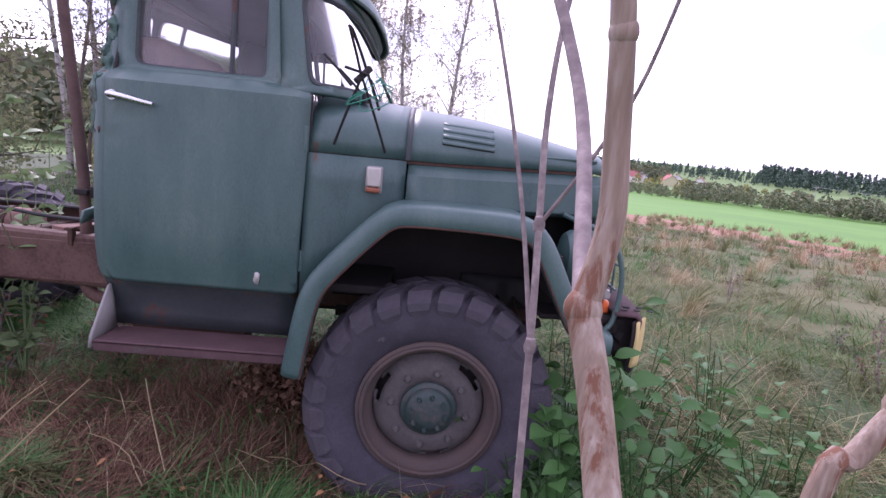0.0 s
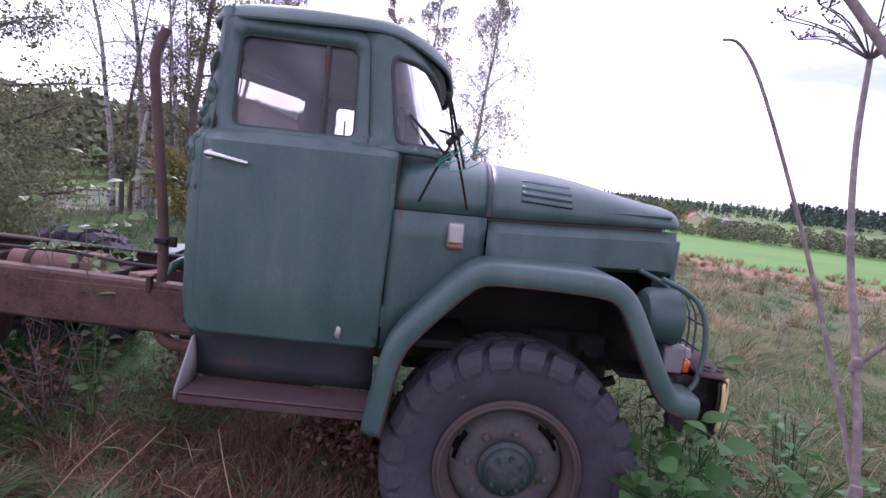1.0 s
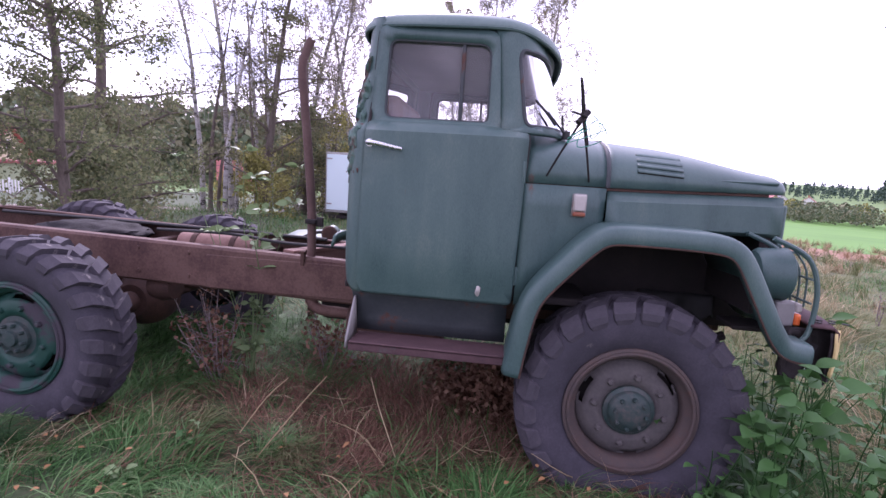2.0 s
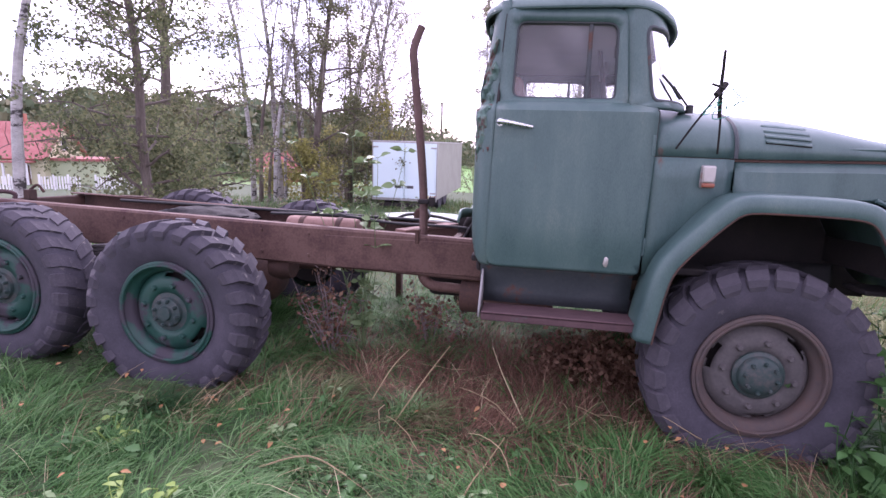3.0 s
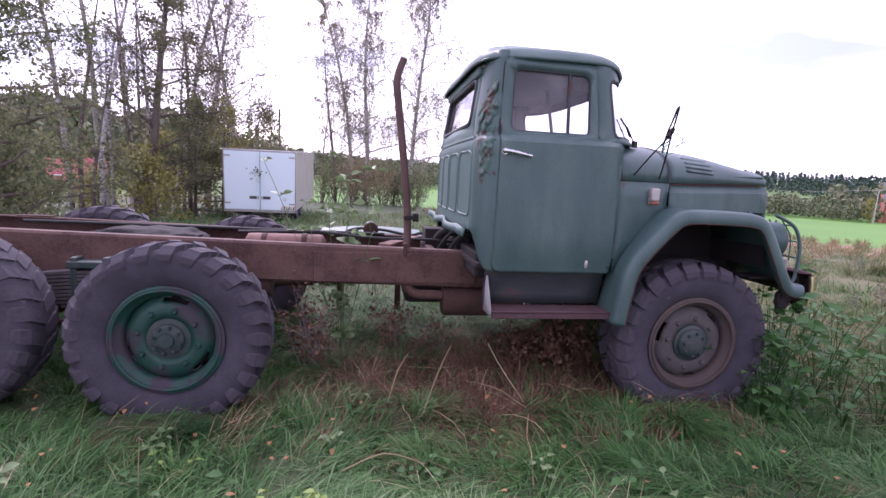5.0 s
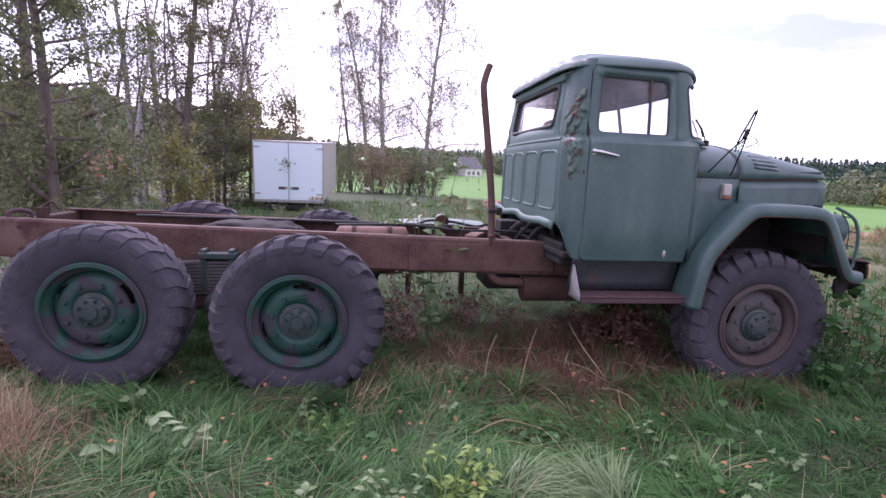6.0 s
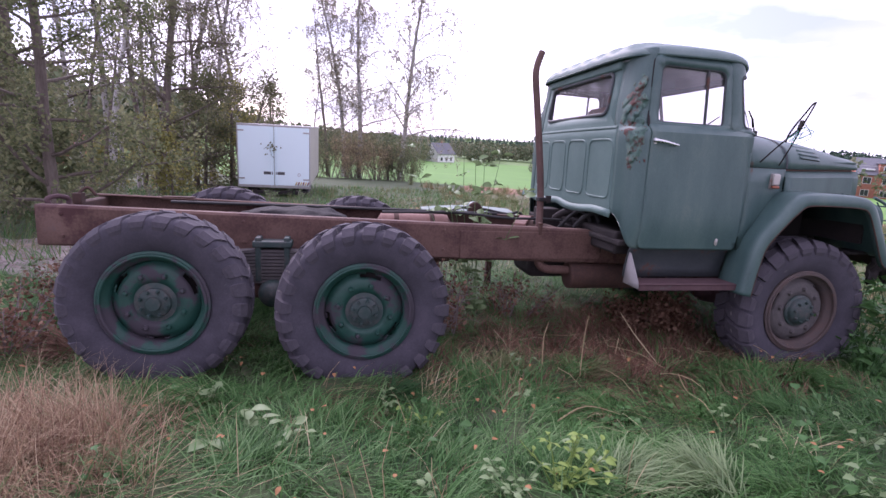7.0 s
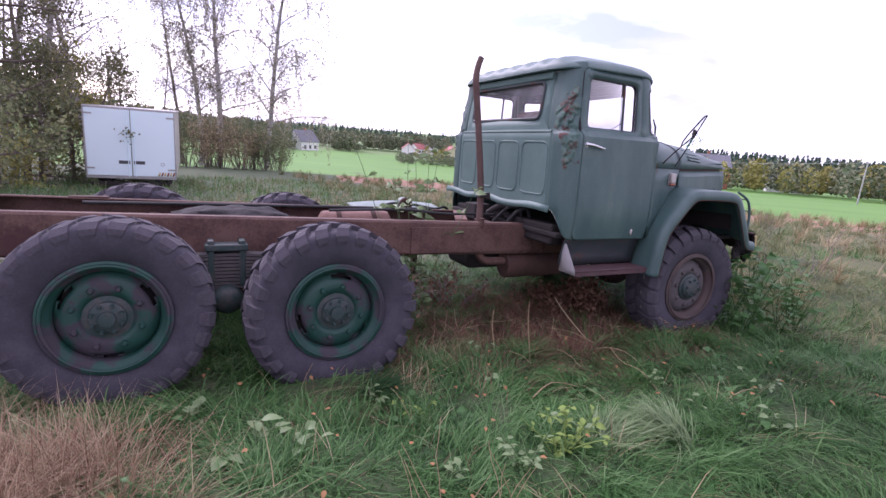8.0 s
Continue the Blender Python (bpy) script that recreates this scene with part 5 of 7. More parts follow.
def strands(name, x, y, length, width, lean, mat, label, z0=None, lean_dir=None, droop=0.6, category="grass", flat=0.0):
    """Many grass blades as one mesh: each rises, bends over and tapers to its tip."""
    n = len(x)
    z = ground_at(x, y) - 0.01 if z0 is None else z0
    a = rng.uniform(0, 2 * np.pi, n) if lean_dir is None else lean_dir
    dx, dy = np.cos(a), np.sin(a)
    face = a + np.pi / 2 + rng.normal(0, 0.6, n)
    sx, sy = np.cos(face) * width / 2, np.sin(face) * width / 2
    pts = np.empty((n, 7, 3), np.float32)
    up = np.sqrt(np.clip(1 - np.clip(lean, 0, 0.97) ** 2, 0.02, 1))
    prev = np.stack([x, y, z], 1)
    for s, (f, taper) in enumerate(((0.0, 1.0), (0.4, 0.9), (0.75, 0.6))):
        h, o = length * up * (f - droop * lean * f * f * 0.75), length * lean * (f * 0.55 + f * f * 0.55)
        c = np.stack([x + dx * o, y + dy * o, z + h], 1)
        pts[:, 2 * s] = c - np.stack([sx, sy, 0 * sx], 1) * taper
        pts[:, 2 * s + 1] = c + np.stack([sx, sy, 0 * sx], 1) * taper
    h, o = length * up * (1 - droop * lean * 0.95), length * lean * 1.1
    pts[:, 6] = np.stack([x + dx * o, y + dy * o, z + np.maximum(h, 0.01)], 1)
    base = (np.arange(n) * 7)[:, None]
    quads = (base + np.array([[0, 1, 3, 2]])).reshape(-1, 4), (base + np.array([[2, 3, 5, 4]])).reshape(-1, 4)
    tri = (base + np.array([[4, 5, 6]])).reshape(-1, 3)
    loops = np.concatenate([quads[0].ravel(), quads[1].ravel(), tri.ravel()])
    sizes = np.concatenate([np.full(2 * n, 4), np.full(n, 3)])
    me = bpy.data.meshes.new(name)
    me.vertices.add(7 * n)
    me.vertices.foreach_set("co", pts.ravel())
    me.loops.add(len(loops))
    me.loops.foreach_set("vertex_index", loops.astype(np.int32))
    me.polygons.add(len(sizes))
    me.polygons.foreach_set("loop_start", np.concatenate([[0], np.cumsum(sizes)[:-1]]).astype(np.int32))
    me.polygons.foreach_set("use_smooth", np.ones(len(sizes), bool))
    me.update(calc_edges=True)
    me.materials.append(mat)
    return tagged(new(name, me), label, category, kind="stuff")


def tufts(n_tufts, per, x0, x1, y0, y1, spread, keep=None):
    """Places of blades gathered in tufts within a rectangle; keep thins them by place."""
    cx, cy = rng.uniform(x0, x1, n_tufts), rng.uniform(y0, y1, n_tufts)
    if keep is not None:
        ok = rng.uniform(0, 1, n_tufts) < keep(cx, cy)
        cx, cy = cx[ok], cy[ok]
    k = len(cx)
    tuft_dir = np.array([3.2 * math.pi * noise.noise(Vector((a * 0.9, b * 0.9, 11.0))) for a, b in zip(cx, cy)]) + rng.normal(0, 0.5, k)
    i = np.repeat(np.arange(k), per)
    r, a = np.abs(rng.normal(0, spread, k * per)), rng.uniform(0, 2 * np.pi, k * per)
    x, y = cx[i] + r * np.cos(a), cy[i] + r * np.sin(a)
    return x, y, tuft_dir[i] + rng.normal(0, 0.7, k * per), i


def bump_at(cx, cy, sx, sy):
    return lambda x, y: np.exp(-(((x - cx) / sx) ** 2 + ((y - cy) / sy) ** 2))


dead_spot = bump_at(-1.15, 0.52, 1.1, 0.75)
red_spot = bump_at(-4.80, -1.08, 0.40, 0.40)


def patchy(x, y, scale, seed):
    return np.array([noise.noise(Vector((a * scale, b * scale, seed))) for a, b in zip(x, y)])


def inner_land(x, y):
    """1 beside the truck, fading to 0 at the edges of the lush grass."""
    f = lambda a, b, t: np.clip((t - a) / (b - a), 0, 1)
    return f(-7.6, -6.2, x) * f(2.2, 0.6, x) * f(-2.7, -1.7, y) * f(3.4, 2.2, y)


def wheels_clear(x, y):
    """Shorter grass close before the wheels."""
    d = np.minimum(np.hypot((x + 3.35) / 0.8, (y + 0.25) / 0.45), np.hypot((x + 4.5) / 0.8, (y + 0.1) / 0.45))
    return np.clip(d, 0.62, 1.0)


x, y, a, i = tufts(5700, 32, -7.6, 2.2, -2.7, 3.4, 0.085, lambda x, y: inner_land(x, y) * np.clip(0.95 - 0.9 * dead_spot(x, y) - 0.9 * red_spot(x, y) + 0.9 * patchy(x, y, 0.9, 3.0), 0.06, 1) * np.where(y > 2.0, 0.6, 1.0) * np.where(x > 0.9, 0.5, 1))
tall = rng.uniform(0, 1, i.max() + 1)[i]
ln = rng.uniform(0.07, 0.20, len(x)) * (0.6 + 0.9 * tall) * wheels_clear(x, y)
strands("green_grass", x, y, ln * 1.15, rng.uniform(0.0035, 0.0075, len(x)), np.clip(rng.normal(0.92, 0.08, len(x)) - 0.18 * (tall > 0.8), 0.2, 0.98), M_GRASS, "long lush green grass lying in swirls", lean_dir=a)
x, y, a, i = tufts(3600, 24, -7.6, 2.2, -2.7, 3.4, 0.09, lambda x, y: inner_land(x, y) * np.clip(1 - dead_spot(x, y) - red_spot(x, y), 0.04, 1))
ln = rng.uniform(0.04, 0.12, len(x)) * wheels_clear(x, y)
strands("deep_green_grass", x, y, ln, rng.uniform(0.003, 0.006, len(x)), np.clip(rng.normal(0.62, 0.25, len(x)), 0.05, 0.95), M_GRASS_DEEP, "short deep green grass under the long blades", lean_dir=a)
# longer tussocks, each combed over one way
cx, cy = rng.uniform(-6.8, 1.0, 190), rng.uniform(-2.0, 1.6, 190)
ok = (dead_spot(cx, cy) + red_spot(cx, cy)) < 0.45
cx, cy = cx[ok], cy[ok]
n = 130
r, b_ = np.abs(rng.normal(0, 0.055, len(cx) * n)), rng.uniform(0, 6.283, len(cx) * n)
x, y = np.repeat(cx, n) + r * np.cos(b_), np.repeat(cy, n) + r * np.sin(b_)
way = np.repeat(rng.uniform(0, 6.283, len(cx)), n) + rng.normal(0, 0.55, len(x))
strands("combed_grass", x, y, rng.uniform(0.16, 0.34, len(x)) * wheels_clear(x, y) * np.repeat(rng.uniform(0.55, 1.15, len(cx)), n), rng.uniform(0.0035, 0.0075, len(x)), np.clip(rng.normal(0.89, 0.08, len(x)), 0.4, 0.975), M_GRASS, "long green tussocks combed over by rain", lean_dir=way, droop=0.75)
# brown matted patches between the green
x, y, a, i = tufts(900, 26, -6.5, 1.0, -2.0, 1.0, 0.11, lambda x, y: np.clip(2.4 * patchy(x, y, 1.1, 21.0) - 0.10, 0, 1))
strands("matted_brown_grass", x, y, rng.uniform(0.08, 0.24, len(x)), rng.uniform(0.002, 0.0045, len(x)), np.clip(rng.normal(0.92, 0.07, len(x)), 0.5, 0.98), M_DEAD, "matted brown grass between green tufts", lean_dir=a)
x, y, a, i = tufts(900, 18, -8.0, 3.0, -2.0, 5.0, 0.13, lambda x, y: np.clip(0.25 + 0.55 * dead_spot(x, y) + 0.5 * red_spot(x, y) + 0.4 * (x > 0.8) + 0.8 * patchy(x, y, 1.3, 9.0), 0.03, 1))
strands("straw", x, y, rng.uniform(0.12, 0.42, len(x)), rng.uniform(0.002, 0.005, len(x)), np.clip(rng.normal(0.86, 0.14, len(x)), 0.3, 0.98), M_STRAW, "pale dry straw among the green grass", lean_dir=a + rng.normal(0, 0.7, len(a)))
x, y, a, i = tufts(2200, 26, -3.0, 0.4, -0.6, 2.4, 0.10, lambda x, y: np.clip(1.3 * dead_spot(x, y), 0, 1))
strands("dead_grass", x, y, rng.uniform(0.08, 0.26, len(x)), rng.uniform(0.003, 0.007, len(x)), np.clip(rng.normal(0.82, 0.16, len(x)), 0.2, 0.98), M_DEAD, "red-brown dead grass under the cab", lean_dir=a)
x, y, a, i = tufts(380, 50, -6.0, -4.1, -2.2, -0.2, 0.08, lambda x, y: np.clip(1.25 * red_spot(x, y), 0, 1))
strands("dry_red_grass", x, y, rng.uniform(0.22, 0.58, len(x)), rng.uniform(0.0012, 0.003, len(x)), np.clip(rng.normal(0.66, 0.2, len(x)), 0.1, 0.95), M_PINKGRASS, "tall dry pinkish-brown grass clump", lean_dir=a + rng.normal(0, 0.9, len(a)))
x, y, a, i = tufts(500, 18, -5.9, -4.2, -2.2, -0.2, 0.12, lambda x, y: np.clip(1.2 * red_spot(x, y), 0, 1))
strands("dry_brown_grass", x, y, rng.uniform(0.15, 0.4, len(x)), rng.uniform(0.002, 0.005, len(x)), np.clip(rng.normal(0.6, 0.22, len(x)), 0.05, 0.95), M_DEAD, "brown undergrowth of the dry clump", lean_dir=a)
# meadow to the right and behind
x, y, a, i = tufts(1500, 14, -11, 6, -7, 4, 0.16)
strands("rough_grass", x, y, rng.uniform(0.1, 0.3, len(x)), rng.uniform(0.005, 0.009, len(x)), np.clip(rng.normal(0.8, 0.15, len(x)), 0.2, 0.97), M_GRASS, "rough green grass round the truck", lean_dir=a)
x, y, a, i = tufts(1500, 46, 0.9, 17, -1.6, 20, 0.17, lambda x, y: np.clip(9.0 / (3 + x + y), 0.12, 1))
far_ = 1 + 0.05 * np.hypot(x, y)
tall = rng.uniform(0, 1, i.max() + 1)[i]
strands("meadow_grass", x, y, rng.uniform(0.18, 0.42, len(x)) * (0.6 + 0.7 * tall), rng.uniform(0.004, 0.008, len(x)) * far_, np.clip(rng.normal(0.84, 0.14, len(x)), 0.2, 0.97), M_MEADOWGRASS, "rank olive and straw-coloured meadow grass lying in tussocks", lean_dir=a)
x, y, a, i = tufts(620, 44, 0.9, 5.5, -1.6, 6.5, 0.15)
strands("tangled_meadow_grass", x, y, rng.uniform(0.12, 0.34, len(x)), rng.uniform(0.003, 0.007, len(x)), np.clip(rng.normal(0.88, 0.1, len(x)), 0.3, 0.97), M_MEADOWGRASS, "tangled olive-brown grass in the near meadow", lean_dir=a)
x, y, a, i = tufts(2000, 32, 0.9, 18, -1.6, 20, 0.18, lambda x, y: np.clip(9.0 / (3 + x + y), 0.12, 1) * np.clip(0.6 + 1.4 * patchy(x, y, 0.5, 31.0), 0.05, 1))
far_ = 1 + 0.05 * np.hypot(x, y)
strands("meadow_green", x, y, rng.uniform(0.12, 0.34, len(x)), rng.uniform(0.005, 0.009, len(x)) * far_, np.clip(rng.normal(0.72, 0.2, len(x)), 0.1, 0.96), M_GRASS, "green patches in the meadow", lean_dir=a)
x, y, a, i = tufts(560, 22, 0.9, 22, -1.0, 26, 0.2, lambda x, y: np.clip(9.0 / (3 + x + y), 0.12, 1) * np.clip(0.5 + 1.6 * patchy(x, y, 0.4, 41.0), 0.05, 1))
far_ = 1 + 0.06 * np.hypot(x, y)
strands("meadow_straw", x, y, rng.uniform(0.2, 0.5, len(x)), rng.uniform(0.003, 0.006, len(x)) * far_, np.clip(rng.normal(0.6, 0.25, len(x)), 0.1, 0.97), M_STRAW, "pale straw standing in the meadow", lean_dir=a)
for name_, mat_, n_, lab_ in (("straw_tussock", M_STRAW, 230, "pale straw tussocks standing in the meadow"), ("olive_tussock", M_MEADOWGRASS, 700, "rank olive tussocks in the meadow"), ("pink_tussock", M_PINKGRASS, 420, "reddish seed-headed tussocks in the far meadow")):
    low = 12.0 if mat_ is M_PINKGRASS else 1.6
    x, y, a, i = tufts(n_, 54, low * 0.4, 26, -1.0, 34, 0.11, lambda x, y: np.where(np.hypot(x, y) > low, np.clip(14.0 / (3 + x + y), 0.15, 1), 0.0))
    far_ = 1 + 0.06 * np.hypot(x, y)
    strands(name_, x, y, rng.uniform(0.22, 0.55, len(x)) * (1.0 + 0.3 * rng.uniform(0, 1, i.max() + 1)[i]), rng.uniform(0.004, 0.008, len(x)) * far_, np.clip(rng.normal(0.62, 0.22, len(x)), 0.1, 0.96), mat_, lab_, lean_dir=a)
x, y, a, i = tufts(3000, 12, -16, 3, 3.2, 24, 0.2, lambda x, y: np.clip(10.0 / (4 + y), 0.15, 1))
far_ = 1 + 0.05 * y
strands("rear_grass", x, y, rng.uniform(0.15, 0.36, len(x)), rng.uniform(0.006, 0.010, len(x)) * far_, np.clip(rng.normal(0.6, 0.25, len(x)), 0.1, 0.96), M_GRASS, "rough green grass behind the truck", lean_dir=a)
x, y, a, i = tufts(2400, 12, -16, 3, 2.5, 24, 0.2, lambda x, y: np.clip(10.0 / (4 + y), 0.15, 1) * np.where(x < -6, 0.7, 1))
far_ = 1 + 0.05 * y
strands("rear_straw", x, y, rng.uniform(0.18, 0.45, len(x)), rng.uniform(0.005, 0.009, len(x)) * far_, np.clip(rng.normal(0.6, 0.25, len(x)), 0.1, 0.96), M_MEADOWGRASS, "dry straw behind the truck", lean_dir=a)

# ---- plants ----


def cards(points, size, normals=None, ratio=0.6, curl=0.25):
    """Small leaf blades, four corners each, about the given points: arrays of corners and quads."""
    n = len(points)
    a = rng.normal(0, 1, (n, 3))
    a /= np.linalg.norm(a, axis=1, keepdims=True)
    b = rng.normal(0, 1, (n, 3)) if normals is None else np.cross(a, normals)
    b -= a * (a * b).sum(1, keepdims=True)
    b /= np.linalg.norm(b, axis=1, keepdims=True) + 1e-9
    c = np.cross(a, b)
    s = np.broadcast_to(np.asarray(size, float), (n,))[:, None]
    v = np.stack([points - a * s / 2, points + b * s * ratio / 2 + c * s * curl * 0.3, points + a * s / 2, points - b * s * ratio / 2 + c * s * curl * 0.3], 1)
    return v


def sheet_mesh(name, quads, mat):
    """A mesh of loose four-cornered leaves."""
    n = len(quads)
    me = bpy.data.meshes.new(name)
    me.vertices.add(4 * n)
    me.vertices.foreach_set("co", np.ascontiguousarray(quads, np.float32).ravel())
    me.loops.add(4 * n)
    me.loops.foreach_set("vertex_index", np.arange(4 * n, dtype=np.int32))
    me.polygons.add(n)
    me.polygons.foreach_set("loop_start", np.arange(0, 4 * n, 4, dtype=np.int32))
    me.update(calc_edges=True)
    me.materials.append(mat)
    return me


def under(parent, ob):
    ob.parent = parent
    ob.matrix_parent_inverse = WORLD_OF[parent.name].inverted()
    WORLD_OF[ob.name] = Matrix.Identity(4)
    return ob


def limb(start, way, length, wobble, steps, sag=0.0):
    p, d, out = Vector(start), Vector(way).normalized(), [Vector(start)]
    for k in range(steps):
        d = (d + Vector((random.gauss(0, wobble), random.gauss(0, wobble), random.gauss(0, wobble) - sag * (k + 1) / steps))).normalized()
        p = p + d * length / steps
        out.append(p.copy())
    return out


def tree(name, at, height, label, kind="broad", spread=0.32, bare=0.25, leaves=5000, leaf=0.11, bark=None, crown=None, lean=(0, 0), limbs=16, group="", taper=1.0, girth=1.0):
    """A tapered trunk with limbs and twigs, and a crown of many small leaves with gaps."""
    at = Vector((at[0], at[1], ground_z(at[0], at[1]) - 0.05))
    t = thing(name, at, label, "tree", group)
    bm = bmesh.new()
    birch = kind == "birch"
    r0 = height * girth * (0.011 if birch else 0.016)
    trunk = limb(at, (lean[0], lean[1], 1), height, 0.035, 14)
    tube(bm, trunk, r0, r0 * 0.12, 8)
    spots = []
    for k in range(limbs):
        f = bare + (0.97 - bare) * (k + random.random() * 0.6) / limbs
        i = min(13, int(f * 14))
        base = trunk[i].lerp(trunk[i + 1], f * 14 - i)
        az = k * 2.4 + random.uniform(-0.5, 0.5)
        rise = random.uniform(0.5, 1.1) if birch else random.uniform(0.05, 0.7)
        ln = height * spread * (1.15 - taper * f) * random.uniform(0.7, 1.25) / (0.85 - bare * 0.5) + 0.06 * height * (1 - f)
        path = limb(base, (math.cos(az), math.sin(az), rise), ln, 0.12, 6, 0.12 if birch else 0.05)
        tube(bm, path, r0 * 0.36 * (1.1 - f), r0 * 0.06, 5, False)
        for j in range(2, 7):
            for _ in range(3 if birch else 2):
                w = Vector((random.gauss(0, 1), random.gauss(0, 1), random.gauss(-0.2, 0.5) if birch else random.gauss(0.25, 0.6)))
                tw = limb(path[j], w, ln * random.uniform(0.18, 0.42), 0.16, 4, 0.55 if birch else 0.05)
                tube(bm, tw, r0 * 0.085, r0 * 0.03, 3, False)
                spots += tw[1:]
                if birch:
                    hang = limb(tw[-1], (random.gauss(0, 0.15), random.gauss(0, 0.15), -1), ln * random.uniform(0.2, 0.5), 0.05, 4)
                    tube(bm, hang, r0 * 0.04, r0 * 0.025, 3, False)
                    spots += hang
    part("trunk", bm, bark or (M_BIRCH if birch else M_BARK), t, recalc=False)
    s = np.array([tuple(p) for p in spots])
    if not birch:
        s = s[rng.uniform(0, 1, len(s)) < 0.42]
    pick = s[rng.integers(0, len(s), leaves)]
    if not birch:
        pick = pick + rng.normal(0, leaf * 1.5, pick.shape)
    else:
        pick = pick + rng.normal(0, leaf * 0.8, pick.shape)
    under(t, new("crown", sheet_mesh("crown", cards(pick, leaf * rng.uniform(0.6, 1.3, leaves)), crown or (M_CROWN_BIRCH if birch else M_CROWN))))
    return t


def shrub(name, at, height, width, label, leaves, leaf, mat, stems=14, bark=None, category="shrub", group="", base_z=None):
    """A bush of thin stems from one root, with leaves along them."""
    at = Vector((at[0], at[1], ground_z(at[0], at[1]) - 0.03 if base_z is None else base_z))
    t = thing(name, at, label, category, group)
    bm, spots = bmesh.new(), []
    for k in range(stems):
        az = random.uniform(0, 2 * math.pi)
        out = random.uniform(0.05, 1.0)
        foot = at + Vector((math.cos(az), math.sin(az), 0)) * width * 0.25 * out
        path = limb(foot, (math.cos(az) * out * width / height, math.sin(az) * out * width / height, 1.1), height * random.uniform(0.6, 1.05), 0.10, 6)
        tube(bm, path, 0.006 * height + 0.002, 0.002, 4, False)
        spots += path[1:]
        for j in (2, 3, 4, 5):
            tw = limb(path[j], (random.gauss(0, 1), random.gauss(0, 1), 0.5), height * random.uniform(0.12, 0.28), 0.15, 3)
            tube(bm, tw, 0.003 * height + 0.001, 0.0015, 3, False)
            spots += tw
    part("stem", bm, bark or M_BARK, t, recalc=False)
    s = np.array([tuple(p) for p in spots])
    pick = s[rng.integers(0, len(s), leaves)] + rng.normal(0, leaf * 0.9, (leaves, 3))
    under(t, new("foliage", sheet_mesh("foliage", cards(pick, leaf * rng.uniform(0.6, 1.3, leaves)), mat)))
    return t


def leaf_blade(bm, foot, way, length, width, up=Vector((0, 0, 1)), lobes=False, fold=0.25):
    """One broad leaf with a folded midrib, from its foot along a way."""
    way = Vector(way).normalized()
    side_ = way.cross(up).normalized()
    nrm = side_.cross(way)
    prev = None
    steps = 7
    for k in range(steps + 1):
        u = k / steps
        w = width * 0.5 * (math.sin(math.pi * min(1, u * 1.02 + 0.02)) ** 0.7) * (1.15 - 0.5 * u)
        if lobes and k % 2:
            w *= 0.72
        mid = Vector(foot) + way * length * u - up * length * 0.35 * u * u
        row = [bm.verts.new(mid - side_ * w + nrm * w * fold), bm.verts.new(mid), bm.verts.new(mid + side_ * w + nrm * w * fold)]
        if prev:
            for i in (0, 1):
                bm.faces.new((prev[i], prev[i + 1], row[i + 1], row[i]))
        prev = row


def broad_weed(at, height, label, leaves, size, mat, stems=3, name="leafy_weed", group="", lobes=True, spread=0.5, tilt=0.35):
    """A weed with thick stems and separate broad leaves."""
    at = Vector((at[0], at[1], ground_z(at[0], at[1]) - 0.02))
    t = thing(name, at, label, "weed", group)
    paths = []
    for k in range(stems):
        a = random.uniform(0, 6.28)
        p = limb(at + Vector((random.uniform(-0.03, 0.03), random.uniform(-0.03, 0.03), 0)), (spread * math.cos(a), spread * math.sin(a), 1.4), height * random.uniform(0.75, 1.05), 0.08, 6)
        paths.append(p)
        part("stem", rod(p, 0.0042, 0.002, 6), mat, t)
    for k in range(leaves):
        p = random.choice(paths)
        i = random.randint(1, 6)
        a = random.uniform(0, 6.28)
        d = Vector((math.cos(a), math.sin(a), random.uniform(0.1, 0.7)))
        foot = p[i] + d * size * 0.35
        bm = bmesh.new()
        tube(bm, [p[i], foot], 0.003, 0.002, 4, False)
        s = size * random.uniform(0.65, 1.2)
        leaf_blade(bm, foot, d, s, s * (0.82 if lobes or size > 0.1 else 0.6), Vector((random.gauss(0, tilt), random.gauss(0, tilt), 1)).normalized(), lobes)
        part("leaf", bm, mat, t, recalc=False)
    return t


# the leafy weeds in front of the wheel
for x, y, h, n, sz, heart in ((0.62, 0.02, 0.80, 34, 0.135, 1), (0.80, 0.25, 0.86, 36, 0.130, 1), (0.52, -0.22, 0.60, 28, 0.135, 1), (0.95, -0.02, 0.70, 28, 0.125, 0), (0.40, 0.05, 0.50, 22, 0.115, 1), (0.72, 0.62, 0.78, 30, 0.125, 1), (1.05, 0.45, 0.66, 26, 0.115, 0), (0.32, -0.30, 0.36, 16, 0.105, 1), (0.85, -0.35, 0.56, 24, 0.120, 1), (1.3, 0.2, 0.62, 28, 0.115, 0), (1.2, -0.3, 0.50, 20, 0.110, 1), (1.6, 0.5, 0.58, 24, 0.105, 0), (1.5, -0.1, 0.5, 20, 0.100, 0), (1.9, 0.2, 0.55, 22, 0.100, 0), (1.4, 0.9, 0.5, 22, 0.095, 0), (2.0, 1.1, 0.5, 19, 0.095, 0)):
    broad_weed((x, y), h * 1.12, "leafy green weed beside the front wheel", int(n * 1.35), sz * 0.76, M_LEAF, 6, group="weeds by the wheel", name="leafy_weed", lobes=not heart, spread=0.42, tilt=0.7)
broad_weed((0.70, -0.28), 0.78, "tall green weed with heart-shaped leaves", 18, 0.11, M_LEAF, 2, "tall_weed", lobes=False)
broad_weed((-3.98, -0.90), 0.20, "low weed with pale broad leaves", 9, 0.10, M_LEAF_PALE, 3, "pale_weed", "pale weeds", False, 1.4)
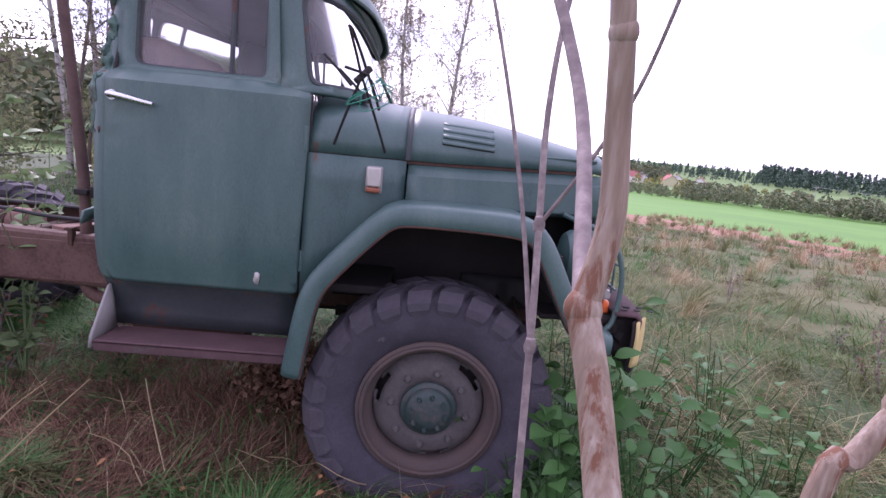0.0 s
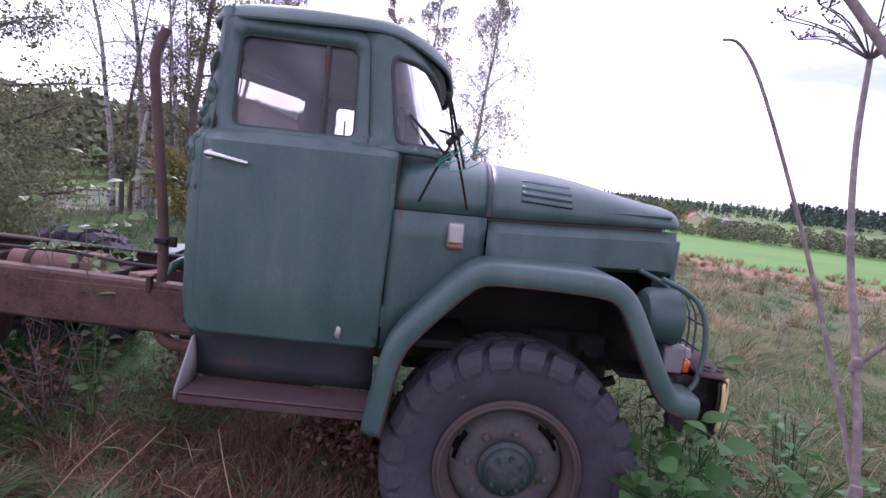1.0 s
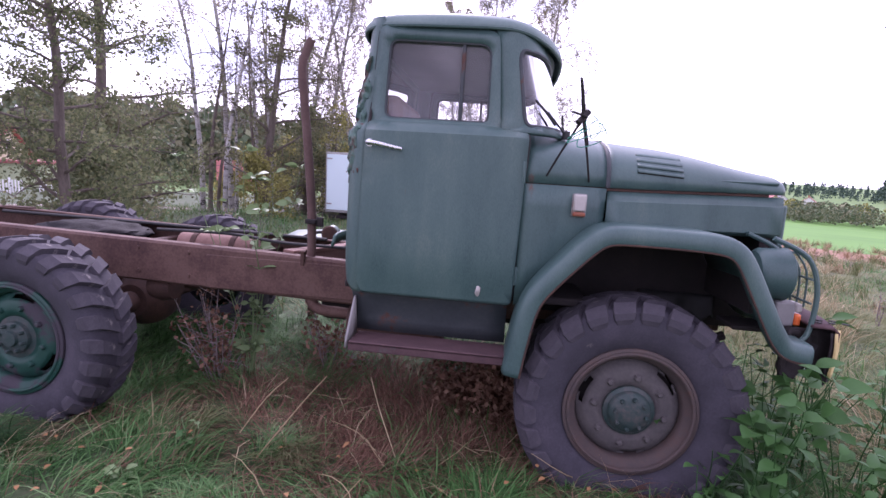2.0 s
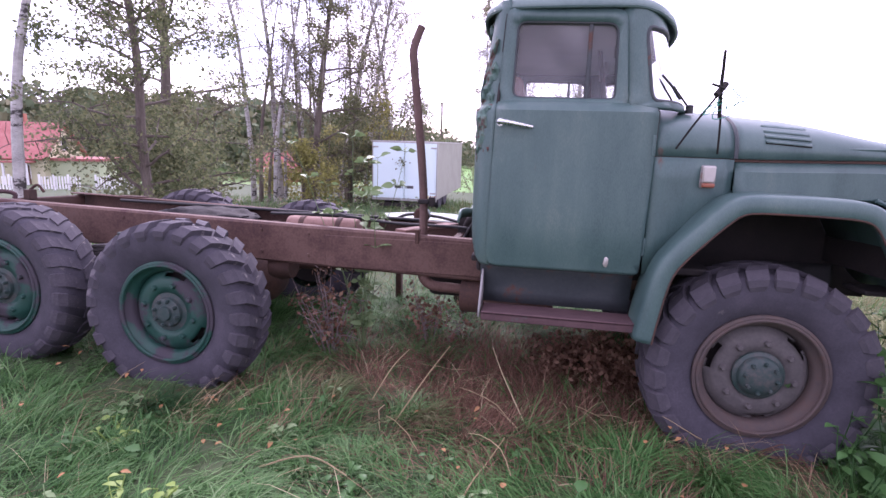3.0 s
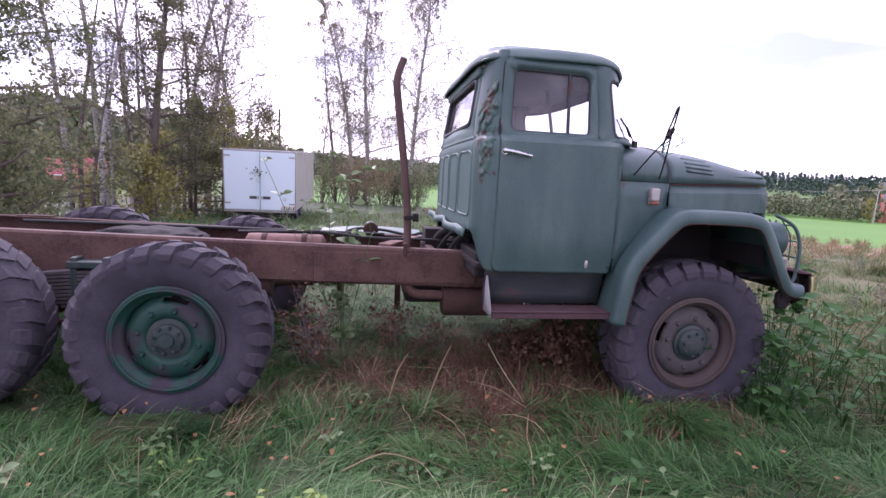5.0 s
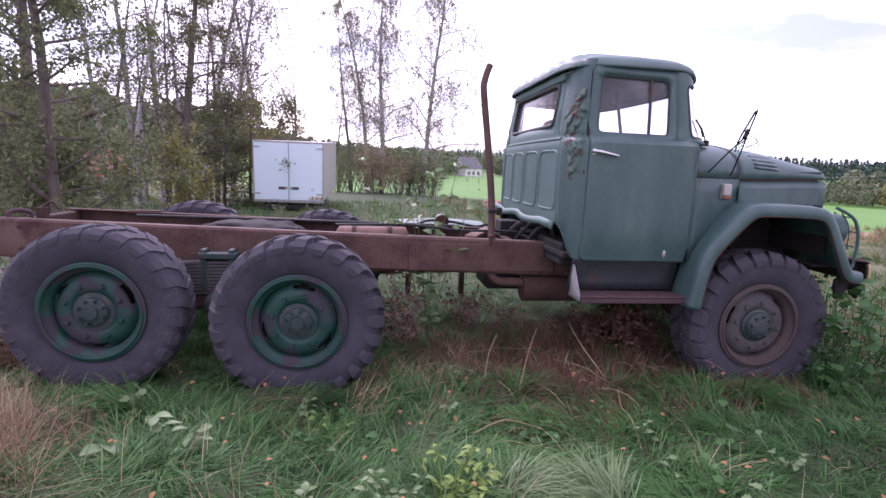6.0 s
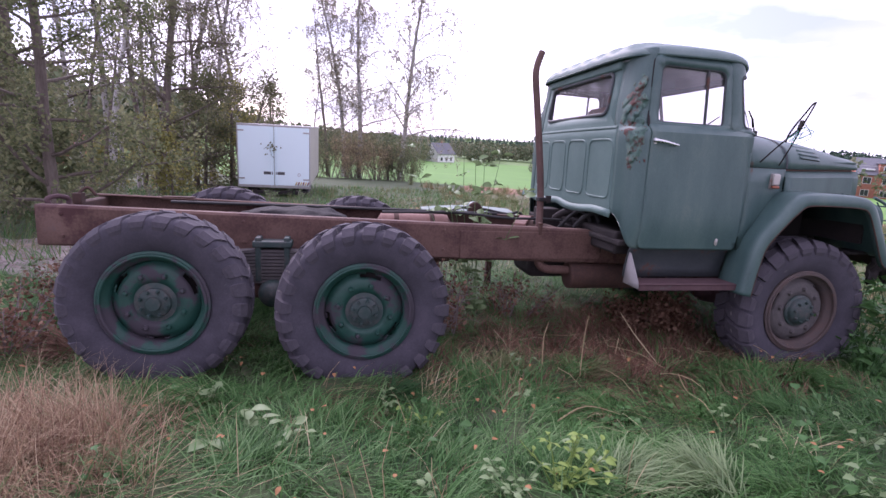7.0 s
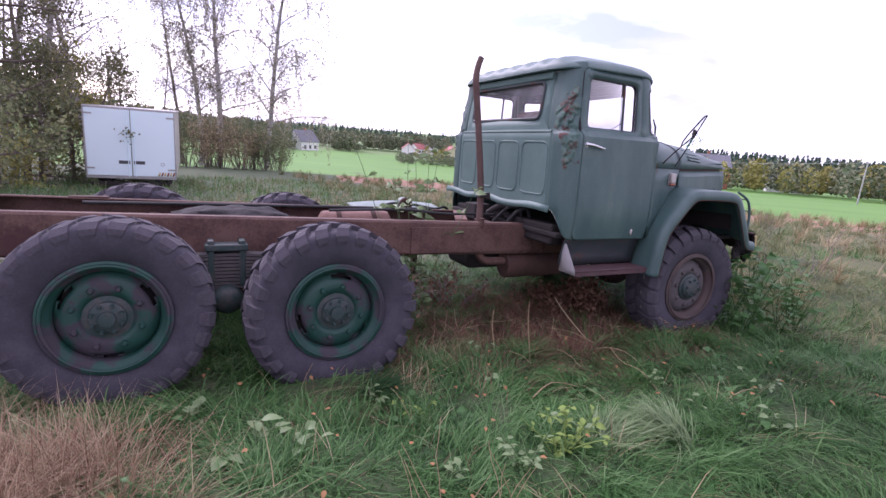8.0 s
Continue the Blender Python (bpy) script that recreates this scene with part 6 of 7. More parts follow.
broad_weed((-3.75, -0.88), 0.20, "low weed with pale broad leaves", 9, 0.09, M_LEAF_PALE, 3, "pale_weed", "pale weeds", False, 1.4)
broad_weed((-2.52, -1.30), 0.30, "yellow-green seedling with paired leaves", 64, 0.050, M_LEAF_YELLOW, 8, "yellow_weed", "", False, 1.2)
broad_weed((-2.74, -1.32), 0.22, "grey-green seedling with small leaves", 40, 0.042, M_LEAF_PALE, 7, "grey_green_weed", "", False, 1.2)
broad_weed((-3.05, -0.70), 0.18, "yellow-green seedling with paired leaves", 20, 0.045, M_LEAF_YELLOW, 5, "yellow_weed", "", False, 1.0)
for k in range(34):
    x, y = random.uniform(-6.0, 0.3), random.uniform(-1.6, 0.1)
    broad_weed((x, y), random.uniform(0.12, 0.24), "small green weed in the grass", random.randint(7, 12), random.uniform(0.04, 0.07), random.choice((M_LEAF, M_LEAF, M_LEAF_PALE)), 3, "small_weed", "small weeds", True, 1.0)
# sapling through the frame and brush under it
broad_weed((-2.40, 0.90), 1.68, "sapling with pale leaves growing through the frame", 190, 0.085, M_LEAF_PALE, 8, "sapling", "", False, 0.16, 1.1)
shrub("brush", (-2.6, 0.85), 0.75, 0.5, "brown twiggy brush under the frame", 500, 0.04, M_DEAD, 18, M_STALK_THIN)
shrub("brush", (-1.95, 1.3), 0.5, 0.6, "brown twiggy brush under the frame", 420, 0.04, M_DEAD, 16, M_STALK_THIN)
shrub("dead_bracken", (-0.58, 0.80), 0.40, 0.75, "red-brown dead bracken under the cab", 1500, 0.045, M_DEAD, 26, M_DEAD, category="weed")
shrub("dead_bracken", (-0.95, 1.0), 0.30, 0.6, "red-brown dead bracken under the cab", 900, 0.045, M_DEAD, 20, M_DEAD, category="weed")
for x, y, h in ((-5.75, 0.55, 0.55), (-6.15, 1.0, 0.6), (-5.6, 1.35, 0.55), (-6.6, 0.4, 0.5), (-6.9, 1.5, 0.65), (-7.5, 0.9, 0.6)):
    shrub("dry_bracken", (x, y), h, 0.7, "dry brown bracken behind the rear wheel", 900, 0.04, M_DEAD if h < 0.58 else M_SCRUB, 22, M_STALK_THIN, category="weed", group="dry bracken")
# silver and straw tussocks
for k, (cx, cy, n, mat, ln, lab) in enumerate(((-2.22, -1.28, 260, M_LEAF_PALE, 0.34, "silvery green grass tussock"), (-1.82, -1.42, 420, M_LEAF_PALE, 0.36, "silvery grey-green tussock lying over"), (-0.28, -0.30, 380, M_GRASS, 0.42, "long green grass tussock by the wheel"), (-2.35, 0.12, 160, M_MEADOWGRASS, 0.30, "dry brown tussock"), (-5.25, 0.55, 420, M_DEAD, 0.46, "dry brown tussock behind the rear wheel"), (-1.75, 0.02, 180, M_MEADOWGRASS, 0.32, "dry brown tussock"), (-0.65, -0.32, 260, M_GRASS, 0.36, "long green grass tussock by the wheel"), (-4.2, -0.42, 420, M_GRASS, 0.40, "long green grass against the rear tyre"), (-3.2, -0.32, 300, M_GRASS_DEEP, 0.30, "green grass against the tyre"))):
    r, a = np.abs(rng.normal(0, 0.07, n)), rng.uniform(0, 6.283, n)
    x, y = cx + r * np.cos(a), cy + r * np.sin(a)
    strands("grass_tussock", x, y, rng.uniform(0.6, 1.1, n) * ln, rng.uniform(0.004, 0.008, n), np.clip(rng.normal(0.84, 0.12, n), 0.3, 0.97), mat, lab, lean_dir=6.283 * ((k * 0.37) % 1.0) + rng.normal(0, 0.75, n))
# pale standing stems
for k in range(16):
    x, y = -3.25 + random.gauss(0, 0.16), -1.62 + random.gauss(0, 0.08)
    z = ground_z(x, y)
    s_ = thing("dry_grass_plant", (x, y, z), "thin pale dry grass stem", "weed", "pale stems")
    part("stem", rod(limb((x, y, z), (random.gauss(0, 0.3), random.gauss(0, 0.2), 1), random.uniform(0.22, 0.48), 0.12, 6, 0.08), 0.0028, 0.0012, 5), M_STRAW, s_)
# fallen sticks and orange leaves
for pts in ([(-1.42, -0.95, 0.20), (-1.36, -0.72, 0.24), (-1.31, -0.50, 0.2), (-1.24, -0.30, 0.22)], [(-1.85, -0.1, 0.12), (-1.72, 0.15, 0.3), (-1.62, 0.3, 0.42)], [(-2.05, 0.1, 0.12), (-1.98, 0.28, 0.25), (-1.9, 0.4, 0.33)], [(-1.15, 0.05, 0.12), (-1.28, 0.2, 0.3), (-1.36, 0.3, 0.44)], [(-2.3, -0.75, 0.2), (-2.1, -0.68, 0.24), (-1.9, -0.72, 0.2)]):
    s_ = thing("dry_stick", pts[0], "pale dry broken stick in the grass", "stick", "fallen sticks")
    part("stick", rod(spline(pts, 4), 0.0045, 0.0025, 6), M_STRAW, s_)
for k in range(15):
    x, y = -1.1 + random.gauss(0, 0.5), 0.0 + random.gauss(0, 0.28)
    z = ground_z(x, y) + 0.05
    a = random.uniform(0, 6.28)
    s_ = thing("dry_twig", (x, y, z), "thin pale dry twig lying in dead grass", "stick", "dry twigs")
    part("twig", rod(limb((x, y, z), (math.cos(a), math.sin(a), random.uniform(0.05, 0.7)), random.uniform(0.15, 0.45), 0.14, 5, 0.1), 0.003, 0.0014, 5), M_STRAW, s_)
for k in range(90):
    x, y = random.uniform(-5.6, 0.2), random.uniform(-1.7, 0.2)
    z = ground_z(x, y) + random.uniform(0.05, 0.15)
    bm = bmesh.new()
    a = random.uniform(0, 6.28)
    q = random.uniform(0.7, 1.2)
    leaf_blade(bm, (x, y, z), (math.cos(a), math.sin(a), random.uniform(-0.2, 0.5)), 0.034 * q, 0.024 * q)
    tagged(part("fallen_leaf", bm, M_LEAF_FALLEN, None, recalc=False), "fallen orange-brown leaf in the grass", "leaf", "fallen leaves")


# tall dry hogweed beside the camera's first steps
def umbel(parent, top, way, spokes, length):
    for k in range(spokes):
        a = 2 * math.pi * k / spokes
        ring_ = 0.55 + 0.45 * ((k * 7) % 5) / 4
        d = Vector((math.cos(a) * ring_, math.sin(a) * ring_, 0.42)).normalized()
        tip = Vector(top) + d * length * random.uniform(0.85, 1.1)
        bm = rod(spline([top, Vector(top) + d * length * 0.5 + Vector((0, 0, 0.008)), tip], 3), 0.0011, 0.0007, 5)
        for j in range(7):
            e = Vector((random.gauss(0, 1), random.gauss(0, 1), random.uniform(0.1, 1))).normalized()
            q = tip + e * random.uniform(0.010, 0.020)
            tube(bm, [tip, q], 0.0007, 0.0005, 3, False)
            lathe(bm, [(0.0, -0.002), (0.0017, 0.0), (0.0, 0.002)], q, 5, "z")
        part("seed_spoke", bm, M_STALK_THIN, parent)


fork = Vector((-0.059, -1.853, 1.666))
hog = thing("dry_hogweed", (-0.033, -1.867, ground_z(-0.033, -1.867)), "dry forked weed stalk, mottled brown and bare", "weed")
part("stalk", rod(spline([(-0.031, -1.910, 0.100), (-0.035, -1.912, 0.452), (-0.039, -1.914, 0.804), (-0.043, -1.916, 1.156), (-0.047, -1.918, 1.507), (-0.051, -1.893, 1.591), (-0.053, -1.877, 1.619), (-0.055, -1.864, 1.643), fork], 4), 0.0066, 0.0053, 14), M_STALK, hog)
part("fork_branch", rod(spline([fork, (-0.053, -1.849, 1.693), (-0.055, -1.847, 1.723), (-0.059, -1.849, 1.751), (-0.063, -1.850, 1.771), (-0.070, -1.848, 1.800), (-0.082, -1.845, 1.850), (-0.096, -1.840, 1.930)], 5), 0.0048, 0.0026, 12), M_STALK, hog)
part("fork_branch", rod(spline([(-0.063, -1.850, 1.768), (-0.048, -1.842, 1.787), (-0.020, -1.825, 1.830), (0.010, -1.805, 1.885)], 5), 0.0030, 0.0018, 10), M_STALK, hog)
part("fork_branch", rod(spline([fork, (-0.048, -1.811, 1.677), (-0.036, -1.753, 1.718), (-0.034, -1.709, 1.760), (-0.045, -1.653, 1.828), (-0.070, -1.593, 1.908), (-0.105, -1.555, 1.982)], 5), 0.0036, 0.0036, 12), M_STALK_THIN, hog)
for spot, size in ((fork, 0.0062), (Vector((-0.059, -1.849, 1.751)), 0.0045)):
    bm = bmesh.new()
    bmesh.ops.create_icosphere(bm, subdivisions=3, radius=size)
    for v in bm.verts:
        v.co = Vector((v.co.x, v.co.y, v.co.z * 1.15)) * (1 + 0.12 * noise.noise(v.co * 120)) + spot
    part("node", bm, M_STALK, hog)
n1, n2 = Vector((-0.008, -1.594, 1.545)), Vector((-0.008, -1.566, 1.648))
top3 = Vector((0.032, -1.453, 1.934))
hog2 = thing("dry_umbel_weed", (-0.007, -1.653, ground_z(-0.007, -1.653)), "thin grey dry weed with seed umbels", "weed")
part("stalk", rod(spline([(-0.007, -1.653, 0.100), (-0.007, -1.653, 0.324), (-0.007, -1.653, 0.548), (-0.007, -1.653, 0.772), (-0.007, -1.653, 0.996), (-0.007, -1.653, 1.220), n1, n2, (-0.005, -1.528, 1.746), (0.008, -1.491, 1.843), top3], 4), 0.0046, 0.0026, 10), M_STALK_THIN, hog2)
part("branch", rod(spline([n1, (-0.021, -1.546, 1.660), (-0.044, -1.498, 1.783), (-0.073, -1.454, 1.899), (-0.091, -1.434, 1.941), (-0.111, -1.438, 1.943)], 5), 0.0023, 0.0013, 8), M_STALK_THIN, hog2)
part("branch", rod(spline([n2, (0.021, -1.590, 1.708), (0.042, -1.610, 1.762), (0.054, -1.629, 1.828), (0.061, -1.638, 1.878)], 4), 0.0021, 0.0013, 8), M_STALK_THIN, hog2)
for spot in (n1, n2):
    part("node", turned_part([(0.0, -0.009), (0.0045, -0.006), (0.0056, 0.0), (0.0042, 0.007), (0.0, 0.009)], spot, 10, "z"), M_STALK_THIN, hog2)
umbel(hog2, top3, (0, 0, 1), 20, 0.085)
hog4 = thing("dry_weed_stalk", (0.095, -1.741, ground_z(0.095, -1.741)), "leaning dry weed stalk", "weed")
part("stalk", rod(spline([(0.095, -1.741, 0.150), (0.105, -1.741, 0.424), (0.115, -1.741, 0.698), (0.125, -1.741, 0.972), (0.135, -1.741, 1.246), (0.145, -1.741, 1.520), (0.163, -1.740, 1.549), (0.183, -1.741, 1.586), (0.212, -1.741, 1.631)], 4), 0.0085, 0.0065, 10), M_STALK, hog4)
part("node", turned_part([(0.0, -0.016), (0.008, -0.010), (0.0105, 0.0), (0.008, 0.010), (0.0, 0.016)], (0.183, -1.741, 1.586), 10, "z"), M_STALK, hog4)

# ---- things behind the truck ----
panel = thing("car_bonnet", (-2.1, 2.1, 0.0), "pale green sheet-metal bonnet lying behind the rails", "scrap metal")
bm = grid([[(-2.66 + 1.0 * u, 1.92 + 0.45 * v, 0.895 + 0.03 * math.sin(3 * u) + 0.02 * v) for v in (0, 0.3, 0.6, 1.0)] for u in [k / 12 for k in range(13)]])
part("sheet", bm, M_GREEN_SHEET, panel, solid=0.015)
part("edge_strip", rod([(-2.68, 1.915, 0.89), (-1.66, 1.915, 0.90)], 0.012), M_RUST_DARK, panel)
for xs in (-2.5, -1.9):
    part("support", blocks((xs, xs + 0.06, 2.22, 2.30, -0.1, 0.89)), M_RUST_DARK, panel, bevel=0.01)
lampo = thing("old_lamp", (-2.17, 1.95, 0.92), "old round rusty lamp on the scrap", "lamp")
part("lamp_body", turned_part([(0.0, -0.06), (0.05, -0.055), (0.065, -0.01), (0.068, 0.02), (0.0, 0.025)], (-2.17, 1.95, 0.985), 20), M_GREEN_SHEET, lampo)
part("lamp_ring", turned_part([(0.06, -0.03), (0.072, -0.02), (0.072, 0.0), (0.06, 0.005)], (-2.17, 1.89, 0.985), 20), M_RUST_DARK, lampo)
hose = thing("rubber_hose", (-2.3, 1.97, 0.92), "black rubber hose lying over the scrap", "hose")
part("hose", rod(spline([(-2.45, 1.95, 0.92), (-2.3, 1.97, 0.98), (-2.05, 1.98, 0.97), (-1.8, 1.96, 0.93), (-1.68, 1.97, 0.95), (-1.62, 2.0, 0.92)], 6), 0.014), M_BLACK_RUBBER, hose)

# the white box trailer
BX0, BX1, BY, BL = -7.10, -4.67, 15.55, 6.2
bz = ground_z(-5.9, 16.3)
b0, b1 = -0.42, 1.665
trailer = thing("box_trailer", ((BX0 + BX1) / 2, BY + BL / 2, bz), "white box trailer with closed rear doors, parked in grass", "trailer")
part("body", blocks((BX0 + 0.02, BX1 - 0.02, BY + 0.05, BY + BL, b0, b1 - 0.02)), M_BOX_SIDE, trailer, "grubby grey trailer side", bevel=0.02)
xm = (BX0 + BX1) / 2
for xa, xb in ((BX0 + 0.04, xm - 0.012), (xm + 0.012, BX1 - 0.04)):
    d_ = part("door", blocks((xa, xb, BY - 0.01, BY + 0.045, b0 + 0.03, b1 - 0.06)), M_BOX, trailer, "white trailer door", bevel=0.01)
    sgn = 1 if xa > xm - 0.1 else -1
    part("marking", blocks((xm + sgn * 0.05 + (0 if sgn > 0 else -0.30), xm + sgn * 0.05 + (0.30 if sgn > 0 else 0), BY - 0.016, BY - 0.011, b0 + 0.40, b0 + 0.50)), M_DARKBAR, d_)
    for z in (b0 + 0.25, b1 - 0.22):
        xo = xb if sgn > 0 else xa
        part("hinge", blocks((min(xo, xo - sgn * 0.2), max(xo, xo - sgn * 0.2), BY - 0.022, BY - 0.011, z - 0.025, z + 0.025)), M_ALU, d_, bevel=0.004)
    part("locking_bar", rod([(xm + sgn * 0.09, BY - 0.03, b0), (xm + sgn * 0.09, BY - 0.03, b1 - 0.1)], 0.012), M_BOX, d_)
part("rear_frame", blocks((BX0, BX1, BY, BY + 0.09, b1 - 0.055, b1), (BX0, BX1, BY, BY + 0.09, b0 - 0.06, b0 + 0.025), (BX0, BX0 + 0.035, BY, BY + 0.09, b0, b1 - 0.06), (BX1 - 0.035, BX1, BY, BY + 0.09, b0, b1 - 0.06)), M_ALU, trailer, "grey door frame", bevel=0.008)
part("roof", blocks((BX0, BX1, BY + 0.05, BY + BL + 0.02, b1 - 0.03, b1 + 0.012)), M_ALU, trailer, bevel=0.01)
part("chassis", blocks((BX0 + 0.5, BX0 + 0.62, BY + 0.1, BY + BL, b0 - 0.22, b0 - 0.06), (BX1 - 0.62, BX1 - 0.5, BY + 0.1, BY + BL, b0 - 0.22, b0 - 0.06), (BX0 + 0.1, BX1 - 0.1, BY + 0.02, BY + 0.10, b0 - 0.28, b0 - 0.16)), M_BLACK, trailer)
for k in range(6):
    bm = bmesh.new()
    x = BX1 - 0.52 + 0.08 * k
    vs = [bm.verts.new(p) for p in ((x, BY - 0.014, b0 + 0.05), (x + 0.05, BY - 0.014, b0 + 0.05), (x + 0.09, BY - 0.014, b0 + 0.17), (x + 0.04, BY - 0.014, b0 + 0.17))]
    bm.faces.new(vs)
    part("stripe", bm, M_LAMP_RED if k % 2 else M_YELLOW, trailer, solid=0.004)
part("round_mark", turned_part([(0.055, 0.0), (0.05, -0.004), (0.04, -0.004), (0.038, 0.0)], (BX1 - 0.38, BY - 0.0125, b0 + 0.42), 20, caps=False), M_ALU, trailer)
for xx in (BX0 + 0.25, BX1 - 0.25):
    for yy in (BY + 1.5, BY + 2.6):
        w_ = part("trailer_wheel", turned_part([(0.25, -0.11), (0.44, -0.11), (0.47, -0.07), (0.47, 0.07), (0.44, 0.11), (0.25, 0.11), (0.1, 0.06), (0.0, 0.06)], (xx, yy, bz + 0.45), 28, "x"), M_TYRE, trailer)

# ---- trees ----
tree("alder_tree", (-7.45, 4.8), 8.6, "dark green broad tree with an open crown", "broad", 0.115, 0.05, 36000, 0.060, girth=0.62, limbs=50, taper=0.45, crown=M_CROWN)
tree("alder_tree", (-9.9, 8.3), 9.5, "dark green broad tree with an open crown", "broad", 0.15, 0.06, 9000, 0.085, limbs=30, taper=0.5, crown=M_CROWN_DARK)
tree("alder_tree", (-9.7, 15.9), 11.0, "dark green broad tree with an open crown", "broad", 0.20, 0.06, 13000, 0.10, limbs=30, crown=M_CROWN_DARK)
tree("birch_tree", (-8.25, 3.3), 7.5, "slim birch with a pale leaning trunk", "birch", 0.10, 0.6, 500, 0.07, lean=(0.05, 0.0), limbs=8)
tree("birch_tree", (-11.45, 16.9), 12.0, "slim birch among dark trees", "birch", 0.18, 0.4, 4200, 0.075, limbs=15)
tree("birch_tree", (-10.7, 21.5), 13.5, "slim birch among dark trees", "birch", 0.16, 0.42, 4600, 0.08, lean=(0.05, 0), limbs=14)
tree("birch_tree", (-9.3, 21.3), 13.0, "slim birch among dark trees", "birch", 0.20, 0.3, 11000, 0.08, limbs=22)
tree("birch_tree", (-8.1, 22.5), 11.5, "slim birch with yellowing leaves", "birch", 0.20, 0.3, 7000, 0.08, limbs=18)
tree("birch_tree", (-12.2, 16.1), 10.5, "slim birch with a pale trunk", "birch", 0.14, 0.4, 1200, 0.08, limbs=12)
tree("birch_tree", (-2.3, 41.7), 20.0, "tall thin birch with drooping twigs", "birch", 0.19, 0.20, 21000, 0.12, limbs=26)
tree("birch_tree", (-3.6, 43.0), 19.0, "tall thin birch with drooping twigs", "birch", 0.17, 0.22, 16000, 0.12, limbs=24)
tree("birch_tree", (1.25, 41.9), 20.5, "tall thin birch with drooping twigs", "birch", 0.21, 0.18, 22000, 0.12, lean=(0.04, 0), limbs=28)
tree("birch_tree", (-5.0, 44.0), 14.5, "thin nearly leafless birch", "birch", 0.13, 0.3, 900, 0.10, limbs=12, bark=M_BARK)
tree("birch_tree", (-6.2, 45.0), 10.0, "thin nearly leafless birch", "birch", 0.12, 0.35, 500, 0.10, limbs=10, bark=M_BARK)
for x, y, h, c in ((-9.4, 7.6, 2.6, M_CROWN_DARK), (-8.3, 6.4, 2.0, M_CROWN), (-10.4, 9.6, 3.2, M_CROWN), (-12.4, 11.6, 3.4, M_CROWN_DARK), (-13.6, 14.2, 3.6, M_CROWN), (-9.2, 18.6, 4.6, M_CROWN_DARK), (-8.0, 19.0, 4.8, M_CROWN_YELLOW), (-7.6, 20.5, 5.0, M_CROWN_DARK), (-8.6, 17.4, 4.4, M_CROWN), (-11.9, 22.5, 3.6, M_CROWN_YELLOW), (-12.8, 24.5, 4.2, M_CROWN_YELLOW), (-7.0, 23.5, 5.2, M_CROWN), (-12.8, 19.2, 1.7, M_CROWN_YELLOW), (-9.0, 24.5, 5.4, M_CROWN_DARK), (-8.9, 14.6, 2.4, M_CROWN_YELLOW)):
    tree("thicket_tree", (x, y), h, "low dense dark thicket tree", "broad", 0.32, 0.05, 2600, 0.12, limbs=16, crown=c, group="thicket")
for k in range(11):
    x, y = random.uniform(-13.5, -8.5), random.uniform(13.5, 21)
    tree("thin_trunk", (x, y), random.uniform(6, 10), "slim bare young trunk", "birch", 0.10, 0.5, 250, 0.07, limbs=7, bark=random.choice((M_BIRCH, M_BARK)), group="young trunks")
for x, y, h in ((-5.8, 38.5, 3.8), (-4.6, 39.0, 4.1), (-3.4, 38.2, 3.9), (-2.3, 38.8, 4.2), (-1.1, 38.0, 3.8), (0.0, 38.6, 4.0), (1.0, 38.2, 3.7), (1.9, 39.2, 3.2), (-0.6, 40.6, 4.4), (-2.9, 40.8, 4.5)):
    shrub("scrub_bush", (x, y), h, h * 0.62, "tangled brown and olive scrub", 2600, 0.10, M_SCRUB if random.random() < 0.4 else M_CROWN, 22, category="bush", group="scrub")
for k in range(26):
    x, y = random.uniform(-9, 0.5), random.uniform(4.5, 12)
    shrub("tall_weed", (x, y), random.uniform(0.4, 0.9), 0.4, "rank weed with pale leaves", 110, 0.05, random.choice((M_LEAF_PALE, M_LEAF, M_SCRUB)), 5, M_STALK_THIN, "weed", "rank weeds")
for k in range(40):
    x, y = random.uniform(1.2, 11), random.uniform(0.2, 14)
    shrub("meadow_weed", (x, y), random.uniform(0.3, 0.65), 0.3, "dry brown seed-headed weed", 60, 0.03, random.choice((M_DEAD, M_SCRUB, M_LEAF)), 5, M_STALK_THIN, "weed", "meadow weeds")

# ---- far woods ----


def far_wood(name, places, label, mat, blades=46, conifer=False):
    """Distant trees, too many to count: ragged crowns of loose leaf clumps in one mesh."""
    out = []
    for x, y, h in places:
        z = ground_z(x, y)
        u = rng.uniform(0, 1, blades)
        if conifer:
            r = (1 - u) * h * 0.20 + 0.02 * h
            hh = 0.08 + 0.92 * u
        else:
            r = np.sqrt(np.clip(1 - (2 * u - 1) ** 2, 0.05, 1)) * h * 0.30
            hh = 0.12 + 0.86 * u
        a = rng.uniform(0, 2 * np.pi, blades)
        q = rng.uniform(0.4, 1.0, blades)
        p = np.stack([x + r * q * np.cos(a), y + r * q * np.sin(a), z + h * hh], 1)
        out.append(cards(p, h * rng.uniform(0.16, 0.34, blades) * (0.62 if conifer else 0.42), ratio=0.9))
    ob = new(name, sheet_mesh(name, np.concatenate(out), mat))
    return tagged(ob, label, "woodland", kind="stuff")


def strip(n, az0, az1, d0, d1, h0, h1):
    r = []
    for _ in range(n):
        az, d = radians(random.uniform(az0, az1)), random.uniform(d0, d1)
        r.append((-3 + d * math.sin(az), -3 + d * math.cos(az), random.uniform(h0, h1)))
    return r


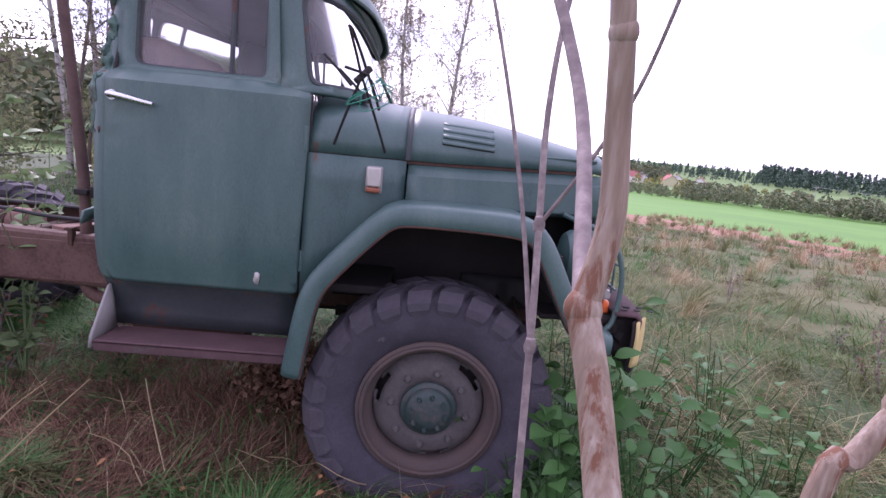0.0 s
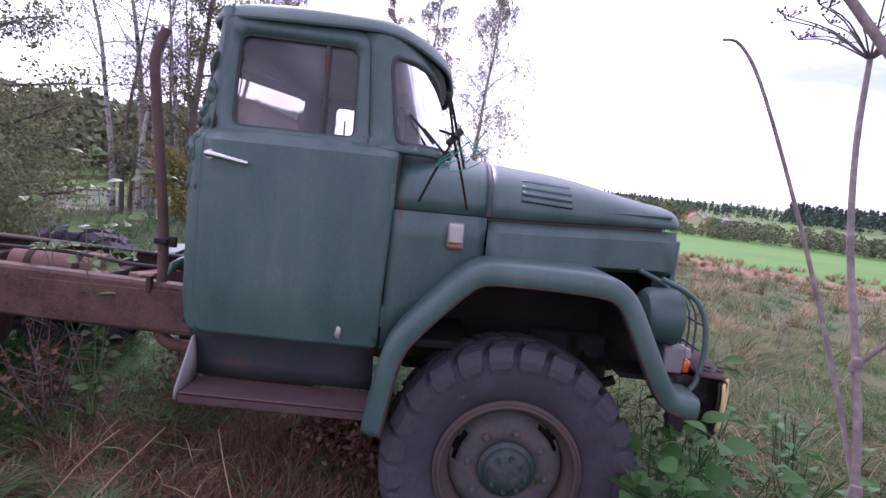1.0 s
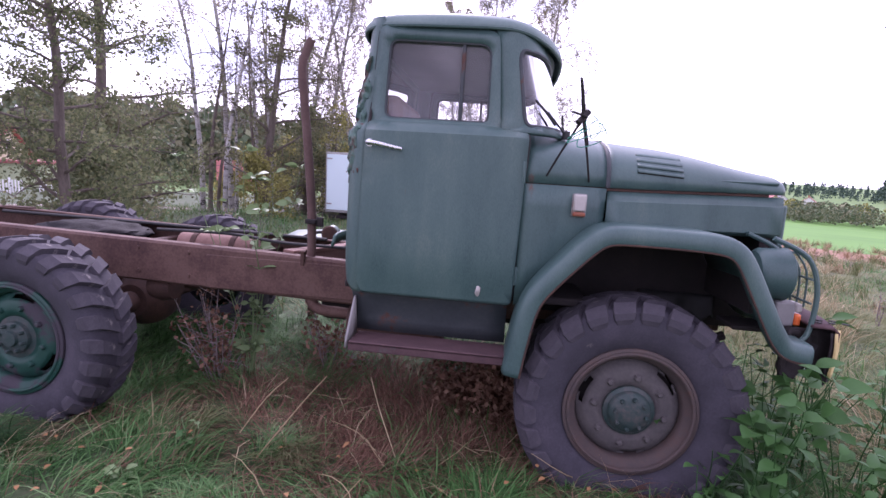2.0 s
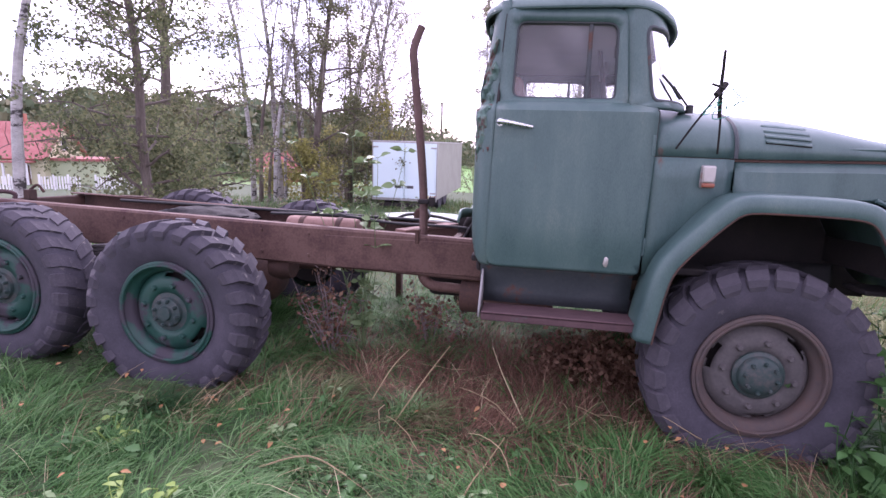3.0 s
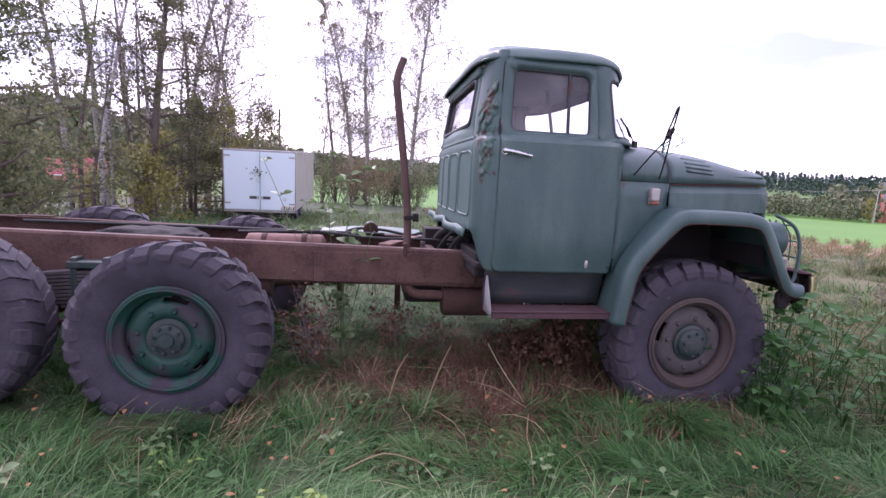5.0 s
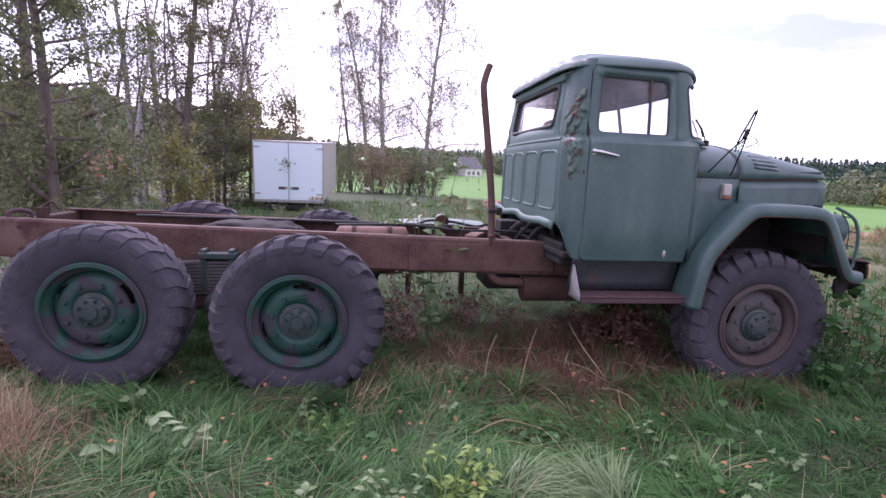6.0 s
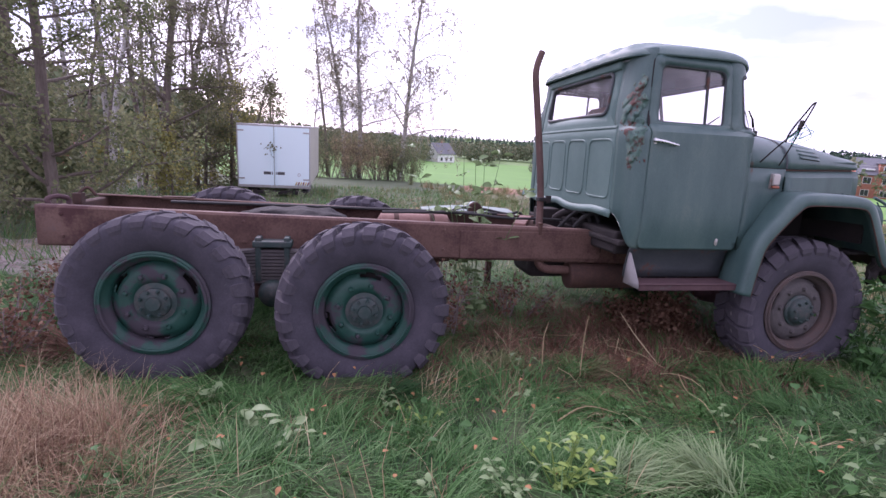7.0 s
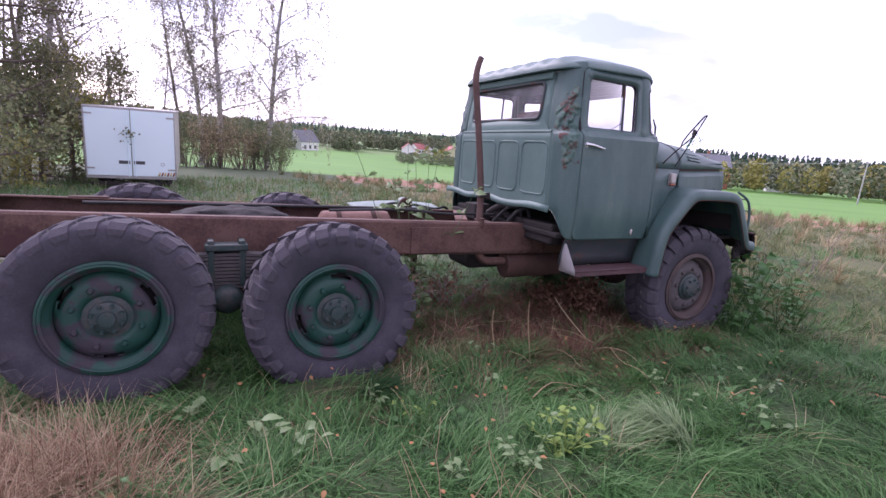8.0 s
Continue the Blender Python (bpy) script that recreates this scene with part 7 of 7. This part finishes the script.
far_wood("far_conifer_forest", strip(2000, -75, 36, 430, 620, 5, 9) + strip(2000, 34, 112, 430, 620, 8, 15), "dark blue-green conifer forest on the ridge", M_FOREST, 44, True)
far_wood("rear_woodland", strip(150, -64, -16, 84, 120, 7, 13), "dark trees beyond the houses", M_FOREST_MIX, 150)
far_wood("far_hedgerow", strip(130, 20, 30, 150, 190, 1.6, 3.6) + strip(280, 28, 48, 150, 190, 2.4, 6) + strip(150, 46, 70, 150, 215, 5, 10) + strip(120, 68, 112, 140, 240, 5, 10), "mixed trees and hedges beyond the field", M_FOREST_MIX, 105)
far_wood("yellow_far_trees", strip(40, 48, 70, 150, 200, 5, 9) + strip(26, 22, 48, 165, 230, 4, 6), "yellowing trees among the far hedges", M_CROWN_YELLOW, 140)
far_wood("hillside_wood", strip(700, -75, -8, 200, 300, 10, 15) + strip(60, -60, -20, 120, 180, 3, 7), "mixed wood on the hillside", M_FOREST_MIX, 62)
far_wood("edge_wood", strip(190, -10, 9.2, 190, 260, 7, 11) + strip(46, 13.4, 16.2, 250, 290, 6, 10) + strip(150, 10, 26, 300, 330, 7, 11), "mixed trees along the field's edge", M_FOREST_MIX, 120)

# ---- houses ----
M_WALL_WHITE = material("white_render", [(0.74, 0.73, 0.72), (0.84, 0.83, 0.82)], scale=0.8, rough=0.85, bump=0.05)
M_WALL_YELLOW = material("pale_yellow_render", [(0.48, 0.46, 0.30), (0.58, 0.55, 0.37)], scale=0.8, rough=0.85, bump=0.05)
M_ROOF_RED = material("red_roof_tiles", [(0.245, 0.070, 0.060), (0.331, 0.110, 0.100), (0.374, 0.160, 0.140)], scale=1.5, rough=0.75, bump=0.2, fine=9)
M_ROOF_GREY = material("grey_roof", [(0.10, 0.105, 0.12), (0.16, 0.165, 0.18)], scale=1.5, rough=0.7, bump=0.2, fine=9)
M_BRICK = material("red_brick_wall", [(0.26, 0.095, 0.065), (0.36, 0.14, 0.095), (0.42, 0.18, 0.13)], scale=1.2, rough=0.85, bump=0.2, fine=12)
M_PANE = material("dark_window_pane", [(0.03, 0.035, 0.04), (0.06, 0.065, 0.075)], scale=2, rough=0.15, bump=0)
M_FRAME = material("white_window_frame", [(0.70, 0.70, 0.70), (0.78, 0.78, 0.78)], scale=5, rough=0.5, bump=0)
M_WOOD = material("brown_timber", [(0.10, 0.06, 0.04), (0.17, 0.10, 0.065)], scale=5, rough=0.8, bump=0.3)


def house(name, at, turn, width, depth, eaves, ridge, wall, roof, label, windows=(), chimney=True, overhang=0.4, gables=()):
    """A gabled house: its front looks to -y before it is turned; windows are (u, z, w, h) on the front, gables the same on the +x end."""
    zg = min(ground_z(at[0] + dx, at[1] + dy) for dx in (-width / 2, width / 2) for dy in (0, depth))
    m = Matrix.Translation((at[0], at[1], zg - 0.1)) @ Matrix.Rotation(radians(turn), 4, "Z")
    h = thing(name, (at[0], at[1], zg - 0.1), label, "house")

    def put(nm, bm, mat, parent, lab="", **kw):
        bmesh.ops.transform(bm, matrix=m, verts=bm.verts[:])
        return part(nm, bm, mat, parent, lab, smooth=False, **kw)

    bm = bmesh.new()
    a = [bm.verts.new(p) for p in ((-width / 2, 0, 0), (width / 2, 0, 0), (width / 2, 0, eaves), (-width / 2, 0, eaves))]
    b = [bm.verts.new(p) for p in ((-width / 2, depth, 0), (width / 2, depth, 0), (width / 2, depth, eaves), (-width / 2, depth, eaves))]
    g = [bm.verts.new((-width / 2, depth / 2, ridge)), bm.verts.new((width / 2, depth / 2, ridge))]
    bm.faces.new(a)
    bm.faces.new(b[::-1])
    bm.faces.new((a[1], b[1], b[2], g[1], a[2]))
    bm.faces.new((b[0], a[0], a[3], g[0], b[3]))
    bm.faces.new((a[3], a[2], g[1], g[0]))
    bm.faces.new((b[2], b[3], g[0], g[1]))
    put("wall", bm, wall, h)
    sl = (ridge - eaves) / (depth / 2)
    for sg in (-1, 1):
        y0 = depth / 2 + sg * (depth / 2 + overhang)
        z0 = eaves - sl * overhang
        bm = bmesh.new()
        vs = [bm.verts.new(p) for p in ((-width / 2 - overhang, y0, z0 + 0.05), (width / 2 + overhang, y0, z0 + 0.05), (width / 2 + overhang, depth / 2, ridge + 0.05), (-width / 2 - overhang, depth / 2, ridge + 0.05))]
        bm.faces.new(vs)
        put("roof", bm, roof, h, solid=0.14)
    for u, z, w, hh in windows:
        wn_ = put("window", blocks((u - w / 2, u + w / 2, -0.06, 0.02, z, z + hh)), M_FRAME, h, bevel=0.01)
        put("pane", blocks((u - w / 2 + 0.09, u - 0.03, -0.075, -0.062, z + 0.09, z + hh - 0.09)), M_PANE, wn_)
        put("pane", blocks((u + 0.03, u + w / 2 - 0.09, -0.075, -0.062, z + 0.09, z + hh - 0.09)), M_PANE, wn_)
    for u, z, w, hh in gables:
        x = width / 2
        wn_ = put("window", blocks((x - 0.02, x + 0.06, u - w / 2, u + w / 2, z, z + hh)), M_FRAME, h, bevel=0.01)
        put("pane", blocks((x + 0.062, x + 0.075, u - w / 2 + 0.1, u + w / 2 - 0.1, z + 0.1, z + hh - 0.1)), M_PANE, wn_)
    if chimney:
        put("chimney", blocks((width * 0.12, width * 0.12 + 0.6, depth * 0.5, depth * 0.5 + 0.6, ridge - 0.8, ridge + 0.9)), M_BRICK, h, bevel=0.03)
    return h, put


# yellow house with the red roof, beyond the trees
h1, put1 = house("red_roof_house", (-51.4, 36.6), 22, 10.0, 8.0, 3.1, 6.2, M_WALL_YELLOW, M_ROOF_RED, "pale yellow house with a steep red roof", [(-3.4, 1.0, 1.3, 1.4), (-1.0, 1.0, 1.3, 1.4), (3.2, 1.0, 1.3, 1.4)], gables=[(2.2, 1.0, 1.2, 1.4), (5.6, 1.0, 1.2, 1.4), (4.0, 3.6, 1.1, 1.2)])
M_WALL_GREEN = material("pale_green_render", [(0.36, 0.42, 0.26), (0.45, 0.50, 0.32)], scale=0.8, rough=0.85, bump=0.05)
put1("lean_to", blocks((5.0, 9.2, 1.0, 6.0, 0.0, 2.7)), M_WALL_GREEN, h1, "pale green lean-to")
put1("lean_to_roof", blocks((5.05, 9.5, 0.7, 6.3, 2.7, 2.95)), M_ROOF_RED, h1)
put1("porch_roof", blocks((2.2, 4.4, -1.6, 0.0, 2.55, 2.7)), M_ROOF_RED, h1)
put1("porch_post", blocks((2.3, 2.45, -1.5, -1.35, 0.0, 2.55)), M_FRAME, h1)
put1("porch_post", blocks((4.15, 4.3, -1.5, -1.35, 0.0, 2.55)), M_FRAME, h1)
put1("front_door", blocks((2.8, 3.8, -0.08, 0.0, 0.1, 2.2)), M_WOOD, h1, bevel=0.02)
for k in range(11):
    x, y = -39.0 + 0.62 * k, 26.4 + 0.58 * k
    if k % 4 == 3:
        continue
    z = ground_z(x, y)
    f = thing("white_fence_panel", (x, y, z), "white picket fence panel before the house", "fence", "house fence")
    part("post", blocks((x - 0.05, x + 0.05, y - 0.05, y + 0.05, z - 0.1, z + 1.15)), M_FRAME, f, smooth=False)
    for j in range(4):
        part("picket", blocks((x + 0.07 + 0.13 * j, x + 0.18 + 0.13 * j, y + 0.06 + 0.12 * j, y + 0.10 + 0.12 * j, z + 0.08, z + 1.0)), M_FRAME, f, smooth=False)
house("small_red_house", (-34.5, 60.5), 30, 5.0, 4.0, 1.9, 3.9, M_BRICK, M_ROOF_RED, "small brick cottage with a red roof behind trees", [(-1.8, 0.9, 1.0, 1.2), (1.6, 0.9, 1.0, 1.2)], gables=[(3.0, 0.9, 1.0, 1.2)])
house("white_house", (41.0, 223.5), 35, 10.5, 9.0, 4.2, 8.6, M_WALL_WHITE, M_ROOF_GREY, "white gabled house with a grey roof beyond the field", [(-3.0, 1.0, 1.4, 1.6), (0.0, 1.0, 1.4, 1.6), (3.0, 1.0, 1.4, 1.6)], gables=[(2.5, 1.0, 1.3, 1.6), (6.5, 1.0, 1.3, 1.6), (4.5, 4.6, 1.4, 1.6)])
h2, put2 = house("brick_house", (127.5, 98.6), -42, 15.0, 11.0, 6.4, 10.2, M_BRICK, M_ROOF_GREY, "three-storey red brick house with a grey roof", [(-5.4, 1.0, 1.7, 1.6), (-1.6, 1.0, 1.7, 1.6), (2.4, 1.0, 1.7, 1.6), (5.6, 1.0, 1.5, 1.6), (-5.4, 4.0, 1.7, 1.7), (-1.6, 4.0, 1.7, 1.7), (2.4, 4.0, 1.7, 1.7), (5.6, 4.0, 1.5, 1.7)])
put2("dormer", blocks((-3.4, 0.2, 0.1, 4.0, 6.3, 9.0)), M_BRICK, h2)
put2("dormer_roof", blocks((-3.8, 0.6, -0.3, 4.4, 9.0, 9.25)), M_ROOF_GREY, h2)
wd = put2("window", blocks((-2.7, -0.5, 0.02, 0.08, 6.9, 8.5)), M_FRAME, h2)
put2("pane", blocks((-2.55, -1.65, 0.0, 0.015, 7.05, 8.35)), M_PANE, wd)
put2("pane", blocks((-1.55, -0.65, 0.0, 0.015, 7.05, 8.35)), M_PANE, wd)
put2("roof_window", blocks((-6.6, -4.2, 0.6, 2.0, 7.35, 7.7)), M_FRAME, h2)
for x, y, t, w, r, wl_, lab in ((160, 92.6, -50, 11, M_ROOF_GREY, M_WALL_WHITE, "grey-roofed house among trees"), (232, 106, -60, 10, M_ROOF_GREY, M_WALL_WHITE, "white house among trees"), (104, 258, 70, 8, M_ROOF_RED, M_WALL_WHITE, "white village house with a red roof"), (113, 268, 25, 8, M_ROOF_RED, M_WALL_WHITE, "white village house with a red roof"), (122, 274, 65, 9, M_ROOF_GREY, M_WALL_WHITE, "white village house with a grey roof"), (132, 262, 80, 8, M_ROOF_RED, M_WALL_YELLOW, "yellow village house with a red roof"), (141, 272, 75, 7, M_ROOF_GREY, M_WALL_WHITE, "white village house with a grey roof"), (151, 266, 60, 8, M_ROOF_RED, M_WALL_WHITE, "white village house with a red roof")):
    house("village_house", (x, y), t, w, 7, 3.4, 6.0, wl_, r, lab, [(-w * 0.28, 1.1, 1.4, 1.4), (0, 1.1, 1.4, 1.4), (w * 0.28, 1.1, 1.4, 1.4)], gables=[(2.0, 1.1, 1.2, 1.4), (5.0, 1.1, 1.2, 1.4)])
# poles and a wire
for x, y, hh in ((-9.6, 42.6, 7.6),):
    z = ground_z(x, y)
    p_ = thing("wooden_pole", (x, y, z), "dark wooden pole behind the trailer", "pole")
    part("post", rod([(x, y, z - 0.2), (x, y, z + hh)], 0.10, 0.085, 10), M_BARK, p_)
wire_pts = []
for x, y, hh in ((101, 46, 7.5), (104, 90, 7.5), (107, 134, 7.5), (76, 180, 6), (80, 181, 6)):
    z = ground_z(x, y)
    p_ = thing("utility_pole", (x, y, z), "slim grey utility pole in the field", "pole", "utility poles")
    part("post", rod([(x, y, z - 0.2), (x, y, z + hh)], 0.14, 0.10, 8), M_ALU, p_)
    part("cross_arm", blocks((x - 0.8, x + 0.8, y - 0.06, y + 0.06, z + hh - 0.35, z + hh - 0.2)), M_ALU, p_)
    wire_pts.append(Vector((x, y, z + hh - 0.2)))
for a, b in ((0, 1), (1, 2)):
    c = (wire_pts[a] + wire_pts[b]) / 2 - Vector((0, 0, 0.8))
    wv = part("power_line", rod(spline([wire_pts[a], c, wire_pts[b]], 6), 0.03, sides=4), M_ALU)
    tagged(wv, "sagging overhead wire between poles", "cable")
# gravel heap edge stones by the track
bm = bmesh.new()
for k in range(260):
    x = random.uniform(-12.5, -6.4)
    y = 5.0 - (x + 9.5) * 0.5 + random.uniform(-0.8, 0.8)
    z = ground_z(x, y)
    s_ = random.uniform(0.015, 0.05)
    r = bmesh.ops.create_icosphere(bm, subdivisions=1, radius=s_)
    for v in r["verts"]:
        v.co = Vector((x + v.co.x * random.uniform(0.8, 1.4), y + v.co.y, z + v.co.z * 0.6))
tagged(part("track_stone", bm, M_GRAVEL, smooth=False), "loose grey stones on the track", "gravel", kind="stuff")
